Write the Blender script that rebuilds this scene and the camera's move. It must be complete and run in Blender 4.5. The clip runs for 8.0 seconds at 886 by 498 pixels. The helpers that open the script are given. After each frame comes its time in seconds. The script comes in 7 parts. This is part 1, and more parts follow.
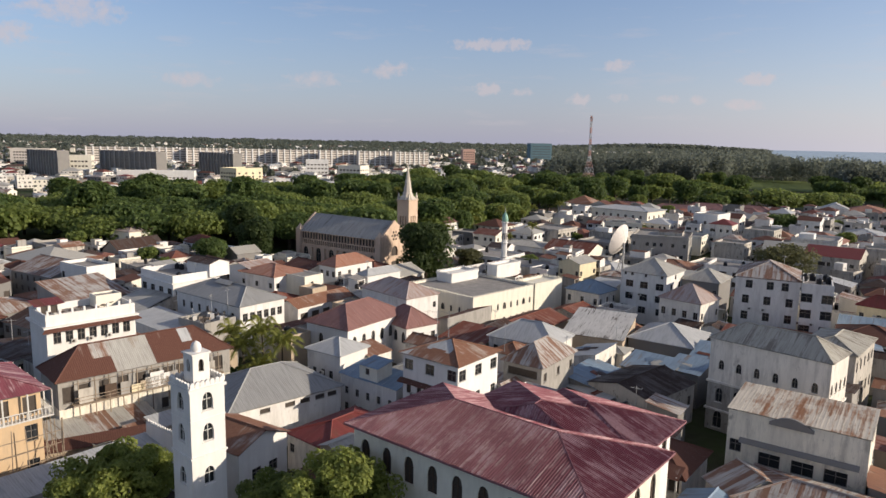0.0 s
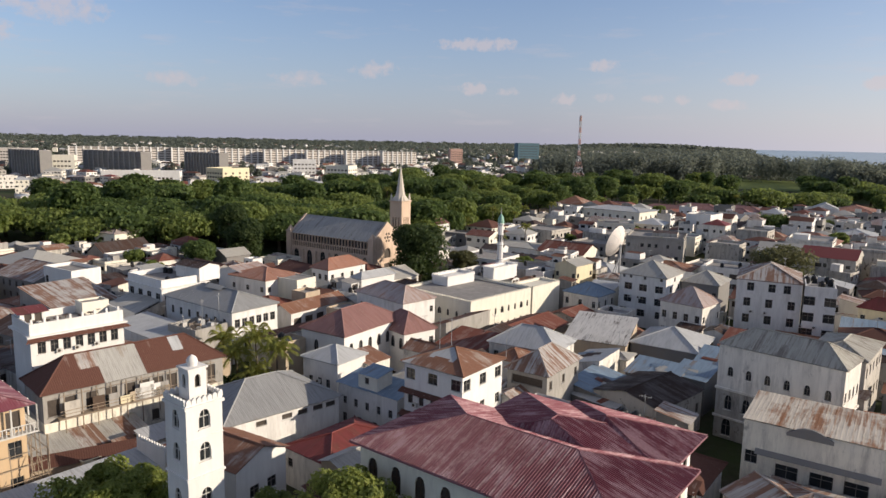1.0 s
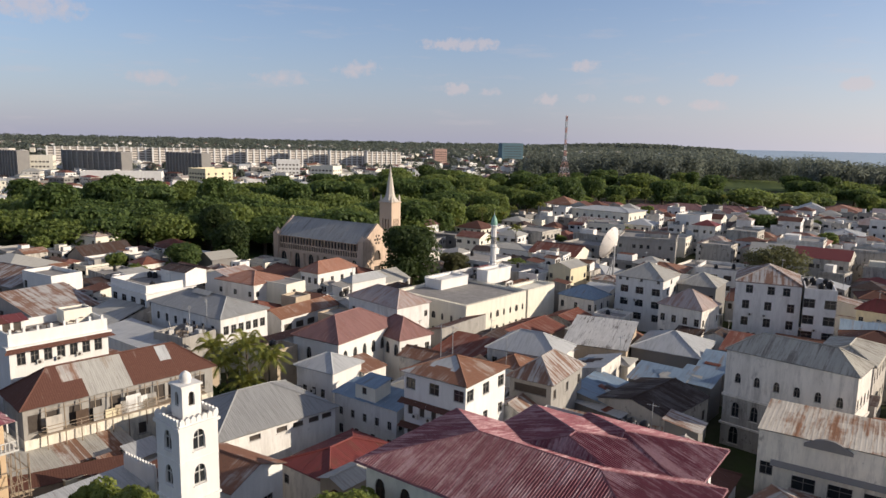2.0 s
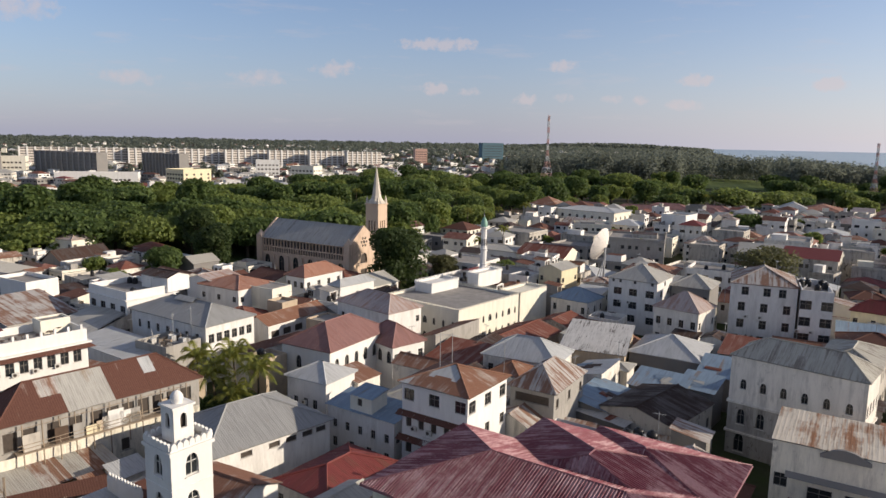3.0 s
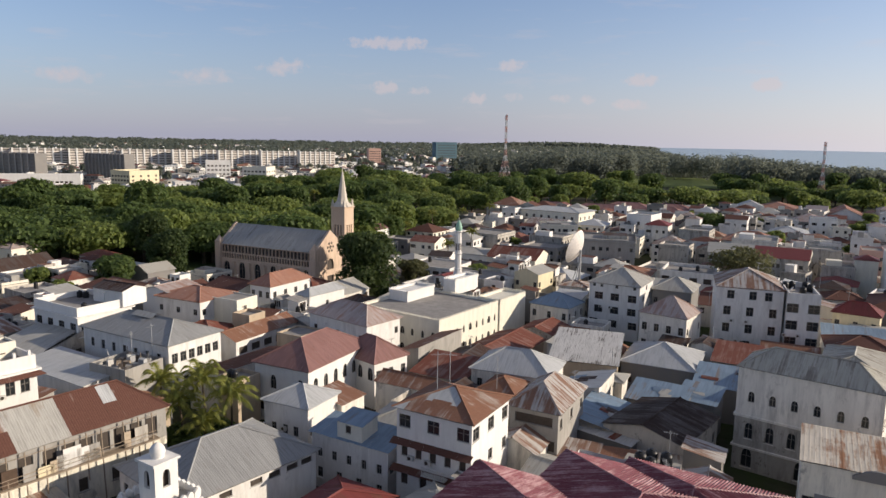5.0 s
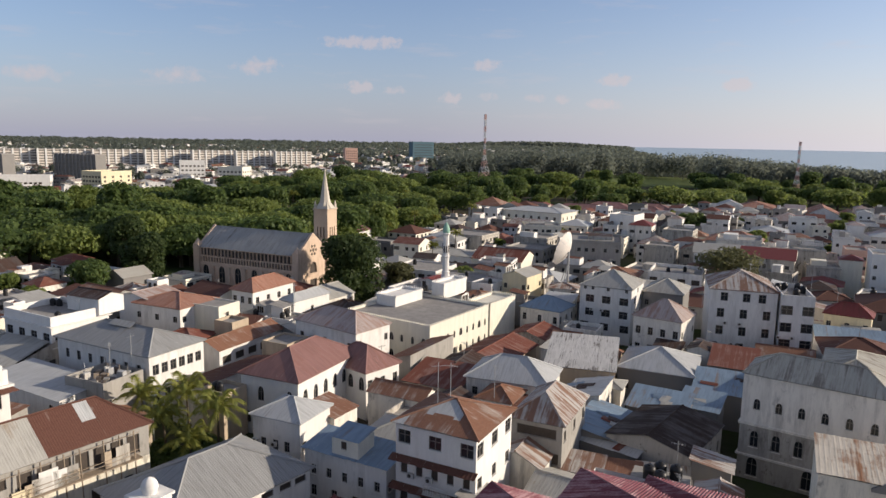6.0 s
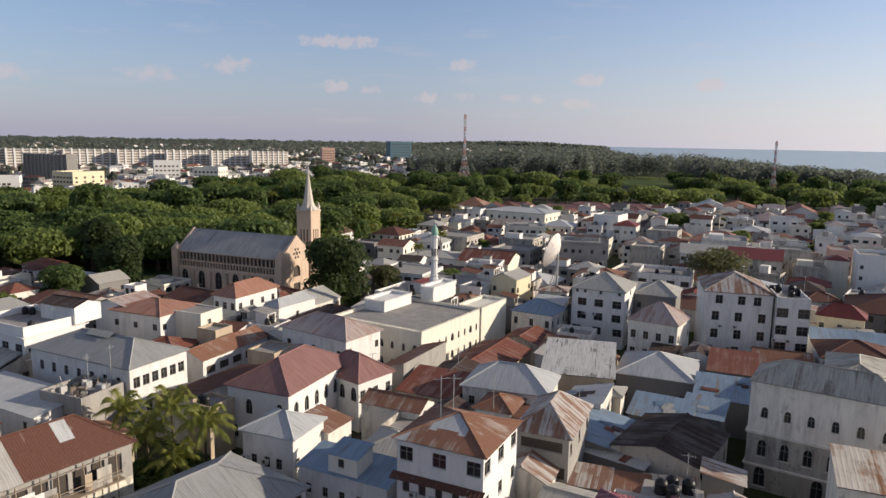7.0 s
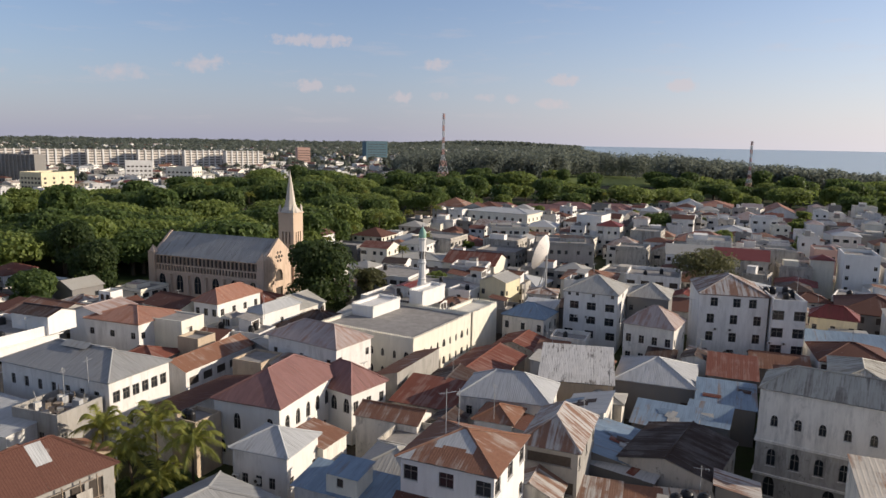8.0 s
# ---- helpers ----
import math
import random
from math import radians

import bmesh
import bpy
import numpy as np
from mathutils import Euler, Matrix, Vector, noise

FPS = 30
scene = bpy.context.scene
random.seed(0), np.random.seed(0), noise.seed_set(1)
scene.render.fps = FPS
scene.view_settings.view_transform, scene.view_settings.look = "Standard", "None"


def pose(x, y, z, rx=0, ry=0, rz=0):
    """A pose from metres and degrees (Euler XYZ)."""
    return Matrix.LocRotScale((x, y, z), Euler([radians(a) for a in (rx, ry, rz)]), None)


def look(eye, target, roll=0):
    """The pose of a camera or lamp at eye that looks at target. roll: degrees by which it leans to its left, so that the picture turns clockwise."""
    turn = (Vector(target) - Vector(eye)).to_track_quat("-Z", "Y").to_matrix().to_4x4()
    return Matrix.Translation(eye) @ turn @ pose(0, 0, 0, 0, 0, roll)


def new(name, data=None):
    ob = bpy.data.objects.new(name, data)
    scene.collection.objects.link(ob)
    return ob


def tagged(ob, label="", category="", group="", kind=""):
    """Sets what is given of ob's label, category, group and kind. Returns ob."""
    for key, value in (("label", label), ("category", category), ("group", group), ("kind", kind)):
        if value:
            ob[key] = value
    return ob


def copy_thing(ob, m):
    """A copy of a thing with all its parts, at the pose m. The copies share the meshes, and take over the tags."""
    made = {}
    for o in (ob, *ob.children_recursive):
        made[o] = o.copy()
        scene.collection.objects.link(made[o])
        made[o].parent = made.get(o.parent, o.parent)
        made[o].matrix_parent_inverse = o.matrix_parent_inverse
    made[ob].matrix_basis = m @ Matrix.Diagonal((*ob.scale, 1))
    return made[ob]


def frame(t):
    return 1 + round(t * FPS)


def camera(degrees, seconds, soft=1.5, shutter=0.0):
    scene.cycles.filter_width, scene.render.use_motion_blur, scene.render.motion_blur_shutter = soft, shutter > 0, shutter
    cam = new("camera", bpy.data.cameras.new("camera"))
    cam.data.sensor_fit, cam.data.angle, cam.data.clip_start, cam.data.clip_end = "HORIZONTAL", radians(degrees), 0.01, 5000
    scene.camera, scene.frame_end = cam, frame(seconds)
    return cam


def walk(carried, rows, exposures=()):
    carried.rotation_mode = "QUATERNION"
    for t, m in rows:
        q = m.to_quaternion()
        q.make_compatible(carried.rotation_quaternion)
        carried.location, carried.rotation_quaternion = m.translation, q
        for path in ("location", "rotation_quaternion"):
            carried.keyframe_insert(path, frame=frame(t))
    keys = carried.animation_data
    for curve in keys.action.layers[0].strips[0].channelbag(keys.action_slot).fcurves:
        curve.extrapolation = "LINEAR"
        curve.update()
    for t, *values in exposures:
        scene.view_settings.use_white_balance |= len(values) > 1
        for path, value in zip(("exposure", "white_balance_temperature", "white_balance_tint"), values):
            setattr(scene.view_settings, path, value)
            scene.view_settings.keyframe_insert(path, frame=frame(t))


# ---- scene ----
cam = camera(65.2, 8.0)
PATH = [
    (0, (-0.02, 0.01, 47.00), (0.01, 98.80, 31.55), 1.17),
    (0.5, (-1.25, 1.90, 47.09), (-0.28, 100.69, 31.61), 1.19),
    (1, (-2.46, 3.85, 47.14), (-0.48, 102.63, 31.67), 1.20),
    (1.5, (-3.68, 5.86, 47.16), (-0.57, 104.61, 31.71), 1.21),
    (3, (-7.44, 12.14, 47.22), (-0.12, 110.68, 31.83), 1.15),
    (3.5, (-8.71, 14.30, 47.26), (0.25, 112.70, 31.88), 1.12),
    (4, (-9.97, 16.49, 47.31), (0.70, 114.72, 31.93), 1.09),
    (4.5, (-11.22, 18.70, 47.38), (1.21, 116.73, 32.00), 1.06),
    (6, (-14.73, 25.49, 47.62), (2.84, 122.72, 32.23), 1.00),
    (6.5, (-15.83, 27.81, 47.70), (3.39, 124.73, 32.31), 1.01),
    (7, (-16.91, 30.19, 47.76), (3.94, 126.77, 32.37), 1.01),
    (7.5, (-18.00, 32.63, 47.81), (4.52, 128.83, 32.42), 1.02),
    (8, (-19.14, 35.15, 47.83), (5.17, 130.92, 32.44), 1.02),
]
walk(cam, [(t, look(eye, target, roll)) for t, eye, target, roll in PATH])

# ---- world, sun, exposure ----
SUN_AZ, SUN_EL = -10.0, 18.5          # degrees from +x towards +y, and above the horizon
sun_to = Vector((math.cos(radians(SUN_EL)) * math.cos(radians(SUN_AZ)), math.cos(radians(SUN_EL)) * math.sin(radians(SUN_AZ)), math.sin(radians(SUN_EL))))
sun_data = bpy.data.lights.new("sun", "SUN")
sun_data.energy, sun_data.angle, sun_data.color = 4.5, radians(0.5), (1.0, 0.87, 0.71)
sun = new("sun", sun_data)
sun.matrix_world = look((300, 100, 200), Vector((300, 100, 200)) - sun_to)

# small evening clouds: compass angle (from +y to the right), height angle, half width, half height, strength
CLOUDS = [
    (3.8, 7.6, 3.4, .55, .75), (-27.5, 8.6, 3.5, 1.1, .55), (-33.5, 6.9, 4, .9, .6), (-4.5, 5.5, 1.9, .75, .6),
    (3.3, 4.2, 1.1, .55, .8), (6.0, 4.0, 1.0, .35, .55), (10.6, 3.4, .9, .55, .85), (13.5, 6.0, 1.3, .5, .6),
    (13.7, 3.6, .8, .4, .5), (17.5, 3.5, .9, .35, .45), (19.6, 3.5, .8, .4, .55), (22.8, 3.1, 1.6, .45, .6),
    (23.6, 4.9, 1.6, .5, .7), (32.6, 4.5, 1.5, .5, .75), (-10.5, 4.6, 2.2, .6, .45), (-20, 4.2, 2.4, .6, .4),
]
world = bpy.data.worlds.new("sky")
scene.world = world
world.use_nodes = True
wt = world.node_tree
wt.nodes.clear()


def wnode(kind, **values):
    n = wt.nodes.new(kind)
    for key, value in values.items():
        if key == "op":
            n.operation = value
        else:
            n.inputs[int(key[1:])].default_value = value
    return n


def wmath(op, a, b=None, c=None):
    n = wt.nodes.new("ShaderNodeMath")
    n.operation = op
    for k, v in enumerate((a, b, c)):
        if v is None:
            continue
        if isinstance(v, (int, float)):
            n.inputs[k].default_value = v
        else:
            wt.links.new(v, n.inputs[k])
    return n.outputs[0]


sky = wt.nodes.new("ShaderNodeTexSky")
sky.sky_type, sky.sun_disc = "NISHITA", False
sky.sun_elevation, sky.sun_rotation = radians(SUN_EL), radians(90 - SUN_AZ)
sky.altitude, sky.air_density, sky.dust_density, sky.ozone_density = 0, 1.0, 0.45, 3.0
geo = wt.nodes.new("ShaderNodeTexCoord")
sep = wt.nodes.new("ShaderNodeSeparateXYZ")
wt.links.new(geo.outputs["Generated"], sep.inputs[0])
az = wmath("MULTIPLY", wmath("ARCTAN2", sep.outputs[0], sep.outputs[1]), 57.2958)
el = wmath("MULTIPLY", wmath("ARCSINE", sep.outputs[2]), 57.2958)
wnoise = wnode("ShaderNodeTexNoise", i2=70.0, i3=5.0, i4=0.6)
wt.links.new(geo.outputs["Generated"], wnoise.inputs[0])
wob = wmath("SUBTRACT", wnoise.outputs[0], 0.5)
cover = None
for a, e, hw, hh, s in CLOUDS:
    dx = wmath("DIVIDE", wmath("SUBTRACT", az, a), hw)
    dy = wmath("DIVIDE", wmath("SUBTRACT", el, e), hh)
    r2 = wmath("ADD", wmath("MULTIPLY", dx, dx), wmath("MULTIPLY", dy, dy))
    m = wmath("MULTIPLY", wmath("MAXIMUM", wmath("SUBTRACT", wmath("MULTIPLY_ADD", wob, 3.8, 1.05), r2), 0.0), s)
    cover = m if cover is None else wmath("ADD", cover, m)
# a thin veil of scattered cloud low over the horizon and a faint streaky one higher up
stretch = wt.nodes.new("ShaderNodeMapping")
stretch.inputs["Scale"].default_value = (9, 9, 60)
wt.links.new(geo.outputs["Generated"], stretch.inputs[0])
veil = wnode("ShaderNodeTexNoise", i2=1.0, i3=6.0, i4=0.62)
wt.links.new(stretch.outputs[0], veil.inputs[0])
veil_v = wmath("MULTIPLY", wmath("MAXIMUM", wmath("SUBTRACT", veil.outputs[0], 0.56), 0.0), 1.3)
cover = wmath("MINIMUM", wmath("ADD", cover, veil_v), 0.62)
low = wmath("POWER", 2.718, wmath("MULTIPLY", wmath("MAXIMUM", el, 0.0), -0.13))
hmix = wt.nodes.new("ShaderNodeMix")
hmix.data_type = "RGBA"
wt.links.new(wmath("MULTIPLY", low, 0.85), hmix.inputs["Factor"])
wt.links.new(sky.outputs[0], hmix.inputs["A"])
glow = wt.nodes.new("ShaderNodeMix")
glow.data_type = "RGBA"
wt.links.new(wmath("MINIMUM", wmath("MAXIMUM", wmath("DIVIDE", wmath("SUBTRACT", az, 8.0), 60.0), 0.0), 1.0), glow.inputs["Factor"])
glow.inputs["A"].default_value = (2.80, 2.90, 3.60, 1)
glow.inputs["B"].default_value = (5.6, 5.5, 5.6, 1)
wt.links.new(glow.outputs["Result"], hmix.inputs["B"])
cmix = wt.nodes.new("ShaderNodeMix")
cmix.data_type = "RGBA"
wt.links.new(cover, cmix.inputs["Factor"])
wt.links.new(hmix.outputs["Result"], cmix.inputs["A"])
cmix.inputs["B"].default_value = (4.6, 4.15, 4.0, 1)
# thin high haze whitens the sky overhead
over = wt.nodes.new("ShaderNodeMix")
over.data_type = "RGBA"
wt.links.new(wmath("MULTIPLY", wmath("MINIMUM", wmath("MAXIMUM", wmath("DIVIDE", wmath("SUBTRACT", el, 14.0), 26.0), 0.0), 1.0), 0.7), over.inputs["Factor"])
wt.links.new(cmix.outputs["Result"], over.inputs["A"])
over.inputs["B"].default_value = (2.05, 2.08, 2.2, 1)
# the low sky brightens smoothly towards the sun
off_sun = wmath("DIVIDE", wmath("SUBTRACT", az, 90.0 - SUN_AZ), 52.0)
near_sun = wmath("POWER", 2.718, wmath("MULTIPLY", wmath("MULTIPLY", off_sun, off_sun), -1.0))
halo = wt.nodes.new("ShaderNodeMix")
halo.data_type = "RGBA"
wt.links.new(wmath("MULTIPLY", wmath("MULTIPLY", near_sun, low), 0.8), halo.inputs["Factor"])
wt.links.new(over.outputs["Result"], halo.inputs["A"])
halo.inputs["B"].default_value = (9.0, 8.3, 7.4, 1)
tone = wt.nodes.new("ShaderNodeMix")
tone.data_type, tone.blend_type = "RGBA", "MULTIPLY"
tone.inputs["Factor"].default_value = 1.0
wt.links.new(halo.outputs["Result"], tone.inputs["A"])
tone.inputs["B"].default_value = (0.985, 0.97, 1.06, 1)
bg = wt.nodes.new("ShaderNodeBackground")
bg.inputs[1].default_value = 0.107
wt.links.new(tone.outputs["Result"], bg.inputs[0])
wout = wt.nodes.new("ShaderNodeOutputWorld")
wt.links.new(bg.outputs[0], wout.inputs[0])
scene.view_settings.exposure = 0.31

# ---- materials ----


class Mat:
    """A small builder of node materials."""

    def __init__(self, name, rough=0.8, metal=0.0, spec=0.3):
        self.m = bpy.data.materials.new(name)
        self.m.use_nodes = True
        self.t = self.m.node_tree
        self.b = self.t.nodes["Principled BSDF"]
        self.b.inputs["Roughness"].default_value = rough
        self.b.inputs["Metallic"].default_value = metal
        self.b.inputs["Specular IOR Level"].default_value = spec

    def link(self, a, b):
        self.t.links.new(a, b)

    def coord(self, kind="UV", scale=(1, 1, 1)):
        c = self.t.nodes.new("ShaderNodeTexCoord")
        mp = self.t.nodes.new("ShaderNodeMapping")
        mp.inputs["Scale"].default_value = scale
        self.link(c.outputs[kind], mp.inputs[0])
        return mp.outputs[0]

    def world(self, scale=(1, 1, 1)):
        c = self.t.nodes.new("ShaderNodeNewGeometry")
        mp = self.t.nodes.new("ShaderNodeMapping")
        mp.inputs["Scale"].default_value = scale
        self.link(c.outputs["Position"], mp.inputs[0])
        return mp.outputs[0]

    def noise(self, vec, scale, detail=4.0, rough=0.6):
        n = self.t.nodes.new("ShaderNodeTexNoise")
        n.inputs["Scale"].default_value, n.inputs["Detail"].default_value, n.inputs["Roughness"].default_value = scale, detail, rough
        self.link(vec, n.inputs["Vector"])
        return n.outputs[0]

    def ramp(self, fac, stops):
        r = self.t.nodes.new("ShaderNodeValToRGB")
        while len(r.color_ramp.elements) < len(stops):
            r.color_ramp.elements.new(0.5)
        for e, (p, c) in zip(r.color_ramp.elements, stops):
            e.position = p
            e.color = (c, c, c, 1) if isinstance(c, (int, float)) else (*c, 1)
        self.link(fac, r.inputs[0])
        return r.outputs[0]

    def mix(self, fac, a, b, blend="MIX"):
        n = self.t.nodes.new("ShaderNodeMix")
        n.data_type, n.blend_type = "RGBA", blend
        for v, s in ((fac, "Factor"), (a, "A"), (b, "B")):
            if isinstance(v, (int, float)):
                n.inputs[s].default_value = v
            elif isinstance(v, tuple):
                n.inputs[s].default_value = (*v, 1)
            else:
                self.link(v, n.inputs[s])
        return n.outputs["Result"]

    def math(self, op, a, b=0.0):
        n = self.t.nodes.new("ShaderNodeMath")
        n.operation = op
        for k, v in enumerate((a, b)):
            if isinstance(v, (int, float)):
                n.inputs[k].default_value = v
            else:
                self.link(v, n.inputs[k])
        return n.outputs[0]

    def random(self, island):
        if island:
            return self.t.nodes.new("ShaderNodeNewGeometry").outputs["Random Per Island"]
        return self.t.nodes.new("ShaderNodeObjectInfo").outputs["Random"]

    def color(self, c):
        if isinstance(c, tuple):
            self.b.inputs["Base Color"].default_value = (*c, 1)
        else:
            self.link(c, self.b.inputs["Base Color"])
        return self

    def bump(self, h, strength=0.3, dist=0.05):
        n = self.t.nodes.new("ShaderNodeBump")
        n.inputs["Strength"].default_value, n.inputs["Distance"].default_value = strength, dist
        self.link(h, n.inputs["Height"])
        self.link(n.outputs[0], self.b.inputs["Normal"])
        return self


def plaster(name, c, dirt=0.35, tint=(0.25, 0.22, 0.18)):
    """Lime-washed wall: blotches, vertical rain streaks and grain. UV in metres."""
    k = Mat(name, 0.9, 0, 0.2)
    uv = k.world((1, 1, 1))
    big = k.noise(uv, 0.22, 5, 0.65)
    streak = k.noise(k.world((0.8, 0.8, 0.13)), 1.0, 5, 0.75)
    fine = k.noise(uv, 6.0, 3, 0.6)
    stain = k.math("MULTIPLY", k.ramp(streak, [(0.44, 0), (0.64, 1)]), k.ramp(big, [(0.35, 0.15), (0.65, 1)]))
    mould = k.ramp(k.noise(k.world((1, 1, 0.7)), 0.55, 6, 0.72), [(0.56, 0), (0.66, 1)])
    stain = k.math("MULTIPLY", k.math("MAXIMUM", k.math("MULTIPLY", stain, 0.8), k.math("MULTIPLY", mould, dirt)), dirt)
    base = k.mix(k.ramp(big, [(0.3, 0), (0.7, 1)]), tuple(v * 0.86 for v in c), c)
    base = k.mix(k.math("MULTIPLY", fine, 0.18), base, tuple(v * 0.7 for v in c))
    k.color(k.mix(stain, base, tint))
    return k.bump(fine, 0.25, 0.04).m


def tin(name, metal_c, rust_c, rust, island=True, streaks=0.7, rough=0.65, gloss=0.25, vary=1.1, tone=0.3):
    """Corrugated roofing: each sheet has its own share of rust, which runs down the slope. UV in metres."""
    k = Mat(name, rough, 0, gloss)
    r = k.random(island)
    run = k.noise(k.coord("UV", (2.6, 0.22, 1)), 1.0, 5, 0.7)
    blot = k.noise(k.world(), 0.25, 5, 0.65)
    fine = k.noise(k.world(), 4.0, 3, 0.6)
    a = k.math("ADD", k.math("MULTIPLY", k.math("SUBTRACT", run, 0.5), streaks * 1.6), k.math("MULTIPLY", k.math("SUBTRACT", blot, 0.5), 1.5))
    column = k.noise(k.coord("UV", (0.9, 0.035, 1)), 1.0, 2, 0.5)
    a = k.math("ADD", a, k.math("MULTIPLY", k.math("SUBTRACT", column, 0.5), vary * 1.9))
    a = k.math("ADD", a, k.math("MULTIPLY", k.math("SUBTRACT", r, 0.5), vary * 0.22))
    a = k.math("ADD", a, rust - 0.5 + 0.5)
    f = k.ramp(a, [(0.32, 0), (0.68, 1)])
    rc = k.mix(fine, tuple(v * 0.65 for v in rust_c), tuple(min(1, v * 1.3) for v in rust_c))
    mc = k.mix(k.math("MULTIPLY", r, tone), metal_c, tuple(v * 0.55 for v in metal_c))
    mc = k.mix(k.math("MULTIPLY", k.ramp(run, [(0.46, 0), (0.66, 1)]), 0.5), mc, tuple(v * 0.45 for v in metal_c))
    k.color(k.mix(f, mc, rc))
    k.link(k.ramp(f, [(0, rough * 0.8), (1, 0.85)]), k.b.inputs["Roughness"])
    return k.bump(fine, 0.2, 0.02).m


def painted(name, c, var=0.3, rough=0.6, scale=2.0, spec=0.3):
    k = Mat(name, rough, 0, spec)
    n = k.noise(k.world(), scale, 5, 0.65)
    k.color(k.mix(k.ramp(n, [(0.3, 0), (0.7, 1)]), tuple(v * (1 - var) for v in c), c))
    return k.bump(n, 0.15, 0.02).m


def leafy(name, dark, light, island=True, vary=0.6):
    k = Mat(name, 0.6, 0, 0.25)
    f = k.math("ADD", k.math("MULTIPLY", k.random(island), vary), k.math("MULTIPLY", k.noise(k.world(), 0.35, 3, 0.6), 0.6))
    k.color(k.mix(k.ramp(f, [(0.25, 0), (0.9, 1)]), dark, light))
    tr = k.t.nodes.new("ShaderNodeBsdfTranslucent")
    tr.inputs[0].default_value = (*(min(1, v * 1.5) for v in light), 1)
    ms = k.t.nodes.new("ShaderNodeMixShader")
    ms.inputs[0].default_value = 0.45
    k.link(k.b.outputs[0], ms.inputs[1])
    k.link(tr.outputs[0], ms.inputs[2])
    k.link(ms.outputs[0], k.t.nodes["Material Output"].inputs[0])
    return k.m


WHITE = plaster("white_limewash", (0.79, 0.765, 0.73), 0.5, (0.20, 0.175, 0.15))
BRIGHT = plaster("fresh_white_limewash", (0.80, 0.78, 0.745), 0.28, (0.30, 0.27, 0.24))
GREYW = plaster("weathered_grey_limewash", (0.81, 0.765, 0.69), 0.68, (0.12, 0.11, 0.10))
OLDW = plaster("blackened_old_limewash", (0.55, 0.51, 0.45), 1.0, (0.10, 0.09, 0.08))
CREAM = plaster("cream_limewash", (0.82, 0.775, 0.66), 0.35)
YELLOW = plaster("pale_yellow_limewash", (0.76, 0.67, 0.46), 0.4)
OCHRE = plaster("orange_ochre_limewash", (0.62, 0.45, 0.28), 0.45)
CONCRETE = plaster("bare_concrete", (0.38, 0.36, 0.33), 0.6, (0.10, 0.09, 0.08))
STONE = plaster("coral_stone", (0.52, 0.42, 0.31), 0.55, (0.18, 0.15, 0.12))
# dark grey wall; on the far slabs this colour also carries their shade
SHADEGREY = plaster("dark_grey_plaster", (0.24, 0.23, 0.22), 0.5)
PINKISH = plaster("salmon_limewash", (0.66, 0.42, 0.34), 0.3)
WALLS = [WHITE, WHITE, GREYW, OLDW, CREAM, BRIGHT, CONCRETE, YELLOW]

RUST = tin("rusty_tin", (0.42, 0.36, 0.31), (0.225, 0.112, 0.072), 0.74, vary=0.45)
BROWN = tin("brown_rusty_tin", (0.30, 0.24, 0.21), (0.115, 0.052, 0.038), 0.92, vary=0.35)
REDRUST = tin("red_rusty_tin", (0.24, 0.13, 0.10), (0.17, 0.060, 0.042), 0.65)
MIXED = tin("half_rusted_tin", (0.46, 0.43, 0.40), (0.22, 0.125, 0.088), 0.52)
GREYTIN = tin("grey_zinc_tin", (0.415, 0.40, 0.365), (0.30, 0.25, 0.195), 0.14, vary=0.5, tone=0.2)
PALETIN = tin("pale_zinc_tin", (0.46, 0.465, 0.465), (0.30, 0.24, 0.195), 0.0, vary=0.4, tone=0.12)
SLATE = tin("dull_slate_grey_tin", (0.30, 0.30, 0.295), (0.24, 0.205, 0.175), 0.1, vary=0.4, tone=0.15)
WEATHERED = tin("weathered_warm_grey_tin", (0.43, 0.405, 0.345), (0.215, 0.19, 0.16), 0.34, vary=0.8, streaks=1.1)
BLUETIN = tin("blue_grey_tin", (0.22, 0.295, 0.38), (0.22, 0.19, 0.18), 0.10)
DARKTIN = tin("dark_brown_tin", (0.075, 0.058, 0.052), (0.06, 0.034, 0.026), 0.5)
REDTIN = tin("red_painted_tin", (0.20, 0.05, 0.045), (0.15, 0.058, 0.045), 0.2)
MAROON = tin("maroon_painted_tin", (0.215, 0.066, 0.082), (0.42, 0.265, 0.275), 0.40, streaks=1.2, rough=0.6, gloss=0.2, vary=0.4)
BRICKRED = tin("brick_red_tile", (0.27, 0.145, 0.13), (0.235, 0.12, 0.10), 0.25, streaks=0.4)
SALMON = tin("salmon_tile", (0.36, 0.19, 0.135), (0.30, 0.145, 0.10), 0.3, streaks=0.4)
PEEL = tin("peeling_white_tin", (0.62, 0.555, 0.46), (0.27, 0.135, 0.075), 0.40, vary=0.45)
PALEPINK = tin("dusty_pink_tin", (0.44, 0.36, 0.33), (0.34, 0.22, 0.18), 0.3)
ROOFS = [RUST, RUST, REDRUST, MIXED, MIXED, GREYTIN, GREYTIN, PALETIN, PALEPINK, DARKTIN]
CEMENT = painted("cement_roof_deck", (0.33, 0.31, 0.29), 0.35, 0.9, 0.6)
GLASS = painted("dark_window_glass", (0.03, 0.033, 0.037), 0.3, 0.12, 1.0, 0.5)
FRAME_W = painted("white_window_paint", (0.6, 0.58, 0.54), 0.2)
FRAME_B = painted("brown_window_wood", (0.10, 0.065, 0.045), 0.3)
FRAME_G = painted("grey_window_wood", (0.22, 0.20, 0.18), 0.3)
# shutter wood, and the dark sheets whose colour gives the shade inside openings
DARKFILL = painted("dark_shutter_wood", (0.075, 0.06, 0.05), 0.3)
IRON = painted("rusty_iron", (0.12, 0.10, 0.09), 0.4, 0.6)
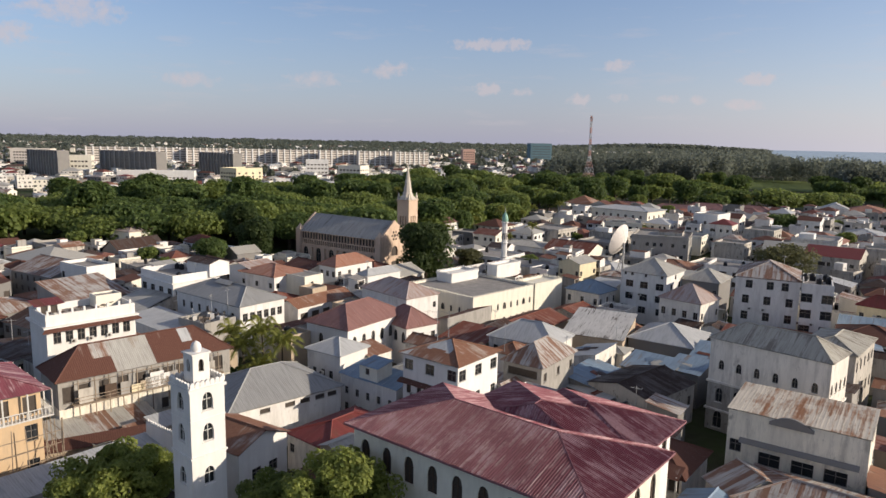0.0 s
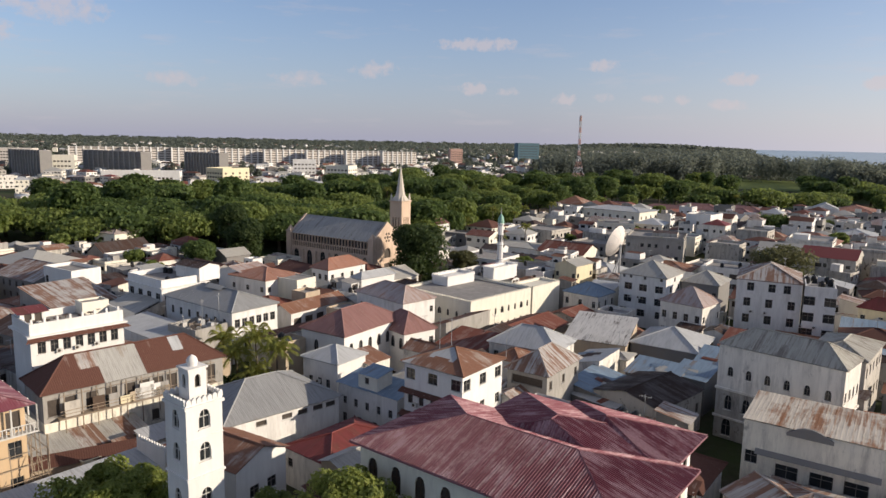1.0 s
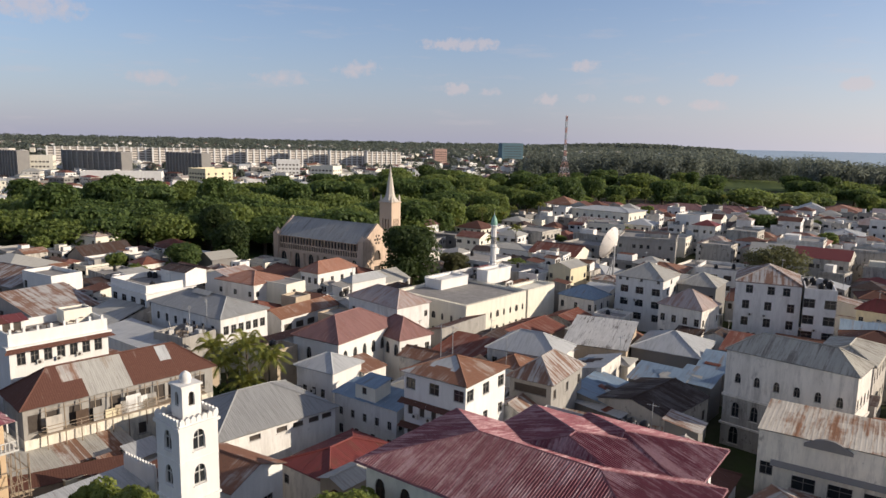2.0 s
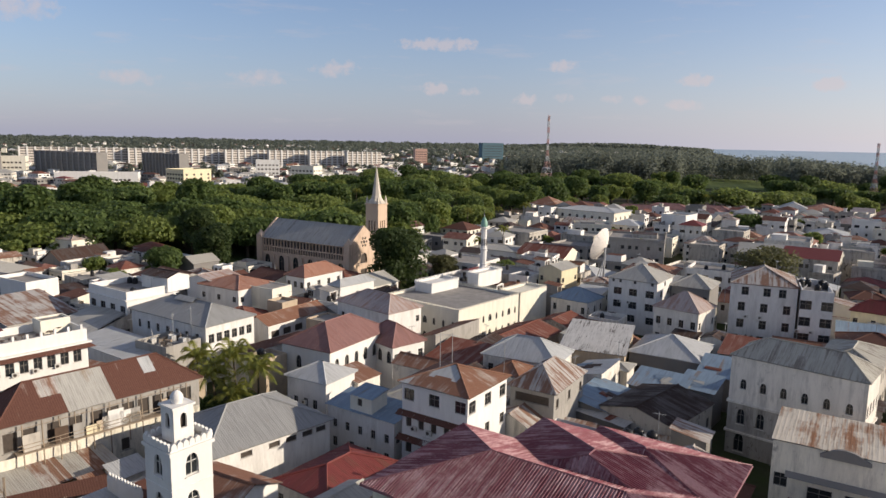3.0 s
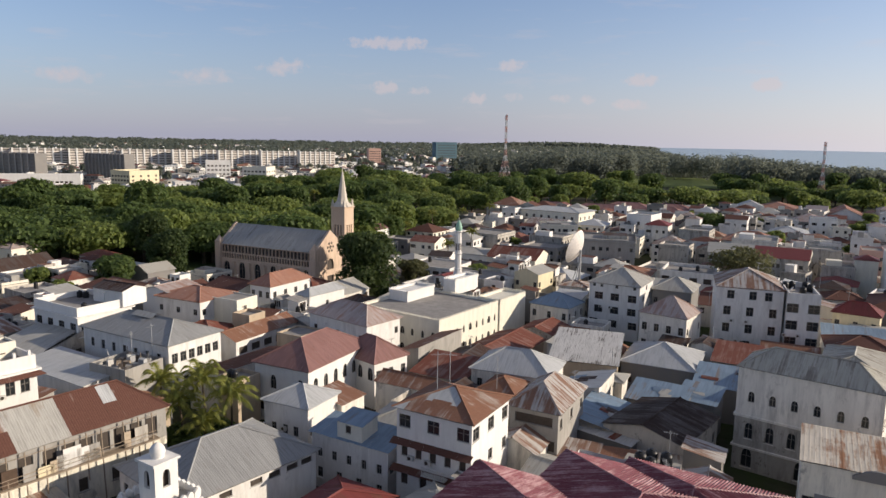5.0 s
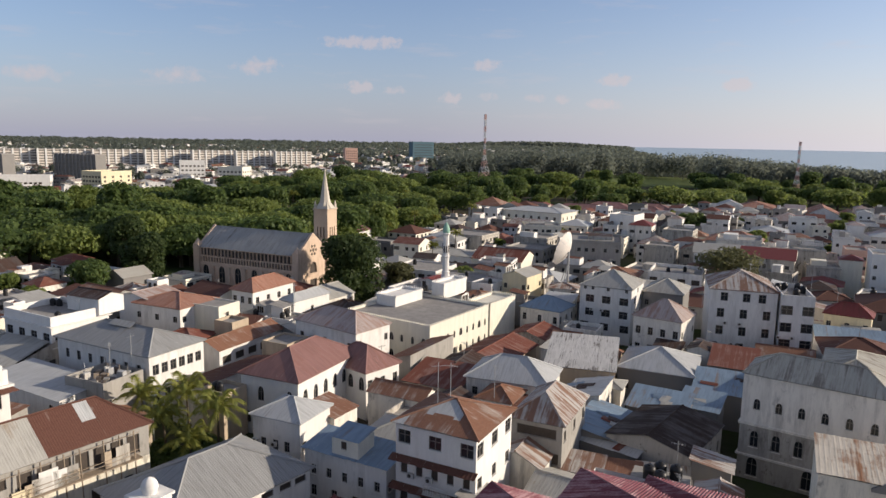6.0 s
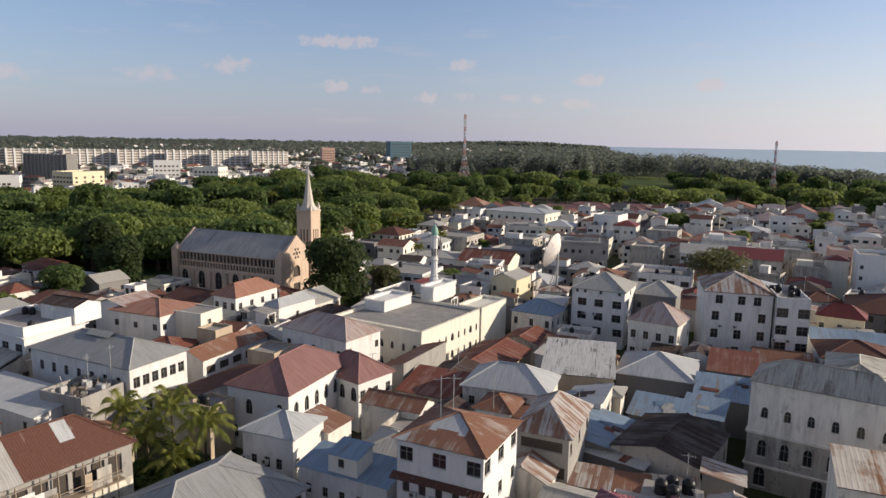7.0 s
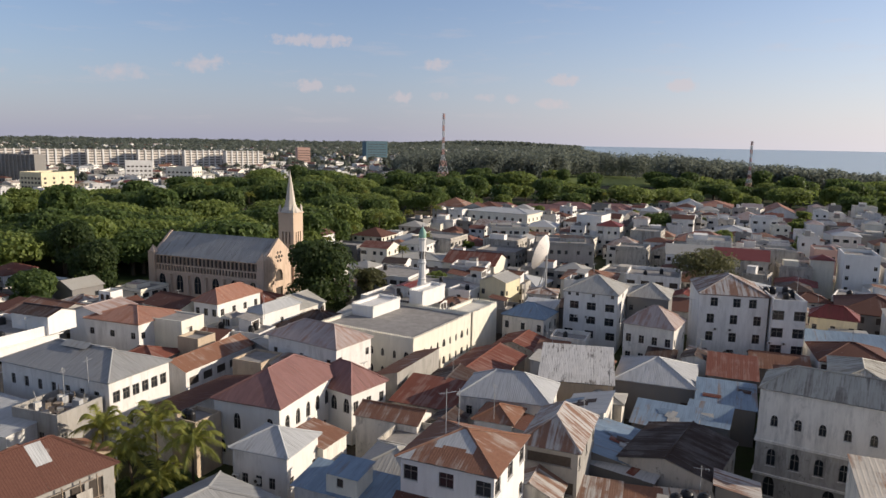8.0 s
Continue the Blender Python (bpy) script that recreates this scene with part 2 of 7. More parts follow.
STEEL = painted("galvanised_steel", (0.42, 0.42, 0.42), 0.2, 0.4)
REDPAINT = painted("red_mast_paint", (0.60, 0.36, 0.31), 0.2)
WOODPOLE = painted("grey_scaffold_pole", (0.34, 0.27, 0.20), 0.35)
BLACKTANK = painted("black_plastic_tank", (0.02, 0.02, 0.022), 0.2, 0.45)
BARK = painted("tree_bark", (0.11, 0.085, 0.06), 0.4, 0.9, 6)
LEAF = leafy("broad_leaf_green", (0.055, 0.085, 0.022), (0.20, 0.24, 0.065))
LEAFD = leafy("dark_leaf_green", (0.03, 0.055, 0.019), (0.12, 0.165, 0.048))
LEAFP = leafy("palm_leaf_green", (0.06, 0.085, 0.018), (0.27, 0.27, 0.065))
LEAFM = leafy("mango_leaf_green", (0.07, 0.10, 0.024), (0.26, 0.29, 0.075), vary=0.75)
LEAFX = leafy("fig_leaf_green", (0.018, 0.036, 0.013), (0.072, 0.10, 0.032))
LEAFO = leafy("dry_olive_leaf", (0.05, 0.055, 0.025), (0.13, 0.13, 0.06))
# paled towards grey: distance haze is put into this leaf colour
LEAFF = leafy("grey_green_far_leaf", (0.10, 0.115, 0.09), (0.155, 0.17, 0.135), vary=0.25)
STAINED = plaster("black_stained_cream_limewash", (0.85, 0.80, 0.68), 0.72, (0.07, 0.065, 0.06))

# ---- building kit ----


def mesh_of(name, verts, faces, mats, uvs=None, slots=None, smooth=False, weld=False):
    me = bpy.data.meshes.new(name)
    loop_uv = None
    if uvs is not None:
        loop_uv = np.asarray(uvs, dtype=np.float32)[np.concatenate([np.asarray(f) for f in faces])]
    if weld:
        seen, to, kept = {}, [], []
        for v in verts:
            key = (round(v[0], 3), round(v[1], 3), round(v[2], 3))
            if key not in seen:
                seen[key] = len(kept)
                kept.append(v)
            to.append(seen[key])
        verts, faces = kept, [tuple(to[k] for k in f) for f in faces]
    me.from_pydata([tuple(v) for v in verts], [], faces)
    for m in mats:
        me.materials.append(m)
    if uvs is not None:
        lay = me.uv_layers.new(name="UVMap")
        lay.data.foreach_set("uv", loop_uv.ravel())
    if slots is not None:
        me.polygons.foreach_set("material_index", slots)
    if smooth:
        me.polygons.foreach_set("use_smooth", [True] * len(me.polygons))
    me.update()
    return me


def hang(name, me, parent, m=None, label=""):
    """Links a mesh as one part under a thing or a part."""
    ob = new(name, me)
    ob.parent = parent
    if m is not None:
        ob.matrix_basis = m
    if label:
        ob["label"] = label
    return ob


def part(name, bm, material, parent, label="", m=None):
    me = bpy.data.meshes.new(name)
    bm.to_mesh(me)
    bm.free()
    me.materials.append(material)
    return hang(name, me, parent, m, label)


class Soup:
    """Verts, faces, uvs and slots, gathered box by box."""

    def __init__(self):
        self.v, self.f, self.u, self.s = [], [], [], []

    def quad(self, pts, uv=None, slot=0):
        n = len(self.v)
        self.v += [tuple(p) for p in pts]
        self.u += uv if uv else [(0, 0)] * len(pts)
        self.f.append(tuple(range(n, n + len(pts))))
        self.s.append(slot)

    def box(self, x0, y0, z0, x1, y1, z1, slot=0):
        n = len(self.v)
        c = [(x0, y0, z0), (x1, y0, z0), (x1, y1, z0), (x0, y1, z0), (x0, y0, z1), (x1, y0, z1), (x1, y1, z1), (x0, y1, z1)]
        self.v += c
        self.u += [(a + b, z) for a, b, z in c]
        self.f += [tuple(n + k for k in q) for q in ((0, 3, 2, 1), (4, 5, 6, 7), (0, 1, 5, 4), (1, 2, 6, 5), (2, 3, 7, 6), (3, 0, 4, 7))]
        self.s += [slot] * 6

    def bar(self, a, b, r=0.05, sides=4, slot=0, r2=None):
        a, b = Vector(a), Vector(b)
        w = (b - a).normalized()
        u = w.orthogonal().normalized()
        t = w.cross(u)
        n = len(self.v)
        r2 = r if r2 is None else r2
        for p, q in ((a, r), (b, r2)):
            for k in range(sides):
                an = 2 * math.pi * k / sides + math.pi / 4
                self.v.append(tuple(p + q * (u * math.cos(an) + t * math.sin(an))))
                self.u.append((k, 0))
        for k in range(sides):
            k2 = (k + 1) % sides
            self.f.append((n + k, n + k2, n + sides + k2, n + sides + k))
            self.s.append(slot)
        self.f += [tuple(n + k for k in reversed(range(sides))), tuple(n + sides + k for k in range(sides))]
        self.s += [slot, slot]

    def lathe(self, prof, sides=16, slot=0, cx=0, cy=0):
        """A turned body about a vertical line: prof is (radius, height) from below upwards."""
        n = len(self.v)
        for r, z in prof:
            for k in range(sides):
                an = 2 * math.pi * (k + 0.5) / sides
                self.v.append((cx + r * math.cos(an), cy + r * math.sin(an), z))
                self.u.append((an * r, z))
        for i in range(len(prof) - 1):
            for k in range(sides):
                k2 = (k + 1) % sides
                self.f.append((n + i * sides + k, n + i * sides + k2, n + (i + 1) * sides + k2, n + (i + 1) * sides + k))
                self.s.append(slot)
        self.f.append(tuple(n + (len(prof) - 1) * sides + k for k in range(sides)))
        self.s.append(slot)

    def mesh(self, name, *mats, smooth=False, weld=False):
        return mesh_of(name, self.v, self.f, mats, self.u, self.s, smooth, weld)

    def plate(self, xs, zs, open_cells, y0, y1, slot=0):
        """A flat plate of grid cells with thickness; open_cells are left out. One connected body."""
        at = {}

        def vid(i, j, k):
            if (i, j, k) not in at:
                at[(i, j, k)] = len(self.v)
                self.v.append((xs[i], (y0, y1)[k], zs[j]))
                self.u.append((xs[i], zs[j]))
            return at[(i, j, k)]
        full = lambda i, j: 0 <= i < len(xs) - 1 and 0 <= j < len(zs) - 1 and (i, j) not in open_cells  # noqa: E731
        for i in range(len(xs) - 1):
            for j in range(len(zs) - 1):
                if not full(i, j):
                    continue
                new_f = [(vid(i, j, 0), vid(i + 1, j, 0), vid(i + 1, j + 1, 0), vid(i, j + 1, 0)), (vid(i, j, 1), vid(i, j + 1, 1), vid(i + 1, j + 1, 1), vid(i + 1, j, 1))]
                if not full(i - 1, j):
                    new_f.append((vid(i, j, 0), vid(i, j + 1, 0), vid(i, j + 1, 1), vid(i, j, 1)))
                if not full(i + 1, j):
                    new_f.append((vid(i + 1, j, 0), vid(i + 1, j, 1), vid(i + 1, j + 1, 1), vid(i + 1, j + 1, 0)))
                if not full(i, j - 1):
                    new_f.append((vid(i, j, 0), vid(i, j, 1), vid(i + 1, j, 1), vid(i + 1, j, 0)))
                if not full(i, j + 1):
                    new_f.append((vid(i, j + 1, 0), vid(i + 1, j + 1, 0), vid(i + 1, j + 1, 1), vid(i, j + 1, 1)))
                self.f += new_f
                self.s += [slot] * len(new_f)


def thing(name, x, y, z=0.0, rot=0.0, label="", category="", group="", kind=""):
    ob = new(name)
    ob.matrix_basis = pose(x, y, z, 0, 0, rot)
    ob.empty_display_size = 0.5
    return tagged(ob, label, category, group, kind)


WINDOW_MESH, FOOT = {}, []


def window_meshes(ww, hh, style, frame_mat, wall_mat):
    """A window in its opening: the frame with its glazing bars, the pane behind, and the sill or hood outside."""
    key = (round(ww, 2), round(hh, 2), style, frame_mat.name, wall_mat.name)
    if key in WINDOW_MESH:
        return WINDOW_MESH[key]
    s, f = Soup(), 0.08
    if "bar" in style or "arch" in style:
        xs = [-ww / 2, -ww / 2 + f, -0.035, 0.035, ww / 2 - f, ww / 2]
        zs = [0, f, hh * 0.6, hh * 0.6 + 0.06, hh - f, hh]
        s.plate(xs, zs, {(1, 1), (3, 1), (1, 3), (3, 3)}, -0.02, 0.06)
    else:
        s.plate([-ww / 2, -ww / 2 + f, ww / 2 - f, ww / 2], [0, f, hh - f, hh], {(1, 1)}, -0.02, 0.06)
    frame_me = s.mesh("window_frame", frame_mat)
    p = Soup()
    p.box(-ww / 2 + f * 0.5, 0.07, f * 0.5, ww / 2 - f * 0.5, 0.10, hh - f * 0.5)
    sill = Soup()
    if "hood" in style:
        sill.box(-ww / 2 - 0.2, -0.62, hh + 0.05, ww / 2 + 0.2, -0.05, hh + 0.16)
    else:
        sill.box(-ww / 2 - 0.08, -0.16, -0.1, ww / 2 + 0.08, -0.03, 0)
    WINDOW_MESH[key] = (frame_me, p.mesh("pane", DARKFILL if "wood" in style else GLASS), sill.mesh("hood" if "hood" in style else "sill", wall_mat))
    return WINDOW_MESH[key]


def arch_fill(s, p0, along, u, z, ww, hh, slot=0):
    """The corners over a pointed or round opening, filled flush with the wall."""
    along = Vector((along[0], along[1], 0))
    inward = Vector((-along.y, along.x, 0))
    n, rise = 8, min(ww * 0.75, hh * 0.5)

    def at(x, zz, k):
        q = Vector((p0[0], p0[1], 0)) + along * (u + x) + inward * k
        return (q.x, q.y, zz)

    def arc(x):
        return z + hh - rise + rise * math.sqrt(max(0.0, 1 - (2 * x / ww) ** 2)) ** 0.9
    xs = [-ww / 2 + ww * q / n for q in range(n + 1)]
    s.quad([at(-ww / 2, z + hh, 0)] + [at(x, arc(x), 0) for x in xs] + [at(ww / 2, z + hh, 0)], None, slot)
    for x0, x1 in zip(xs, xs[1:]):
        s.quad([at(x0, arc(x0), 0), at(x0, arc(x0), 0.2), at(x1, arc(x1), 0.2), at(x1, arc(x1), 0)], None, slot)


def wall_side(s, p0, along, length, h, holes, base=0.0, deep=0.22, slot=0, cuts=(), back=None):
    """One face of a wall from p0 along a direction, with rectangular openings (u, z, w, h) that go in to the reveals."""
    along = Vector((along[0], along[1], 0))
    inward = Vector((-along.y, along.x, 0))
    us, zs = {0.0, length}, {base, h, *cuts}
    for u, z, ww, hh in holes:
        us |= {u - ww / 2, u + ww / 2}
        zs |= {z, z + hh}
    us, zs = sorted(us), sorted(zs)

    def at(u, z, k=0.0):
        q = Vector((p0[0], p0[1], 0)) + along * u + inward * k
        return (q.x, q.y, z)
    for i in range(len(us) - 1):
        for j in range(len(zs) - 1):
            cu, cz = (us[i] + us[i + 1]) / 2, (zs[j] + zs[j + 1]) / 2
            if any(abs(cu - u) < ww / 2 and z < cz < z + hh for u, z, ww, hh in holes):
                continue
            s.quad([at(us[i], zs[j]), at(us[i + 1], zs[j]), at(us[i + 1], zs[j + 1]), at(us[i], zs[j + 1])],
                   [(us[i], zs[j]), (us[i + 1], zs[j]), (us[i + 1], zs[j + 1]), (us[i], zs[j + 1])], slot)
    for u, z, ww, hh in holes:
        a, b, c, d = u - ww / 2, u + ww / 2, z, z + hh
        zz = [q for q in zs if c - 1e-6 <= q <= d + 1e-6]
        uu = [q for q in us if a - 1e-6 <= q <= b + 1e-6]
        # a dark sheet closes the hole in place of a shaded room
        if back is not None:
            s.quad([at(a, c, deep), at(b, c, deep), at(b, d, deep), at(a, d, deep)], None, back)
        for q0, q1 in zip(zz, zz[1:]):
            s.quad([at(a, q0), at(a, q0, deep), at(a, q1, deep), at(a, q1)], None, slot)
            s.quad([at(b, q0), at(b, q1), at(b, q1, deep), at(b, q0, deep)], None, slot)
        for q0, q1 in zip(uu, uu[1:]):
            s.quad([at(q0, d), at(q0, d, deep), at(q1, d, deep), at(q1, d)], None, slot)
            s.quad([at(q0, c), at(q1, c), at(q1, c, deep), at(q0, c, deep)], None, slot)


def slope(name, e0, e1, t0, t1, mat, parent, sheet=0.9, ribs=3, rib_h=0.05, piece=3.0, single=None, into=None, patch=()):
    """A roof slope from eave e0-e1 up to top t0-t1 (t0 over the e0 end), laid with ribbed sheets.
    single: sheets become objects of their own, with that material; otherwise they are islands of one soup."""
    e0, e1, t0, t1 = Vector(e0), Vector(e1), Vector(t0), Vector(t1)
    sd = (e1 - e0).normalized()
    up = (t0 - e0) - sd * (t0 - e0).dot(sd)
    if up.length < 0.01:
        up = (t1 - e0) - sd * (t1 - e0).dot(sd)
    td = up.normalized()
    nd = sd.cross(td)
    if nd.z < 0:
        nd = -nd
    span, rise = (e1 - e0).length, up.length
    sa, sb = (t0 - e0).dot(sd), (t1 - e0).dot(sd)

    def top(x):
        if x < sa:
            return rise * max(0.0, x) / sa if sa > 1e-6 else rise
        if x > sb:
            return rise * max(0.0, span - x) / (span - sb) if span - sb > 1e-6 else rise
        return rise
    lo, hi = min(0, sa), max(span, sb)
    count = max(1, round((hi - lo) / sheet))
    wid = (hi - lo) / count
    bias = random.random() * 50
    for c in range(count):
        a = lo + c * wid
        xs = []
        for r in range(ribs):
            q = wid / ribs
            xs += [(a + r * q, 0), (a + r * q + q * 0.55, 0), (a + r * q + q * 0.7, rib_h), (a + r * q + q * 0.85, rib_h)]
        xs.append((a + wid, 0)) 
        if ribs == 0:
            xs = [(a, 0), (a + wid, 0)]
        tops = [top(x) for x, _ in xs]
        peak = max(tops)
        rows = max(1, round(peak / piece))
        for w in range(rows):
            l0, l1 = peak * w / rows, peak * (w + 1) / rows
            if rows > 1:
                l1 += 0.1
            s = into if into is not None else Soup()
            n, off = len(s.v), 0.012 * (rows - w) + random.uniform(0, 0.02)
            slip = random.uniform(-0.05, 0.05) if w == 0 else 0
            us = bias + c * 7.3
            for (x, hgt), tp in zip(xs, tops):
                for q in (min(l0 + slip, tp), min(l1, tp)):
                    p = e0 + sd * x + td * q + nd * (off + hgt)
                    s.v.append((p.x, p.y, p.z))
                    s.u.append((us + x - a, q + bias))
            for k in range(len(xs) - 1):
                if tops[k] <= l0 and tops[k + 1] <= l0:
                    continue
                s.f.append((n + 2 * k, n + 2 * k + 2, n + 2 * k + 3, n + 2 * k + 1))
                s.s.append(0)
            if into is None and s.f:
                mat_here = single
                for f0, f1, g0, g1, other in patch:
                    if f0 <= (c + 0.5) / count <= f1 and g0 <= (w + 0.5) / rows <= g1:
                        mat_here = other
                hang("roof_sheet", s.mesh("roof_sheet", mat_here), parent)


def caps(s, lines, wide=0.16, high=0.07):
    for a, b in lines:
        a, b = Vector(a), Vector(b)
        s.bar(a + Vector((0, 0, high * 0.6)), b + Vector((0, 0, high * 0.6)), wide, 4)


def single_of(mat):
    """The same roofing for sheets that are objects of their own."""
    return SINGLE.get(mat.name, mat)


def spaced(n, length, edge=1.2):
    if n == 1:
        return [length / 2]
    return [edge + (length - 2 * edge) * k / (n - 1) for k in range(n)]


def house(x, y, w, d, rot, h, roof="hip", rise=2.2, rm=None, wm=None, over=0.45, front=(), right=(), left=(), back=(), label="", name="house",
          sheets=False, sheet=0.9, ribs=3, ridge="auto", frame_mat=None, parapet=0.8, base=0.0, bands=(), category="house", group="", panes=True, frames=True, patch=(), rib_h=0.012, split=0.0, low_wall=None):
    """A house on the ground: w along its own x, d along its own y, its front is the -y side.
    front, right, left, back: rows of (count, sill height, width, height, style) or explicit (list of u, ...)."""
    rm, wm, frame_mat = rm or RUST, wm or WHITE, frame_mat or FRAME_G
    top = thing(name, x, y, 0, rot, label, category, group)
    FOOT.append((x, y, w, d, rot))
    near = math.hypot(x, y) < 135
    s = Soup()
    sides = (((-w / 2, -d / 2), (1, 0), w, front, 0), ((w / 2, -d / 2), (0, 1), d, right, 90), ((w / 2, d / 2), (-1, 0), w, back, 180), ((-w / 2, d / 2), (0, -1), d, left, -90))
    wh = h + (parapet if roof == "flat" else 0)
    cuts = {q for rows in (front, right, left, back) for _, z, _, hh, _ in rows for q in (z, z + hh)}
    if split:
        cuts.add(split)
    for p0, al, length, rows, turn in sides:
        holes = []
        for count, z, ww, hh, style in rows:
            at = spaced(count, length, max(1.0, length * 0.11)) if isinstance(count, int) else [u * length for u in count]
            for u in at:
                holes.append((u, z, ww, hh))
                fm, pm, sm = window_meshes(ww, hh, style, frame_mat, wm)
                if "arch" in style:
                    arch_fill(s, p0, al, u, z, ww, hh)
                m = pose(p0[0] + al[0] * u, p0[1] + al[1] * u, z, 0, 0, turn)
                if not frames:
                    continue
                win = hang("window", fm, top, m @ Matrix.Translation((0, 0.12, 0)))
                if panes:
                    hang("pane", pm, win)
                if near:
                    hang(sm.name.split(".")[0], sm, win, Matrix.Translation((0, -0.09, 0)))
        # without panes, dark backs stand for the shade indoors
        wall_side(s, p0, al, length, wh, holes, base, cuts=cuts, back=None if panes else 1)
    for z, out, hh in bands:
        b = Soup()
        b.plate([-w / 2 - out, -w / 2 + 0.004, w / 2 - 0.004, w / 2 + out], [-d / 2 - out, -d / 2 + 0.004, d / 2 - 0.004, d / 2 + out], {(1, 1)}, -z - hh, -z)
        hang("string_course", b.mesh("string_course", wm), top, Matrix(((1, 0, 0, 0), (0, 0, 1, 0), (0, -1, 0, 0), (0, 0, 0, 1))))
    o, X, Y = over, w / 2 + over, d / 2 + over
    along_x = (w >= d) if ridge == "auto" else ridge == "x"
    if roof == "flat":
        e, cw, cd = 0.25, w / 2, d / 2
        for sx, sy in ((0, -1), (1, 0), (0, 1), (-1, 0)):
            if sx == 0:
                p, q = (cw * sy, cd * sy), (-cw * sy, cd * sy)
            else:
                p, q = (cw * sx, -cd * sx), (cw * sx, cd * sx)
            ins = lambda c: (c[0] - math.copysign(e, c[0]), c[1] - math.copysign(e, c[1]))  # noqa: E731
            s.quad([(*p, wh), (*q, wh), (*ins(q), wh), (*ins(p), wh)])
            s.quad([(*ins(p), wh), (*ins(q), wh), (*ins(q), h - 0.2), (*ins(p), h - 0.2)])
        deck = Soup()
        deck.box(-w / 2 + 0.2, -d / 2 + 0.2, h - 0.25, w / 2 - 0.2, d / 2 - 0.2, h)
        hang("roof", deck.mesh("roof", rm), top)
    else:
        z1 = h + rise
        zo = h - 0.02
        A, B, C, D = (-X, -Y, zo), (X, -Y, zo), (X, Y, zo), (-X, Y, zo)
        lines = []
        if roof == "hip":
            k = min(X, Y) * 0.98
            r0, r1 = ((-X + k, 0, z1), (X - k, 0, z1)) if along_x else ((0, -Y + k, z1), (0, Y - k, z1))
            if along_x:
                planes = ((A, B, r0, r1), (B, C, r1, r1), (C, D, r1, r0), (D, A, r0, r0))
                lines = [(A, r0), (D, r0), (B, r1), (C, r1), (r0, r1)]
            else:
                planes = ((A, B, r0, r0), (B, C, r0, r1), (C, D, r1, r1), (D, A, r1, r0))
                lines = [(A, r0), (B, r0), (C, r1), (D, r1), (r0, r1)]
        elif roof == "gable":
            if along_x:
                r0, r1 = (-X, 0, z1), (X, 0, z1)
                planes = ((A, B, r0, r1), (C, D, r1, r0))
                tri = (((-w / 2, -d / 2, h), (-w / 2, d / 2, h), (-w / 2, 0, z1 - 0.1)), ((w / 2, -d / 2, h), (w / 2, d / 2, h), (w / 2, 0, z1 - 0.1)))
            else:
                r0, r1 = (0, -Y, z1), (0, Y, z1)
                planes = ((B, C, r0, r1), (D, A, r1, r0))
                tri = (((-w / 2, -d / 2, h), (w / 2, -d / 2, h), (0, -d / 2, z1 - 0.1)), ((-w / 2, d / 2, h), (w / 2, d / 2, h), (0, d / 2, z1 - 0.1)))
            lines = [(r0, r1)]
            for q in tri:
                s.quad(list(q), [(0, 0), (1, 0), (0, 1)])
        else:
            # a single slope: "shed_front" falls to the front, "shed_right" to the right, "shed_left" to the left, "shed_back" to the back
            hi = {"shed_front": (C, D), "shed_right": (D, A), "shed_left": (B, C), "shed_back": (A, B)}[roof]
            up = lambda p: (p[0], p[1], z1)  # noqa: E731
            lows = {"shed_front": (A, B), "shed_right": (B, C), "shed_left": (D, A), "shed_back": (C, D)}[roof]
            planes = ((lows[0], lows[1], up(hi[1]), up(hi[0])),)
            for p, q in (((-w / 2, -d / 2), (w / 2, -d / 2)), ((w / 2, -d / 2), (w / 2, d / 2)), ((w / 2, d / 2), (-w / 2, d / 2)), ((-w / 2, d / 2), (-w / 2, -d / 2))):
                def zt(pt):
                    f = {"shed_front": pt[1] / d + 0.5, "shed_back": 0.5 - pt[1] / d, "shed_left": pt[0] / w + 0.5, "shed_right": 0.5 - pt[0] / w}[roof]
                    return h + rise * f - 0.06
                s.quad([(*p, h), (*q, h), (*q, zt(q)), (*p, zt(p))], [(0, h), (3, h), (3, h + 1), (0, h + 1)])
        body = Soup()
        for P in planes:
            if not sheets:
                slope("roof", *P, rm, top, sheet, ribs, rib_h, 3.0, None, body)
        if lines and not sheets:
            caps(body, lines)
        # eave board under the edge
        if roof == "hip" and not sheets:
            for a, b in ((A, B), (B, C), (C, D), (D, A)):
                body.bar((a[0] * 0.995, a[1] * 0.995, a[2] - 0.07), (b[0] * 0.995, b[1] * 0.995, b[2] - 0.07), 0.09, 4)
        elif not sheets and not body.f:
            a, b = planes[0][0], planes[0][1]
            body.bar((a[0], a[1], a[2] - 0.1), (b[0], b[1], b[2] - 0.1), 0.06, 4)
        if sheets:
            # the laths under the sheets carry them; ridge caps and eave boards are parts of their own
            lath = Soup()
            for P in planes:
                lath.quad([Vector(q) - Vector((0, 0, 0.05)) for q in (P[0], P[1], P[3], P[2])])
            rf = hang("roof", lath.mesh("roof", FRAME_G, weld=True), top)
            for a, b in lines:
                c = Soup()
                caps(c, [(a, b)])
                hang("ridge_cap", c.mesh("ridge_cap", rm), rf)
        else:
            rf = hang("roof", body.mesh("roof", rm), top)
            rf["kind"] = "stuff"
        if sheets:
            for P in planes:
                slope("roof", *P, rm, rf, sheet, ribs, rib_h, 3.0, single_of(rm), None, patch if P is planes[0] else ())
    if split:
        s.s = [2 if k == 0 and max(s.v[q][2] for q in f) <= split + 0.01 else k for k, f in zip(s.s, s.f)]
    hang("wall", s.mesh("wall", wm, DARKFILL, low_wall or wm, weld=True), top)
    return top


SINGLE = {}


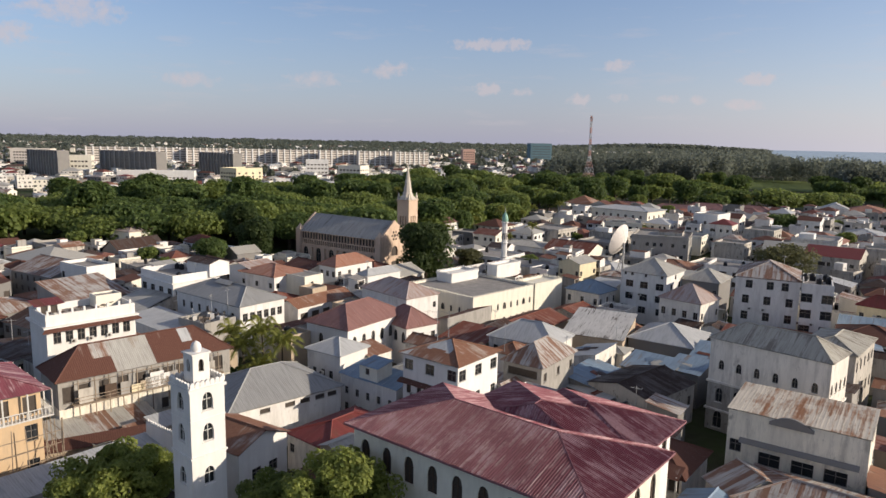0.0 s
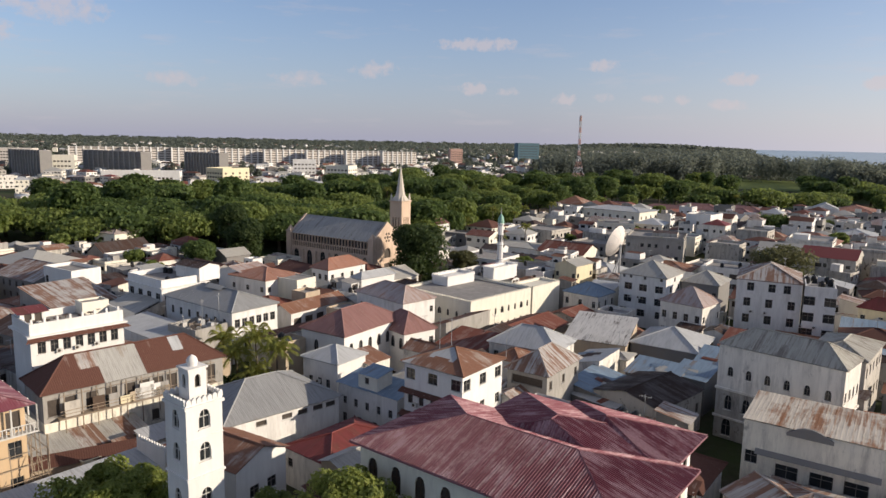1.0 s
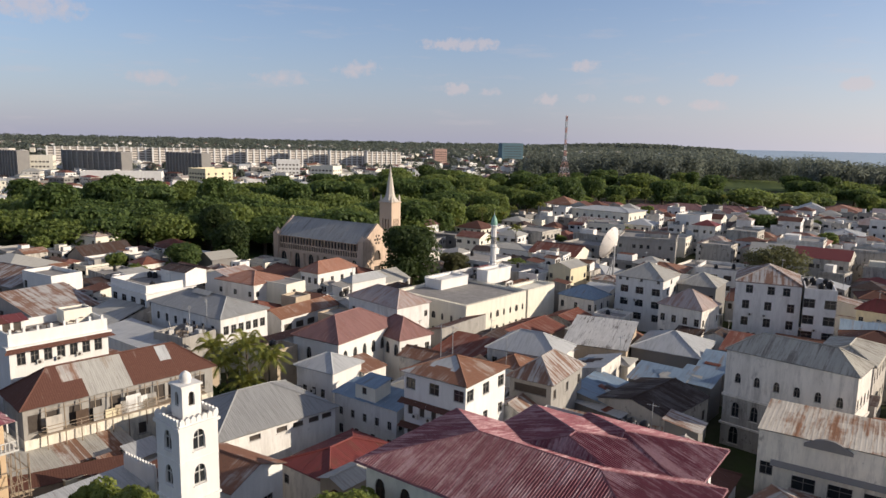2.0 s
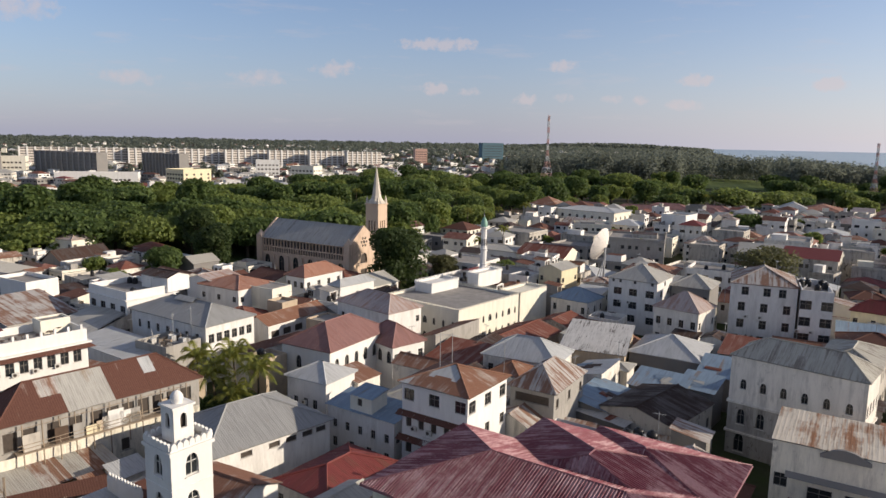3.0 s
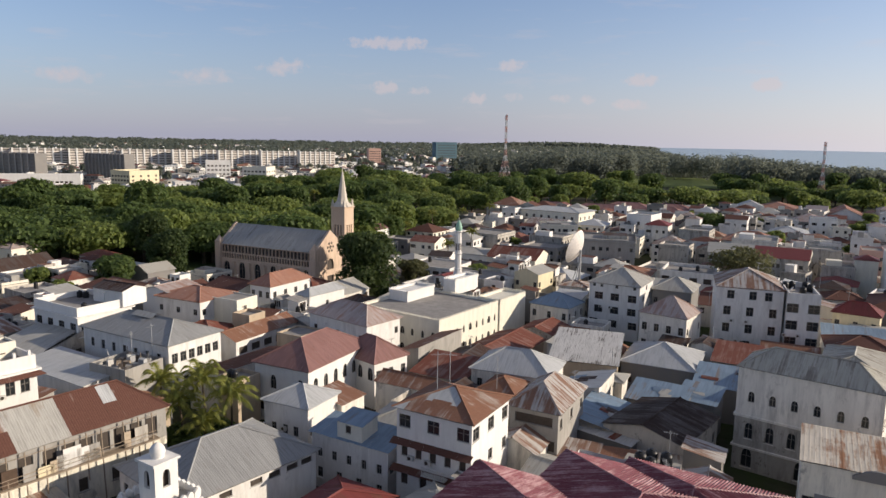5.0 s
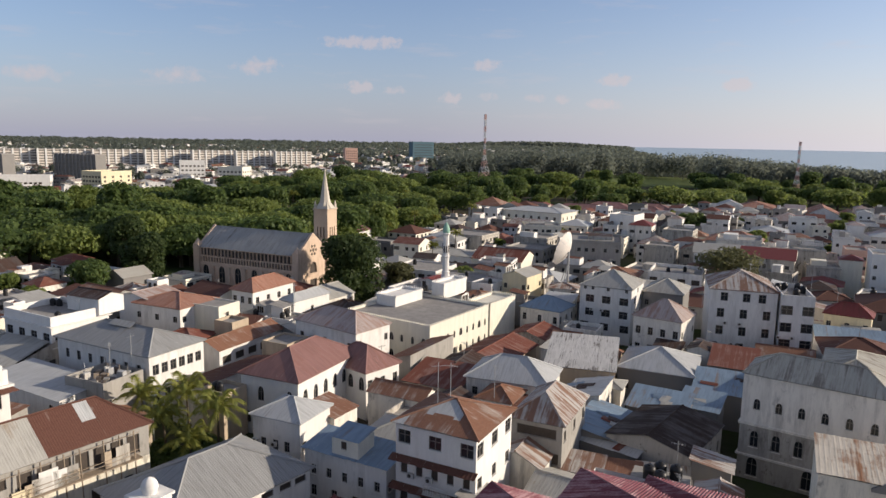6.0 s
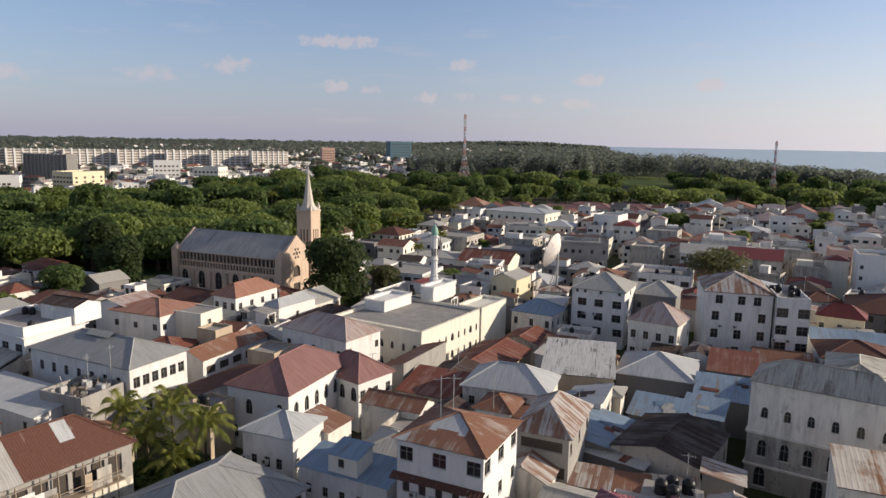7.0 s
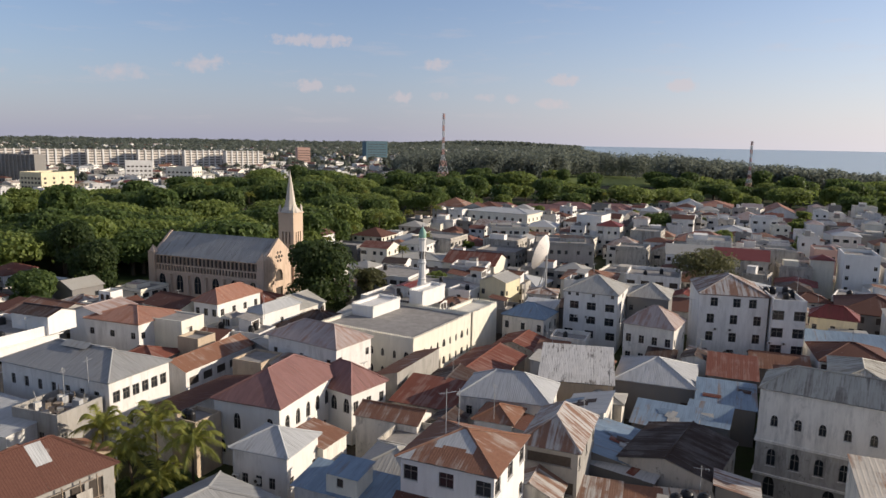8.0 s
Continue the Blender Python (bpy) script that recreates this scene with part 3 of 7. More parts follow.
def tin_pair(m, *args, **kw):
    SINGLE[m.name] = tin(m.name + "_sheet", *args, island=False, **kw)

# ---- ground, water, distance ----


def swell(r):
    """The far land and sea rise a little, so that their edge meets the true horizon."""
    return 0.0 if r < 1500 else 29.0 * ((r - 1500) / 3400) ** 1.3


def sheet_fan(name, mat, r_of, a0, a1, na, rings, lift, label, category):
    verts, faces = [], []
    for i in range(na + 1):
        a = a0 + (a1 - a0) * i / na
        for q in rings:
            r = r_of(a) + (4900 - r_of(a)) * q
            verts.append((r * math.sin(radians(a)), r * math.cos(radians(a)), swell(r) + lift))
    k = len(rings)
    for i in range(na):
        for j in range(k - 1):
            faces.append((i * k + j, i * k + j + 1, (i + 1) * k + j + 1, (i + 1) * k + j))
    ob = new(name, mesh_of(name, verts, faces, [mat], [(v[0], v[1]) for v in verts], smooth=True))
    return tagged(ob, label, category, kind="structure")


k = Mat("dry_earth_and_scrub", 0.95, 0, 0.1)
g1, g2 = k.noise(k.world(), 0.02, 6, 0.65), k.noise(k.world(), 0.6, 5, 0.7)
gc = k.mix(k.ramp(g2, [(0.3, 0), (0.7, 1)]), (0.04, 0.033, 0.026), (0.085, 0.07, 0.054))
gc = k.mix(k.ramp(g1, [(0.42, 0), (0.58, 1)]), gc, (0.045, 0.065, 0.022))
EARTH = k.color(gc).bump(g2, 0.4, 0.1).m
k = Mat("sea_water", 0.18, 0, 0.5)
wv = k.noise(k.world((1, 1, 1)), 0.08, 5, 0.6)
k.color(k.mix(wv, (0.05, 0.10, 0.14), (0.07, 0.13, 0.17)))
WATER = k.bump(wv, 0.35, 1.0).m
k = Mat("mown_grass", 0.9, 0, 0.15)
GRASS = k.color(k.mix(k.noise(k.world(), 0.05, 5, 0.6), (0.09, 0.13, 0.035), (0.17, 0.20, 0.06))).m

sheet_fan("ground", EARTH, lambda a: 0.5, -180, 180, 72, [0, 0.02, 0.06, 0.12, 0.2, 0.3, 0.4, 0.5, 0.6, 0.7, 0.8, 0.9, 1], 0.0, "brown earth and scrub ground under the town", "ground")


def coast(a):
    return float(np.interp(a, [24.3, 25.2, 27, 30, 33, 36, 40, 48, 60, 110], [4890, 3300, 2100, 1700, 1450, 1200, 1000, 850, 780, 700]))


sheet_fan("water", WATER, coast, 24.3, 110, 60, [0, 0.05, 0.12, 0.2, 0.3, 0.4, 0.5, 0.6, 0.7, 0.8, 0.9, 1], 0.6, "calm grey-blue sea out to the horizon", "sea")
field = Soup()
field.box(-65, -130, 0.05, 65, 130, 0.35)
fo = new("sports_field", field.mesh("sports_field", GRASS))
fo.matrix_basis = pose(425, 880, 0, 0, 0, -26)
tagged(fo, "flat mown green sports field among the trees", "field", kind="structure")

# ---- the near town ----
tin_pair(RUST, (0.42, 0.36, 0.31), (0.225, 0.112, 0.072), 0.74, vary=0.45)
tin_pair(BROWN, (0.30, 0.24, 0.21), (0.115, 0.052, 0.038), 0.92, vary=0.35)
tin_pair(MIXED, (0.46, 0.43, 0.40), (0.22, 0.125, 0.088), 0.52)
tin_pair(REDRUST, (0.24, 0.13, 0.10), (0.17, 0.060, 0.042), 0.65)
tin_pair(DARKTIN, (0.075, 0.058, 0.052), (0.06, 0.034, 0.026), 0.5)
tin_pair(GREYTIN, (0.415, 0.40, 0.365), (0.30, 0.25, 0.195), 0.14, vary=0.5, tone=0.2)
tin_pair(PALETIN, (0.46, 0.465, 0.465), (0.30, 0.24, 0.195), 0.0, vary=0.4, tone=0.12)
tin_pair(SLATE, (0.30, 0.30, 0.295), (0.24, 0.205, 0.175), 0.1, vary=0.4, tone=0.15)
tin_pair(WEATHERED, (0.43, 0.405, 0.345), (0.215, 0.19, 0.16), 0.34, vary=0.8, streaks=1.1)
tin_pair(PEEL, (0.62, 0.555, 0.46), (0.27, 0.135, 0.075), 0.40, vary=0.45)
tin_pair(MAROON, (0.215, 0.066, 0.082), (0.42, 0.265, 0.275), 0.40, streaks=1.2, rough=0.6, gloss=0.2, vary=0.4)

SOOTY = plaster("mould_blackened_limewash", (0.46, 0.43, 0.385), 1.0, (0.045, 0.042, 0.038))
CHAR = tin("blackened_tin", (0.085, 0.065, 0.056), (0.045, 0.029, 0.023), 0.55, vary=0.7)
tin_pair(CHAR, (0.085, 0.065, 0.056), (0.045, 0.029, 0.023), 0.55, vary=0.7)
SLIT = tin("slit_white_tin", (0.58, 0.56, 0.53), (0.10, 0.085, 0.075), 0.17, vary=0.35, streaks=1.5)
tin_pair(SLIT, (0.58, 0.56, 0.53), (0.10, 0.085, 0.075), 0.17, vary=0.35, streaks=1.5)
# white house with the rusty hipped roof
house(1.6, 105.2, 10.7, 10.5, -38, 14.3, rise=2.0, rm=RUST, wm=BRIGHT, over=0.5, sheets=True, patch=[(0.3, 0.72, 0.5, 1, SINGLE[PALETIN.name]), (0.0, 0.12, 0, 1, SINGLE[PALETIN.name])],
      front=[(3, 11.7, 1.7, 1.7, "bar"), (5, 7.9, 0.9, 1.6, "wood"), (4, 4.1, 1.0, 1.8, "wood")],
      right=[(3, 11.7, 1.7, 1.7, "bar"), (3, 7.7, 1.2, 1.5, "bar")], left=[(2, 11.7, 1.5, 1.6, "bar")],
      label="white three-storey house with rusty hipped tin roof", ridge="x")
# brick-red hipped house with pointed arch windows
house(-17.7, 141.8, 11.1, 18.4, -34, 10.1, ridge="y", rise=3.4, rm=BRICKRED, wm=BRIGHT, over=0.4,
      front=[([0.35, 0.85], 5.9, 1.2, 2.4, "arch"), (3, 1.8, 1.1, 2.0, "arch")], right=[(6, 5.9, 1.2, 2.4, "arch"), (5, 1.3, 1.2, 2.2, "arch")],
      label="white hall with brick-red hipped roof and arched windows", name="hall", category="hall")
house(-7.4, 145.4, 10.6, 8.0, -51, 8.6, ridge="x", rise=3.2, rm=BRICKRED, wm=BRIGHT, over=0.4, front=[(4, 5.1, 1.3, 2.4, "arch")], right=[(3, 5.3, 1.1, 1.7, "bar")],
      label="white wing with brick-red hipped roof beside the hall", name="hall_wing", category="hall")
# large old house with arched windows and grey hipped roof
house(54.1, 107.6, 18.4, 7.9, -46, 15.7, ridge="x", rise=2.6, rm=WEATHERED, wm=GREYW, split=8.3, low_wall=SOOTY, over=0.25, sheets=True,
      front=[(6, 10.6, 0.9, 1.6, "arch"), (6, 5.0, 1.15, 2.4, "arch"), (3, 0.6, 1.5, 2.8, "arch")], right=[(4, 10.6, 0.9, 1.6, "arch"), (4, 5.1, 1.1, 2.2, "arch")],
      bands=[(8.2, 0.22, 0.35), (3.5, 0.25, 0.3), (-0.7, 0.1, 0.6)], label="large weathered stone house with arched windows and grey tin roof")
house(71.5, 121.0, 15.0, 9.0, 48, 12.6, rise=1.6, rm=WEATHERED, wm=OLDW, over=0.3, front=[(5, 9.2, 1.1, 1.8, "bar"), (5, 4.2, 1.1, 2.0, "bar")],
      label="weathered wing with grey tin roof behind the stone house")
# yellow house with peeling tin roof
house(47.8, 86.9, 16.2, 9.3, -36, 12.7, roof="shed_front", rise=0.9, rm=PEEL, wm=STAINED, over=0.2, sheets=True, sheet=1.6,
      front=[([0.07], 6.9, 1.5, 1.7, "bar"), ([0.33, 0.57, 0.80], 5.9, 2.6, 1.8, "bar"), (4, 2.3, 2.0, 1.8, "bar")], right=[(2, 6.8, 1.8, 1.6, "bar")],
      label="cream two-storey house with peeling tin roof and awning")
house(45.6, 73.2, 20.0, 10.0, -38, 6.7, rise=1.8, rm=MIXED, wm=CREAM, over=0.5, sheets=True, front=[(3, 3.6, 1.4, 1.4, "bar")], label="low house with streaked half-rusted hipped roof")
house(37.9, 79.0, 8.6, 5.0, 12, 6.4, roof="gable", ridge="y", rise=2.0, rm=MIXED, wm=GREYW, over=0.4, sheets=True, label="low side house with streaked grey and rusty gabled roof")
# tall white block with the weathered hipped roof
house(79.5, 165.9, 13.7, 15.8, -27, 16.7, ridge="y", rise=3.1, rm=MIXED, wm=WHITE, over=0.2,
      front=[([0.22, 0.55, 0.78], 14.1, 1.5, 1.9, "bar"), ([0.18, 0.52, 0.86], 10.4, 1.5, 2.0, "bar hood"), ([0.18, 0.52, 0.86], 6.5, 1.5, 2.0, "bar hood"), (3, 2.9, 1.5, 1.9, "bar")],
      label="tall white four-storey house with weathered hipped roof")
house(87.3, 158.3, 6.1, 14.3, -27, 15.8, roof="flat", rm=CEMENT, wm=WHITE, front=[(2, 12.6, 2.3, 2.0, "bar"), (2, 8.9, 2.3, 2.0, "bar hood"), (2, 5.3, 2.3, 2.0, "bar")], right=[(3, 13.1, 1.2, 1.5, "bar"), (3, 9.3, 1.2, 1.5, "bar")],
      parapet=1.1, label="white four-storey house with flat roof terrace and water tanks")
# white block with grey hipped roof and square windows
house(56.8, 183.8, 12.5, 12.5, -39, 13.7, ridge="x", rise=3.2, rm=GREYTIN, wm=WHITE, over=0.3,
      front=[([0.1, 0.25, 0.55, 0.9], 12.7, 0.7, 0.8, "bar"), ([0.2, 0.52, 0.86], 9.6, 2.1, 1.8, "bar"), ([0.2, 0.52, 0.86], 6.3, 2.1, 1.8, "bar"), (3, 2.9, 2.1, 1.8, "bar")], right=[([0.5], 12.0, 1.2, 1.2, "bar"), ([0.3, 0.75], 9.5, 1.4, 1.5, "bar"), ([0.3, 0.75], 6.3, 1.4, 1.5, "bar")],
      label="white three-storey house with grey hipped tin roof")
house(58.8, 160.9, 10.2, 9.5, -46, 11.4, ridge="x", rise=3.3, rm=PALEPINK, wm=GREYW, over=0.3, front=[(4, 7.5, 1.1, 1.7, "bar hood"), (4, 3.7, 1.1, 1.7, "bar")], right=[(2, 7.5, 1.0, 1.5, "bar")], label="white two-storey house with dented hipped roof")
house(71.7, 184.5, 9.6, 11.2, -37, 11.7, ridge="x", rise=2.6, rm=GREYTIN, wm=SHADEGREY, over=0.3, front=[(3, 8.2, 1.0, 1.4, "bar")], label="grey house with patched tin roof")
# grey hipped roof house
house(-48.9, 155.9, 24.3, 11.8, -38, 11.2, ridge="x", rise=2.6, rm=SLATE, wm=WHITE, over=0.45,
      front=[(7, 7.6, 1.0, 1.7, "bar"), (6, 3.0, 1.0, 1.7, "bar")], right=[(6, 7.6, 1.3, 1.8, "bar"), (5, 3.0, 1.2, 1.8, "bar")], label="white house with broad grey hipped tin roof")
house(-49.8, 143.1, 8.7, 7.9, -34, 8.0, roof="flat", rm=CEMENT, wm=CONCRETE, parapet=1.0, front=[(4, 4.4, 1.0, 1.6, "bar")], right=[(2, 4.4, 1.0, 1.6, "bar")], label="concrete annex with cluttered roof terrace")
# blue-grey hipped roof by the tower
house(-27.9, 106.1, 14.0, 19.0, -48, 7.6, ridge="y", rise=3.4, rm=SLATE, wm=WHITE, over=0.5, sheets=True, front=[(3, 4.6, 1.0, 1.3, "bar")], right=[([0.3, 0.52, 0.66, 0.8, 0.92], 6.2, 1.7, 0.8, "wood")], label="white house with pale grey hipped tin roof")
house(-14.0, 95.5, 9.0, 13.0, -40, 5.6, rise=1.6, rm=REDTIN, wm=GREYW, over=0.3, front=[(2, 2.8, 1.0, 1.3, "bar")], label="low house with red painted tin roof")
house(-26.2, 85.3, 9.4, 8.1, -32, 8.8, roof="gable", ridge="x", rise=1.7, rm=RUST, wm=BRIGHT, over=0.45, sheets=True, front=[([0.2, 0.5], 3.8, 1.2, 0.7, "bar")], right=[([0.35, 0.7], 4.4, 1.5, 1.5, "bar"), (2, 1.0, 1.2, 1.2, "bar")],
      label="white gabled house with rusty tin roof beside the tower")
# small hipped house and the blue court
house(-18.8, 121.9, 7.9, 7.4, -34, 9.5, ridge="x", rise=1.8, rm=PALETIN, wm=WHITE, over=0.4, front=[([0.22, 0.48, 0.72], 4.8, 0.9, 1.5, "bar"), (3, 1.6, 0.9, 1.4, "bar")], right=[(2, 5.0, 0.9, 1.4, "bar")], label="small white house with pale hipped tin roof")
house(-10.3, 110.8, 12.6, 5.2, -38, 7.9, roof="shed_front", rise=0.9, rm=BLUETIN, wm=WHITE, over=0.4, sheets=False, front=[(5, 4.5, 0.8, 1.3, "bar"), (4, 1.5, 0.9, 1.5, "bar")], right=[(2, 4.5, 0.9, 1.3, "bar")], label="white house with blue-grey tin roof")
house(-10.7, 110.2, 4.1, 3.5, -39, 10.3, roof="shed_front", rise=0.6, rm=BLUETIN, wm=CREAM, over=0.3, front=[([0.45], 8.8, 0.9, 1.1, "wood")], base=7.2, label="cream stair head with blue-grey tin roof on the house", name="stair_head", category="stair head")
# brown hipped roof house
house(16.9, 113.9, 7.1, 11.9, -36, 11.2, ridge="y", rise=2.8, rm=MIXED, wm=CONCRETE, over=0.45, sheets=True, front=[([0.5], 9.0, 5.5, 1.4, "wood"), (3, 5.5, 1.2, 1.6, "wood")], right=[(3, 8.6, 1.0, 1.4, "wood")], label="old stone house with striped rusty hipped roof")
house(18.3, 136.9, 14.1, 9.8, -31, 8.2, ridge="x", rise=3.0, rm=PALETIN, wm=GREYW, over=0.4, sheets=False, front=[(4, 5.0, 1.0, 1.5, "bar")], right=[([0.6], 5.2, 1.2, 1.5, "wood")], label="house with steep pale tin roof")
# long metal roofs
house(34.5, 146.3, 12.6, 13.4, -26, 7.2, roof="shed_front", rise=2.7, rm=SLIT, wm=STONE, over=0.3, sheets=True, front=[(3, 3.0, 1.2, 1.5, "wood")], label="shed with long peeling white tin roof", name="shed", category="shed")
house(48.6, 142.7, 13.2, 13.2, -35, 7.1, ridge="x", rise=2.8, rm=PALETIN, wm=SHADEGREY, over=0.4, front=[(2, 3.0, 1.4, 1.4, "wood")], right=[(2, 3.0, 1.2, 1.8, "wood")], label="house with broad pale grey tin roof")
# dark roof and blue sheds
house(34.4, 113.5, 12.0, 13.8, -48, 6.9, roof="gable", ridge="y", rise=1.5, rm=CHAR, wm=OLDW, over=0.3, sheets=True, right=[(4, 3.3, 1.0, 1.7, "wood")], front=[(2, 2.8, 1.0, 1.5, "wood")], label="low house with dark brown gabled tin roof")
house(39.5, 125.0, 9.0, 6.5, -40, 6.0, roof="shed_front", rise=1.5, rm=BLUETIN, wm=SHADEGREY, over=0.4, label="lean-to with blue-grey tin roof", name="shed", category="shed")
house(27.5, 119.0, 6.0, 12.0, -36, 6.0, roof="shed_right", rise=1.3, rm=BLUETIN, wm=SHADEGREY, over=0.4, label="lean-to with pale blue tin roof", name="shed", category="shed")
house(46.0, 123.5, 6.0, 6.0, -42, 6.4, roof="shed_front", rise=1.3, rm=BLUETIN, wm=SHADEGREY, over=0.4, label="lean-to with blue tin roof", name="shed", category="shed")
# white corner house with salmon roof near the church
house(-29.0, 205.1, 6.9, 15.1, -38, 10.3, ridge="y", rise=2.5, rm=SALMON, wm=BRIGHT, over=0.5, front=[(3, 7.1, 1.2, 1.7, "bar"), (3, 2.9, 1.2, 1.7, "bar")], right=[(4, 7.1, 1.2, 1.6, "bar"), (4, 2.9, 1.2, 1.6, "bar")], label="white house with salmon hipped roof by the church")
house(40.8, 185.9, 10.3, 8.8, -43, 7.8, ridge="x", rise=2.5, rm=BLUETIN, wm=GREYW, over=0.3, front=[(3, 4.6, 1.0, 1.7, "bar"), (3, 1.2, 1.0, 1.7, "bar")], right=[(3, 4.6, 1.0, 1.7, "bar")], label="white house with blue hipped tin roof")
house(106.9, 163.9, 9.5, 6.2, -45, 9.6, ridge="x", rise=2.4, rm=REDTIN, wm=YELLOW, over=0.4, front=[(3, 6.6, 1.0, 1.2, "bar"), (3, 3.4, 1.0, 1.2, "bar")], right=[(2, 6.6, 1.0, 1.2, "bar")], label="pale yellow house with red hipped roof")
house(100.9, 149.7, 21.6, 6.0, -33, 7.1, roof="shed_front", rise=1.7, rm=BLUETIN, wm=WHITE, over=0.4, front=[(5, 3.9, 1.0, 1.4, "bar")], label="long shed with pale blue tin roof", name="shed", category="shed")
# left: terrace houses
house(-66.6, 171.9, 15.2, 12.0, -39, 12.5, roof="flat", rm=CEMENT, wm=BRIGHT, parapet=1.2, front=[(4, 8.7, 2.0, 1.7, "bar"), (6, 4.7, 1.0, 1.8, "bar"), (5, 1.3, 1.0, 1.8, "bar")], right=[(2, 8.7, 1.2, 1.5, "bar")], bands=[(11.7, 0.5, 0.2), (7.6, 0.4, 0.2)], label="white three-storey house with roof terrace")
house(-60.0, 174.5, 9.0, 6.0, -34, 15.4, roof="gable", ridge="x", rise=1.0, rm=DARKTIN, wm=BRIGHT, over=0.4, base=12.1, label="white roof room with dark tin roof", name="roof_room", category="roof room")
house(-98.0, 188.0, 13.5, 8.0, -34, 11.0, roof="flat", rm=CEMENT, wm=BRIGHT, parapet=0.9, front=[(2, 7.4, 1.3, 2.0, "bar"), (3, 3.4, 1.2, 1.8, "bar")], right=[([0.5], 7.4, 1.2, 1.8, "bar")], label="white house with flat roof and parapet")
house(-38.8, 189.0, 8.7, 7.0, -34, 9.6, roof="flat", rm=CEMENT, wm=CREAM, parapet=0.3, right=[([0.4], 7.0, 1.0, 1.2, "bar")], label="cream house with flat roof")
house(-10.3, 163.7, 17.0, 9.7, -47, 11.2, ridge="x", rise=2.6, rm=PALEPINK, wm=WHITE, over=0.4, front=[(3, 7.4, 1.0, 1.5, "wood")], right=[(2, 8.0, 1.0, 1.4, "bar")], label="house with dusty pink tin roof")
house(-30.9, 167.6, 6.5, 18.5, -36, 7.4, roof="gable", ridge="y", rise=1.6, rm=RUST, wm=WHITE, over=0.5, right=[(5, 4.5, 2.4, 1.5, "wood")], label="long house with striped rusty roof and open veranda")
house(-48.0, 193.0, 14.0, 12.0, -34, 9.6, rise=2.0, rm=SALMON, wm=WHITE, over=0.4, front=[(3, 6.2, 1.2, 1.4, "bar")], right=[(2, 6.2, 1.2, 1.4, "bar")], label="white house with orange-brown hipped roof")
house(-18.1, 196.4, 4.0, 12.7, -42, 9.2, ridge="y", rise=1.4, rm=PALETIN, wm=BRIGHT, over=0.4, front=[(2, 5.8, 1.0, 1.3, "bar")], right=[([0.5], 5.8, 1.0, 1.3, "bar")], label="small white house with pale grey hipped roof")
house(-33.5, 176.0, 5.0, 5.0, -36, 8.5, roof="flat", rm=CEMENT, wm=STONE, parapet=0.6, label="square stone house with flat roof")
# left: cream balcony house with red band, long brown roof
house(-62.8, 118.0, 14.4, 8.7, 46, 16.2, roof="flat", rm=CEMENT, wm=BRIGHT, parapet=1.2, front=[(7, 12.4, 1.2, 1.9, "bar"), (7, 8.3, 1.2, 1.9, "bar")], right=[(3, 12.7, 1.1, 1.9, "bar")], bands=[(15.2, 0.5, 0.3)], label="cream four-storey house with brown eave and roof terrace")
house(-50.2, 111.3, 27.4, 9.1, 44, 10.3, ridge="x", rise=3.8, rm=BROWN, wm=CONCRETE, over=0.5, sheets=True, split=5.9, low_wall=STAINED, patch=[(0.30, 0.54, 0, 1, SINGLE[GREYTIN.name]), (0.22, 0.3, 0.5, 1, SINGLE[MIXED.name]), (0.73, 0.79, 0.5, 1, SINGLE[PALETIN.name])], front=[([0.05, 0.13, 0.24, 0.34, 0.44, 0.52, 0.6, 0.68, 0.76, 0.84, 0.92], 6.7, 1.7, 2.6, "wood"), (6, 2.3, 1.2, 1.8, "wood")], label="long ruined house with brown rusty roof and open gallery")
house(-60.0, 84.5, 12.0, 13.0, 48, 14.6, rise=2.8, rm=MAROON, wm=OCHRE, over=0.9, sheets=True, front=[(3, 8.0, 1.5, 2.2, "bar"), (3, 3.2, 1.5, 2.4, "bar"), (4, 11.6, 1.6, 2.4, "wood")], right=[(3, 8.0, 1.5, 2.2, "bar"), (4, 11.6, 1.6, 2.4, "wood")], label="ochre house with red tin roof and white balcony")
house(-44.0, 82.0, 20.0, 5.0, 50, 5.6, roof="shed_front", rise=0.8, rm=PALETIN, wm=WHITE, over=0.4, label="low shed with pale flat tin roof", name="shed", category="shed")

# further houses that stand out among the roofs
house(99.5, 373.2, 33.5, 20.1, -44, 12.9, ridge="x", rise=1.6, rm=PALETIN, wm=CREAM, over=0.6, front=[(7, 9.0, 1.4, 1.6, "bar"), (7, 5.4, 1.4, 1.6, "bar"), (6, 2, 1.4, 1.6, "bar")], right=[(4, 9.0, 1.4, 1.6, "bar"), (4, 5.4, 1.4, 1.6, "bar")], bands=[(8.0, 1.3, 0.5), (4.4, 1.3, 0.5)], label="cream three-storey building with balconies and pale roof", panes=False)
house(129.0, 331.8, 11.7, 14.6, -44, 14.6, roof="flat", rm=CEMENT, wm=BRIGHT, front=[(3, 10.4, 1.3, 1.5, "bar"), (3, 7.0, 1.3, 1.5, "bar"), (3, 3.6, 1.3, 1.5, "bar")], right=[(3, 10.4, 1.3, 1.5, "bar"), (3, 7.0, 1.3, 1.5, "bar"), (3, 3.6, 1.3, 1.5, "bar")], label="bright white four-storey block with flat roof", panes=False)
house(152.7, 281.0, 20.4, 16.2, -40, 9.9, ridge="x", rise=3.4, rm=SALMON, wm=WHITE, over=0.5, front=[(6, 5.0, 1.2, 1.5, "bar")], right=[(4, 5.0, 1.2, 1.5, "bar")], label="white house with bright salmon-red hipped roof", panes=False)
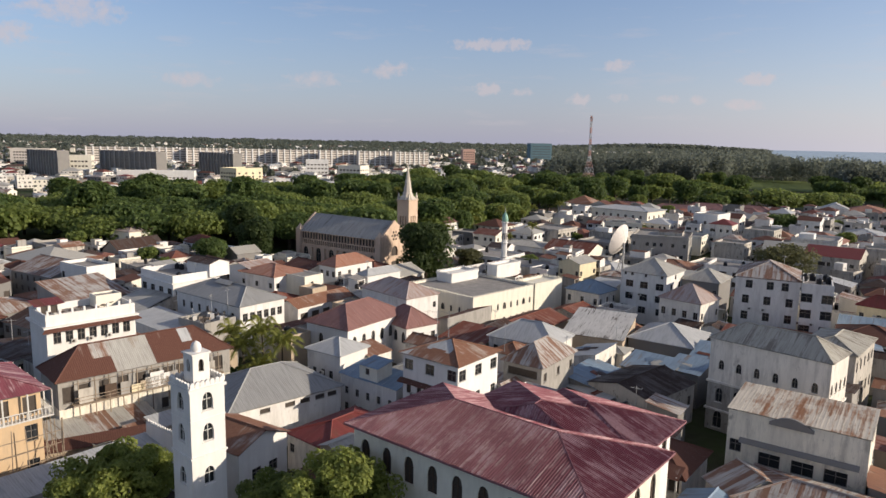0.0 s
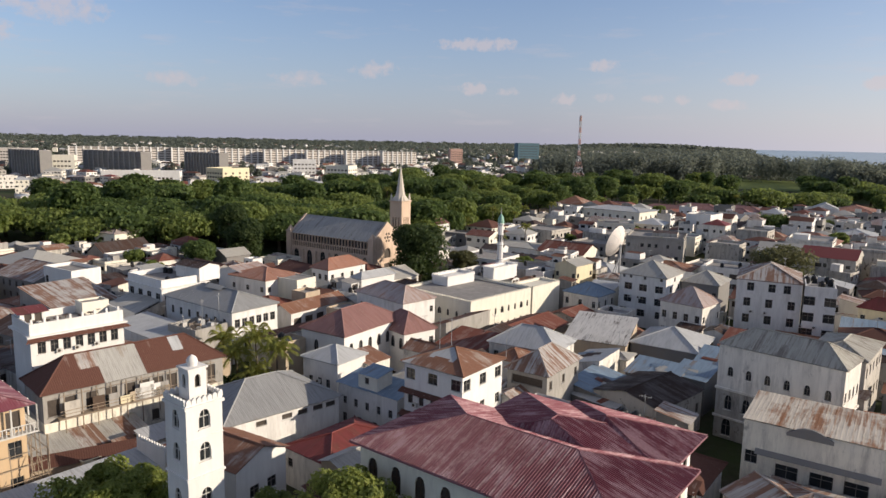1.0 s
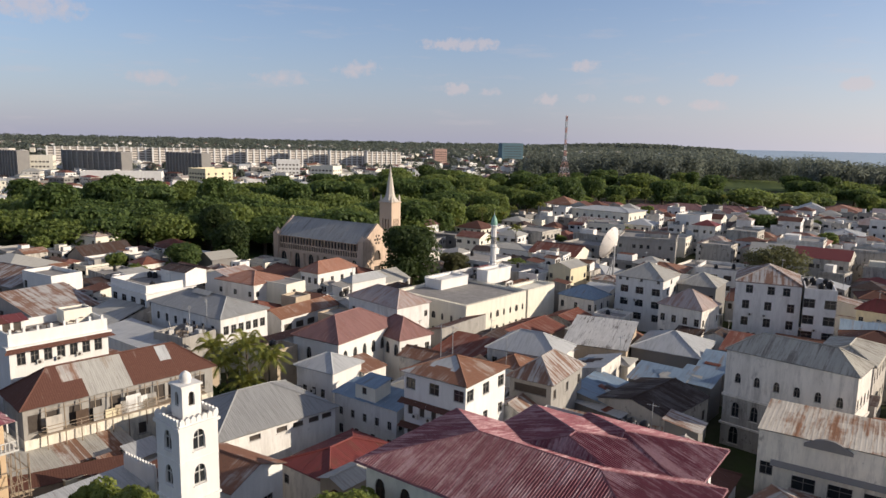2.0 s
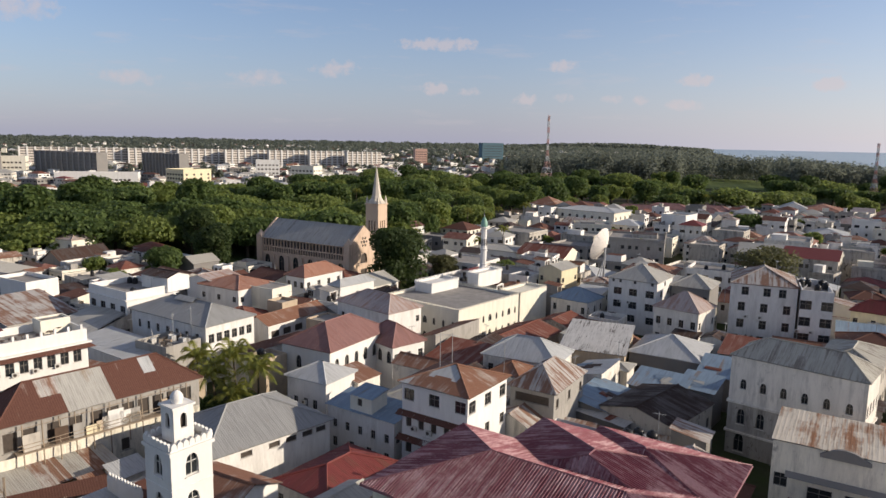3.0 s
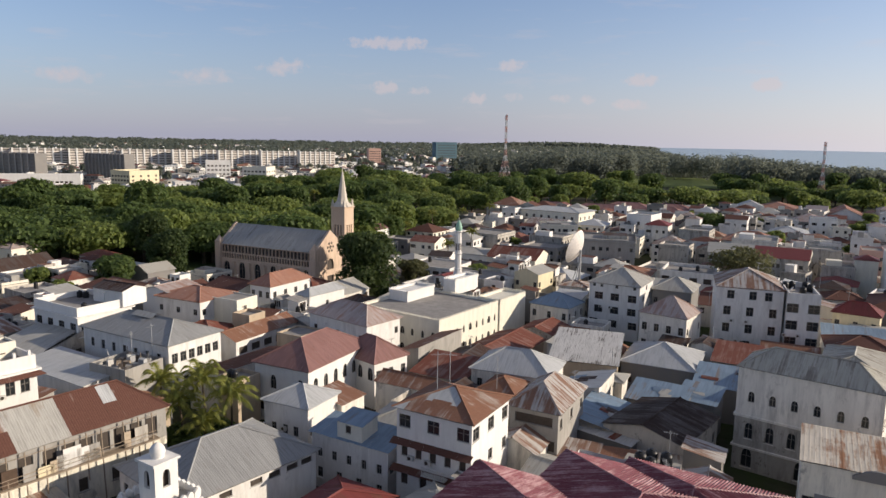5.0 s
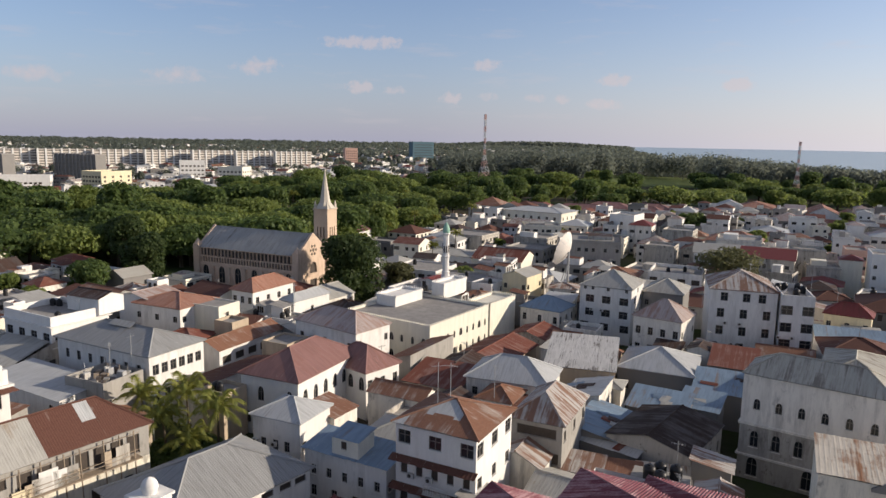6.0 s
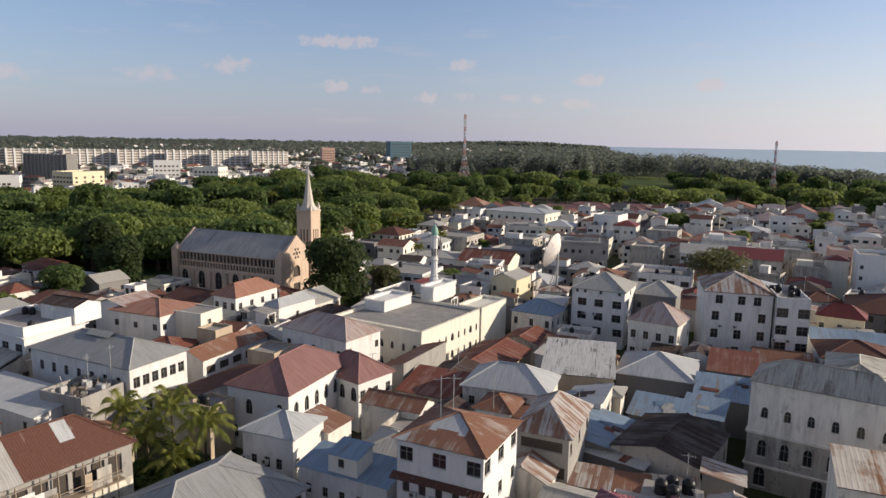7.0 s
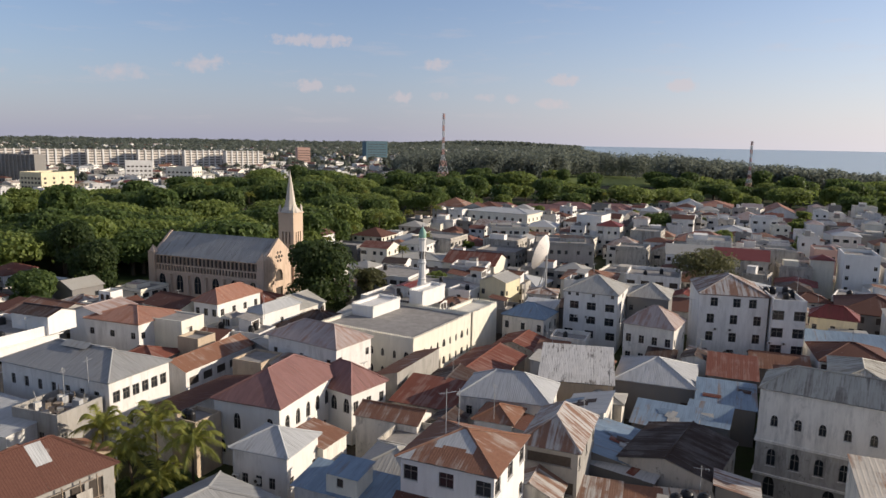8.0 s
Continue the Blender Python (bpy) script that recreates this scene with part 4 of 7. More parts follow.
house(158.7, 209.8, 9.5, 13.6, -36, 15.0, roof="flat", rm=CEMENT, wm=BRIGHT, parapet=1.0, front=[(2, 11.4, 1.0, 1.2, "bar"), (2, 8, 1.0, 1.2, "bar"), (2, 4.6, 1.0, 1.2, "bar")], right=[(3, 11.4, 1.0, 1.2, "bar"), (3, 8, 1.0, 1.2, "bar")], label="tall bright white block with flat roof terrace")
house(170.0, 236.0, 7.0, 12.0, -36, 12.6, roof="flat", rm=CEMENT, wm=PINKISH, parapet=0.6, front=[(2, 9.6, 1.0, 1.3, "bar"), (2, 6.4, 1.0, 1.3, "bar")], label="salmon pink block with flat roof")
house(196.0, 320.0, 16.0, 22.0, -36, 8.0, rise=2.4, rm=PALETIN, wm=BRIGHT, over=0.4, front=[(4, 5.0, 1.2, 1.4, "bar")], right=[(5, 5.0, 1.2, 1.4, "bar")], label="long white house with pale hipped roof", panes=False)
house(286.0, 398.0, 18.0, 34.0, -36, 8.6, roof="gable", ridge="y", rise=4.4, rm=SALMON, wm=WHITE, over=0.5, right=[(6, 5.0, 1.4, 1.6, "bar")], label="large hall with salmon gabled roof", name="hall", category="hall", panes=False)
house(258.0, 422.0, 22.0, 30.0, -36, 10.0, rise=3.2, rm=SALMON, wm=CREAM, over=0.6, front=[(6, 6.4, 1.3, 1.6, "bar")], right=[(7, 6.4, 1.3, 1.6, "bar"), (7, 2.6, 1.3, 1.6, "bar")], label="cream school with salmon hipped roof", panes=False)
house(142.0, 239.5, 8.6, 11.0, -36, 10.6, roof="flat", rm=CEMENT, wm=OLDW, parapet=0.5, front=[(3, 7.4, 1.1, 1.6, "wood"), (3, 3.6, 1.1, 1.6, "wood")], label="blackened concrete block with cluttered flat roof", panes=False)
house(41.7, 210.9, 7.6, 9.2, -44, 11.1, roof="gable", ridge="y", rise=1.4, rm=GREYTIN, wm=YELLOW, over=0.4, front=[(2, 7.4, 1.0, 1.4, "bar"), (2, 4.0, 1.0, 1.4, "bar")], right=[(2, 7.4, 1.2, 1.4, "bar")], label="pale yellow house with grey gabled roof")
house(50.5, 263.0, 18.5, 16.0, -36, 6.8, roof="gable", ridge="x", rise=3.2, rm=REDRUST, wm=CREAM, over=0.4, front=[(4, 3.4, 1.2, 1.5, "wood")], label="house with large red-brown gabled roof")
house(-126.0, 277.0, 14.4, 12.0, -30, 9.3, rise=2.0, rm=PALEPINK, wm=CREAM, over=0.5, front=[(3, 6.0, 1.2, 1.5, "bar"), (3, 2.4, 1.2, 1.5, "bar")], right=[(3, 6.0, 1.2, 1.5, "bar")], label="cream two-storey house with dusty pink hipped roof", panes=False)
house(-112.6, 249.6, 9.0, 19.0, -30, 6.3, roof="gable", ridge="y", rise=3.4, rm=DARKTIN, wm=STONE, over=0.4, label="long barn with dark gabled tin roof", name="barn", category="barn")
house(-1.0, 312.0, 12.0, 14.0, -30, 11.0, rise=2.6, rm=BRICKRED, wm=BRIGHT, over=0.5, front=[(3, 7.2, 1.4, 2.0, "bar"), (3, 3.0, 1.4, 2.0, "bar")], right=[(3, 7.2, 1.4, 2.0, "bar"), (3, 3.0, 1.4, 2.0, "bar")], label="white villa with brick-red hipped roof beyond the church", name="villa", category="villa", panes=False)
for hx, hy, hw, hd in ((148, 438, 34, 16), (172, 452, 30, 18), (196, 440, 28, 18), (182, 420, 24, 14), (122, 452, 26, 14)):
    house(hx, hy, hw, hd, -36, 7.0, rise=3.2, rm=BRICKRED, wm=WHITE, over=0.6, front=[(7, 3.6, 1.2, 1.6, "bar")], label="long low white house with brick-red hipped roof", group="red-roofed houses", panes=False)
house(34.5, 274.0, 20.0, 15.0, -36, 7.2, rise=1.0, rm=GREYTIN, wm=BRIGHT, over=0.4, front=[(5, 4.0, 1.2, 1.3, "bar")], right=[(3, 4.0, 1.2, 1.3, "bar")], label="white house with low grey hipped roof", panes=False)
house(20.8, 158.6, 10.8, 17.0, -40, 5.3, roof="gable", ridge="y", rise=1.8, rm=REDRUST, wm=STONE, over=0.5, label="low shed with dark red rusty roof below the mosque", name="shed", category="shed")
house(33.6, 172.6, 9.0, 10.0, -40, 4.8, roof="gable", ridge="y", rise=1.5, rm=REDRUST, wm=OLDW, over=0.4, label="low shed with red rusty gabled roof by the mosque", name="shed", category="shed")
house(4.6, 153.6, 5.0, 16.0, -40, 7.6, roof="shed_left", rise=1.6, rm=RUST, wm=CONCRETE, over=0.3, label="house with rusty sloping roof and blank cement wall")
house(6.4, 141.6, 10.4, 9.2, -36, 6.2, roof="shed_front", rise=1.6, rm=REDRUST, wm=OLDW, over=0.4, sheets=True, front=[(2, 3, 1.0, 1.4, "wood")], label="low house with patched red rusty roof")
house(14.0, 129.4, 5.8, 6.4, -36, 7.3, rise=1.5, rm=RUST, wm=BRIGHT, over=0.4, sheets=True, right=[([0.5], 5.0, 0.9, 1.3, "wood")], label="small white house with rusty hipped roof")
house(29.3, 130.6, 6.2, 10.0, -36, 6.6, roof="shed_left", rise=1.6, rm=PALETIN, wm=GREYW, over=0.3, label="lean-to with pale tin roof", name="shed", category="shed")
house(26.9, 113.6, 9.0, 6.4, -50, 5.6, roof="shed_front", rise=0.9, rm=PALETIN, wm=SHADEGREY, over=0.3, label="lean-to with pale sheets beside the dark roof", name="shed", category="shed")
house(63.3, 141.3, 8.4, 10.0, -36, 7.0, roof="shed_front", rise=1.6, rm=REDRUST, wm=SHADEGREY, over=0.3, label="house with red rusty sloping roof")
house(54.2, 130.6, 9.0, 8.0, -36, 6.2, roof="shed_front", rise=1.8, rm=BLUETIN, wm=SHADEGREY, over=0.3, label="lean-to with blue-grey tin roof", name="shed", category="shed")
house(11.5, 108.3, 6.5, 6.0, -36, 7.0, roof="gable", ridge="y", rise=1.8, rm=MIXED, wm=GREYW, over=0.4, sheets=True, label="low annex with streaked rusty gabled roof", name="annex", category="annex")
house(-30.2, 147.6, 8.0, 19.0, -40, 6.4, roof="shed_left", rise=1.6, rm=BROWN, wm=GREYW, over=0.4, label="low house with brown rusty roof behind the palms")
house(-55.1, 198.3, 9.0, 10.0, -34, 10.2, roof="gable", ridge="y", rise=1.2, rm=PALEPINK, wm=BRIGHT, over=0.4, right=[([0.5], 7.4, 3.0, 1.2, "bar")], label="white house with pink sloping roof")
house(-21.5, 161.3, 6.2, 6.8, -36, 8.2, roof="flat", rm=CEMENT, wm=STONE, parapet=0.4, right=[(2, 6.0, 0.9, 1.0, "bar")], label="coral stone house with flat roof")
house(-60.0, 146.0, 21.0, 8.0, -40, 7.0, roof="shed_front", rise=0.9, rm=PALETIN, wm=WHITE, over=0.4, front=[(2, 4.4, 1.0, 1.4, "bar")], label="white house with flat pale tin roof by the palms")
house(1.5, 125.0, 11.0, 8.0, -36, 6.0, roof="flat", rm=CEMENT, wm=OLDW, parapet=1.0, label="roofless old building with bare blackened walls", name="ruin", category="ruin")
house(-1.5, 133.0, 10.0, 5.5, -36, 7.2, roof="gable", ridge="x", rise=1.3, rm=RUST, wm=GREYW, over=0.3, sheets=True, label="low house with orange rusty gabled roof")
house(29.8, 86.8, 8.6, 10.0, -38, 6.3, roof="hip", rise=2.2, rm=BROWN, wm=GREYW, over=0.5, sheets=True, front=[(3, 4.2, 1.4, 2.0, "wood")], label="shaded house with dark brown hipped roof")
house(-36.0, 94.0, 12.0, 8.0, 50, 3.6, roof="shed_front", rise=0.7, rm=GREYTIN, wm=YELLOW, over=0.3, front=[(3, 2.0, 0.8, 1.2, "wood")], label="low yellow shed with grey tin roof below the gallery", name="shed", category="shed")
house(-41.0, 87.5, 16.0, 4.0, 50, 4.4, roof="shed_front", rise=0.8, rm=BROWN, wm=OLDW, over=0.3, label="narrow shed with brown rusty roof", name="shed", category="shed")

house(-51.8, 100.0, 15.0, 6.5, 46, 3.4, roof="shed_front", rise=1.2, rm=GREYTIN, wm=STONE, over=0.4, sheets=True, patch=[(0.4, 0.6, 0, 1, SINGLE[MIXED.name]), (0.8, 0.9, 0, 1, SINGLE[RUST.name])], label="low lean-to with patched grey tin roof below the gallery", name="shed", category="shed")
house(-49.5, 92.6, 15.0, 2.6, 30, 3.8, roof="shed_front", rise=0.6, rm=BROWN, wm=STONE, over=0.3, sheets=True, label="narrow lean-to with brown rusty roof", name="shed", category="shed")
house(5.4, 96.6, 9.0, 4.4, -38, 6.4, roof="shed_right", rise=1.5, rm=CEMENT, wm=GREYW, over=0.3, label="plain annex with grey sloping roof", name="annex", category="annex")
for hx, hy, hw, hd, hr, hh, rm_, word in ((19.6, 107.8, 5.2, 4.6, -32, 5.2, MIXED, "streaked rusty"), (24.0, 105.6, 5.0, 3.6, -28, 5.0, RUST, "orange rusty"), (29.4, 104.2, 6.4, 3.0, -24, 4.8, PEEL, "peeling white")):
    house(hx, hy, hw, hd, hr, hh, roof="shed_front", rise=0.8, rm=rm_, wm=OLDW, over=0.35, sheets=True, label="small lean-to with " + word + " tin roof", name="shed", category="shed", group="patched lean-tos")

# ---- the white square tower with battlements ----


def bell_tower(x, y, rot):
    top = thing("tower", x, y, 0, rot, "white square tower with arched windows, battlements and domed lantern", "tower")
    a, h = 1.98, 21.4
    rows = [18.6, 15.2, 10.4, 4.6]
    s = Soup()
    for p0, al, turn in (((-a, -a), (1, 0), 0), ((a, -a), (0, 1), 90), ((a, a), (-1, 0), 180), ((-a, a), (0, -1), -90)):
        holes = []
        for z in rows:
            ww, hh = 1.25, 1.95
            holes.append((a, z, ww, hh))
            arch_fill(s, p0, al, a, z, ww, hh)
            fm, pm, sm = window_meshes(ww, hh, "arch", FRAME_W, BRIGHT)
            win = hang("window", fm, top, pose(p0[0] + al[0] * a, p0[1] + al[1] * a, z, 0, 0, turn) @ Matrix.Translation((0, 0.16, 0)))
            hang("pane", pm, win)
            hang("sill", sm, win, Matrix.Translation((0, -0.13, 0)))
        wall_side(s, p0, al, 2 * a, h, holes, 0, 0.3)
    hang("shaft", s.mesh("shaft", BRIGHT, weld=True), top)
    for z, o, t in ((13.6, 0.14, 0.22), (17.7, 0.05, 0.1), (20.9, 0.18, 0.3)):
        b = Soup()
        xs = [-a - o, -a + 0.02, a - 0.02, a + o]
        b.plate(xs, xs, {(1, 1)}, 0, t)
        hang("string_course", b.mesh("string_course", BRIGHT), top, Matrix.Translation((0, 0, z)) @ pose(0, 0, 0, 90, 0, 0))
    deck = Soup()
    deck.box(-a + 0.3, -a + 0.3, h - 0.3, a - 0.3, a - 0.3, h)
    hang("roof_deck", deck.mesh("roof_deck", CEMENT), top)
    mer = Soup()
    pts = [(-0.25, 0), (0.25, 0), (0.25, 0.34), (0.15, 0.52), (0, 0.60), (-0.15, 0.52), (-0.25, 0.34)]
    for yy, rev in ((-0.11, False), (0.11, True)):
        q = [(px, yy, pz) for px, pz in pts]
        mer.quad(q[::-1] if rev else q)
    for k in range(len(pts)):
        p, q = pts[k], pts[(k + 1) % len(pts)]
        mer.quad([(p[0], -0.11, p[1]), (p[0], 0.11, p[1]), (q[0], 0.11, q[1]), (q[0], -0.11, q[1])])
    mm = mer.mesh("merlon", BRIGHT, weld=True)
    for side in range(4):
        for k in range(7):
            hang("merlon", mm, top, pose(0, 0, 0, 0, 0, 90 * side) @ Matrix.Translation((-a + 0.28 + k * (2 * a - 0.56) / 6, -a - 0.02, h)))
    # lantern
    s, b, z0, z1 = Soup(), 0.95, h, h + 3.0
    for p0, al, turn in (((-b, -b), (1, 0), 0), ((b, -b), (0, 1), 90), ((b, b), (-1, 0), 180), ((-b, b), (0, -1), -90)):
        wall_side(s, p0, al, 2 * b, z1, [(b, z0 + 1.15, 0.62, 1.35)], z0, 0.25)
        arch_fill(s, p0, al, b, z0 + 1.15, 0.62, 1.35)
        # dark sheet behind the lantern opening, its shade by colour
        s.quad([(p0[0] - al[1] * 0.4 + al[0] * 0.4, p0[1] + al[0] * 0.4 + al[1] * 0.4, z0), (p0[0] - al[1] * 0.4 + al[0] * 1.5, p0[1] + al[0] * 0.4 + al[1] * 1.5, z0),
                (p0[0] - al[1] * 0.4 + al[0] * 1.5, p0[1] + al[0] * 0.4 + al[1] * 1.5, z1), (p0[0] - al[1] * 0.4 + al[0] * 0.4, p0[1] + al[0] * 0.4 + al[1] * 0.4, z1)], None, 1)
    lantern = hang("lantern", s.mesh("lantern", BRIGHT, DARKFILL, weld=True), top)
    c = Soup()
    c.box(-b - 0.15, -b - 0.15, z1, b + 0.15, b + 0.15, z1 + 0.18)
    hang("cornice", c.mesh("cornice", BRIGHT), lantern)
    d = Soup()
    d.lathe([(0.45, z1 + 0.18), (0.45, z1 + 0.3), (0.56, z1 + 0.55), (0.52, z1 + 0.85), (0.36, z1 + 1.1), (0.12, z1 + 1.25), (0.02, z1 + 1.3)], 16)
    hang("dome", d.mesh("dome", WHITE, smooth=True), lantern)
    FOOT.append((x, y, 4.5, 4.5, rot))


bell_tower(-25.8, 70.4, -41)

gw = thing("garden_wall", -37.6, 88.3, 0, -37, "white garden wall with small rounded battlements", "wall")
s = Soup()
s.box(-3.2, -0.18, 0, 3.2, 0.18, 8.0)
hang("wall_body", s.mesh("wall_body", BRIGHT), gw)
for q in range(11):
    s = Soup()
    s.bar((-2.95 + q * 0.59, 0, 8.0), (-2.95 + q * 0.59, 0, 8.5), 0.24, 8, 0, 0.12)
    hang("merlon", s.mesh("merlon", BRIGHT), gw)

# ---- the large cream building with the maroon roofs ----


def hip_block(parent, x, y, w, d, z, k, rise, ridge, mat, front=None):
    """A hipped roof laid with sheets of their own over a block of a building, in the building's own axes."""
    X, Y = w / 2, d / 2
    A, B, C, D = ((x - X, y - Y, z), (x + X, y - Y, z), (x + X, y + Y, z), (x - X, y + Y, z))
    z1 = z + rise
    if ridge == "x":
        r0, r1 = (x - X + k, y, z1), (x + X - k, y, z1)
        planes = ((A, B, r0, r1), (B, C, r1, r1), (C, D, r1, r0), (D, A, r0, r0))
        lines = [(A, r0), (D, r0), (B, r1), (C, r1), (r0, r1)]
    else:
        r0, r1 = (x, y - Y + (k if front is None else front), z1), (x, y + Y - k, z1)
        planes = ((A, B, r0, r0), (B, C, r0, r1), (C, D, r1, r1), (D, A, r1, r0))
        lines = [(A, r0), (B, r0), (C, r1), (D, r1), (r0, r1)]
    s = Soup()
    for P in planes:
        s.quad([Vector(q) - Vector((0, 0, 0.05)) for q in (P[0], P[1], P[3], P[2])])
    rf = hang("roof", s.mesh("roof", MAROON_CAP, weld=True), parent)
    for a, b in lines:
        s = Soup()
        caps(s, [(a, b)], 0.10, 0.07)
        hang("ridge_cap", s.mesh("ridge_cap", MAROON_CAP), rf)
    for a, b in ((A, B), (B, C), (C, D), (D, A)):
        s = Soup()
        s.bar((a[0], a[1], z - 0.08), (b[0], b[1], z - 0.08), 0.11)
        hang("eave_board", s.mesh("eave_board", MAROON_CAP), rf)
    for P in planes:
        slope("roof", *P, mat, rf, 1.12, 4, 0.09, 4.6, single_of(mat), None)
    return rf


MAROON_CAP = painted("maroon_ridge_paint", (0.24, 0.10, 0.11), 0.25, 0.5)
big = thing("large_building", 6.6, 66.6, 0, -39, "large cream building with arched windows and maroon tin roofs", "building")
s = Soup()
for p0, al, length, n, turn in (((-13.8, -7.7), (1, 0), 27.6, 9, 0), ((13.8, -7.7), (0, 1), 14.4, 4, 90), ((13.8, 6.7), (-1, 0), 27.6, 0, 180), ((-13.8, 6.7), (0, -1), 14.4, 4, -90)):
    holes = []
    for u in spaced(n, length, 1.7) if n else ():
        for z, ww, hh in ((13.3, 1.25, 2.8), (7.2, 1.25, 2.9)):
            holes.append((u, z, ww, hh))
            arch_fill(s, p0, al, u, z, ww, hh)
            fm, pm, sm = window_meshes(ww, hh, "arch wood", FRAME_B, CREAM)
            win = hang("window", fm, big, pose(p0[0] + al[0] * u, p0[1] + al[1] * u, z, 0, 0, turn) @ Matrix.Translation((0, 0.14, 0)))
            hang("pane", pm, win)
            hang("sill", sm, win, Matrix.Translation((0, -0.11, 0)))
    wall_side(s, p0, al, length, 17.3, holes, 0, 0.35)
hang("wall", s.mesh("wall", CREAM, weld=True), big)
s = Soup()
for p0, al, length, n, turn in (((-7.4, 6.75), (1, 0), 18.6, 0, 0), ((11.2, 6.75), (0, 1), 9.2, 3, 90), ((11.2, 15.95), (-1, 0), 18.6, 0, 180), ((-7.4, 15.95), (0, -1), 9.2, 2, -90)):
    holes = []
    for u in spaced(n, length, 1.6) if n else ():
        holes.append((u, 13.4, 1.3, 2.6))
        fm, pm, sm = window_meshes(1.3, 2.6, "bar", FRAME_B, CREAM)
        win = hang("window", fm, big, pose(p0[0] + al[0] * u, p0[1] + al[1] * u, 13.4, 0, 0, turn) @ Matrix.Translation((0, 0.14, 0)))
        hang("pane", pm, win)
    wall_side(s, p0, al, length, 17.3, holes, 0, 0.35)
hang("rear_wall", s.mesh("rear_wall", BRIGHT, weld=True), big)
hip_block(big, 0.0, -0.2, 29.2, 16.5, 17.42, 8.4, 2.37, "x", MAROON)
hip_block(big, 1.8, 7.35, 20.6, 15.1, 17.35, 10.9, 3.26, "y", MAROON, 2.83)
hip_block(big, 4.9, 10.9, 15.2, 11.8, 17.28, 8.2, 2.65, "y", MAROON, 3.3)
FOOT.append((8.0, 69, 30, 28, -39))

# ---- the church ----


def church(x, y, rot):
    top = thing("church", x, y, 0, rot, "coral stone church with grey tin roof and arcaded side", "church")
    W, D, H, R = 38.5, 15.6, 13.7, 5.7
    s = Soup()
    for p0, al, length, turn in (((-W / 2, -D / 2), (1, 0), W, 0), ((W / 2, D / 2), (-1, 0), W, 180)):
        holes = []
        for k in range(6):
            u = 3.4 + k * (length - 6.8) / 5
            holes.append((u, 3.0, 2.5, 5.2))
            arch_fill(s, p0, al, u, 3.0, 2.5, 5.2)
            fm, pm, sm = window_meshes(2.5, 5.2, "arch", FRAME_STONE, CHURCHSTONE)
            win = hang("window", fm, top, pose(p0[0] + al[0] * u, p0[1] + al[1] * u, 3.0, 0, 0, turn) @ Matrix.Translation((0, 0.2, 0)))
            hang("pane", pm, win)
        for k in range(34):
            holes.append((1.6 + k * (length - 3.2) / 33, 9.2, 0.78, 1.6))
        for k in range(26):
            holes.append((1.8 + k * (length - 3.6) / 25, 11.15, 1.22, 2.25))
        wall_side(s, p0, al, length, H, holes, 0, 0.5)
        i = Vector((-al[1], al[0], 0))
        a = Vector((p0[0], p0[1], 0)) + i * 0.5
        b = a + Vector((al[0], al[1], 0)) * length
        # dark sheet behind the arcade: the shade inside is painted
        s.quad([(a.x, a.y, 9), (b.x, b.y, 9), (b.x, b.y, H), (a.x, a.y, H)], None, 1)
    wall_side(s, (W / 2, -D / 2), (0, 1), D, H, [(D / 2, 0.3, 3.4, 5.5), (D / 2, 7.6, 3.4, 3.4)], 0, 0.6)
    arch_fill(s, (W / 2, -D / 2), (0, 1), D / 2, 7.6, 3.4, 3.4)
    wall_side(s, (-W / 2, D / 2), (0, -1), D, H, [], 0, 0.6)
    for sx in (-1, 1):
        s.quad([(sx * W / 2, -D / 2, H), (sx * W / 2, D / 2, H), (sx * W / 2, 0, H + R + 0.5)], [(0, 0), (1, 0), (0, 1)])
        s.quad([(sx * (W / 2 - 0.7), D / 2, H), (sx * (W / 2 - 0.7), -D / 2, H), (sx * (W / 2 - 0.7), 0, H + R + 0.5)], [(0, 0), (1, 0), (0, 1)])
        for sy in (-1, 1):
            s.quad([(sx * W / 2, sy * D / 2, H), (sx * W / 2, 0, H + R + 0.5), (sx * (W / 2 - 0.7), 0, H + R + 0.5), (sx * (W / 2 - 0.7), sy * D / 2, H)])
    # dark sheet for the shade inside the doorway and gable window
    s.quad([(W / 2 - 0.5, -2.5, 0), (W / 2 - 0.5, 2.5, 0), (W / 2 - 0.5, 2.5, 11), (W / 2 - 0.5, -2.5, 11)], None, 1)
    hang("wall", s.mesh("wall", CHURCHSTONE, DARKFILL, weld=True), top)
    b = Soup()
    b.box(-W / 2 - 0.25, -D / 2 - 0.25, 8.4, W / 2 + 0.25, -D / 2 - 0.004, 8.8)
    hang("string_course", b.mesh("string_course", CHURCHSTONE), top)
    bt = Soup()
    bt.box(-0.45, -0.9, 0, 0.45, 0, 8.2)
    bm_ = bt.mesh("buttress", CHURCHSTONE)
    for k in range(7):
        hang("buttress", bm_, top, Matrix.Translation((-W / 2 + 0.6 + k * (W - 1.2) / 6, -D / 2 - 0.003, 0)))
    for sx in (1, -1):
        for sy in (1, -1):
            t = Soup()
            t.box(-1.1, -1.1, 0, 1.1, 1.1, 14.6)
            t.lathe([(1.3, 14.6), (0.05, 16.4)], 4)
            hang("corner_turret", t.mesh("corner_turret", CHURCHSTONE), top, Matrix.Translation((sx * (W / 2 - 0.3), sy * (D / 2 - 0.3), 0)))
    r = Soup()
    e, zt = D / 2 + 0.35, H + R
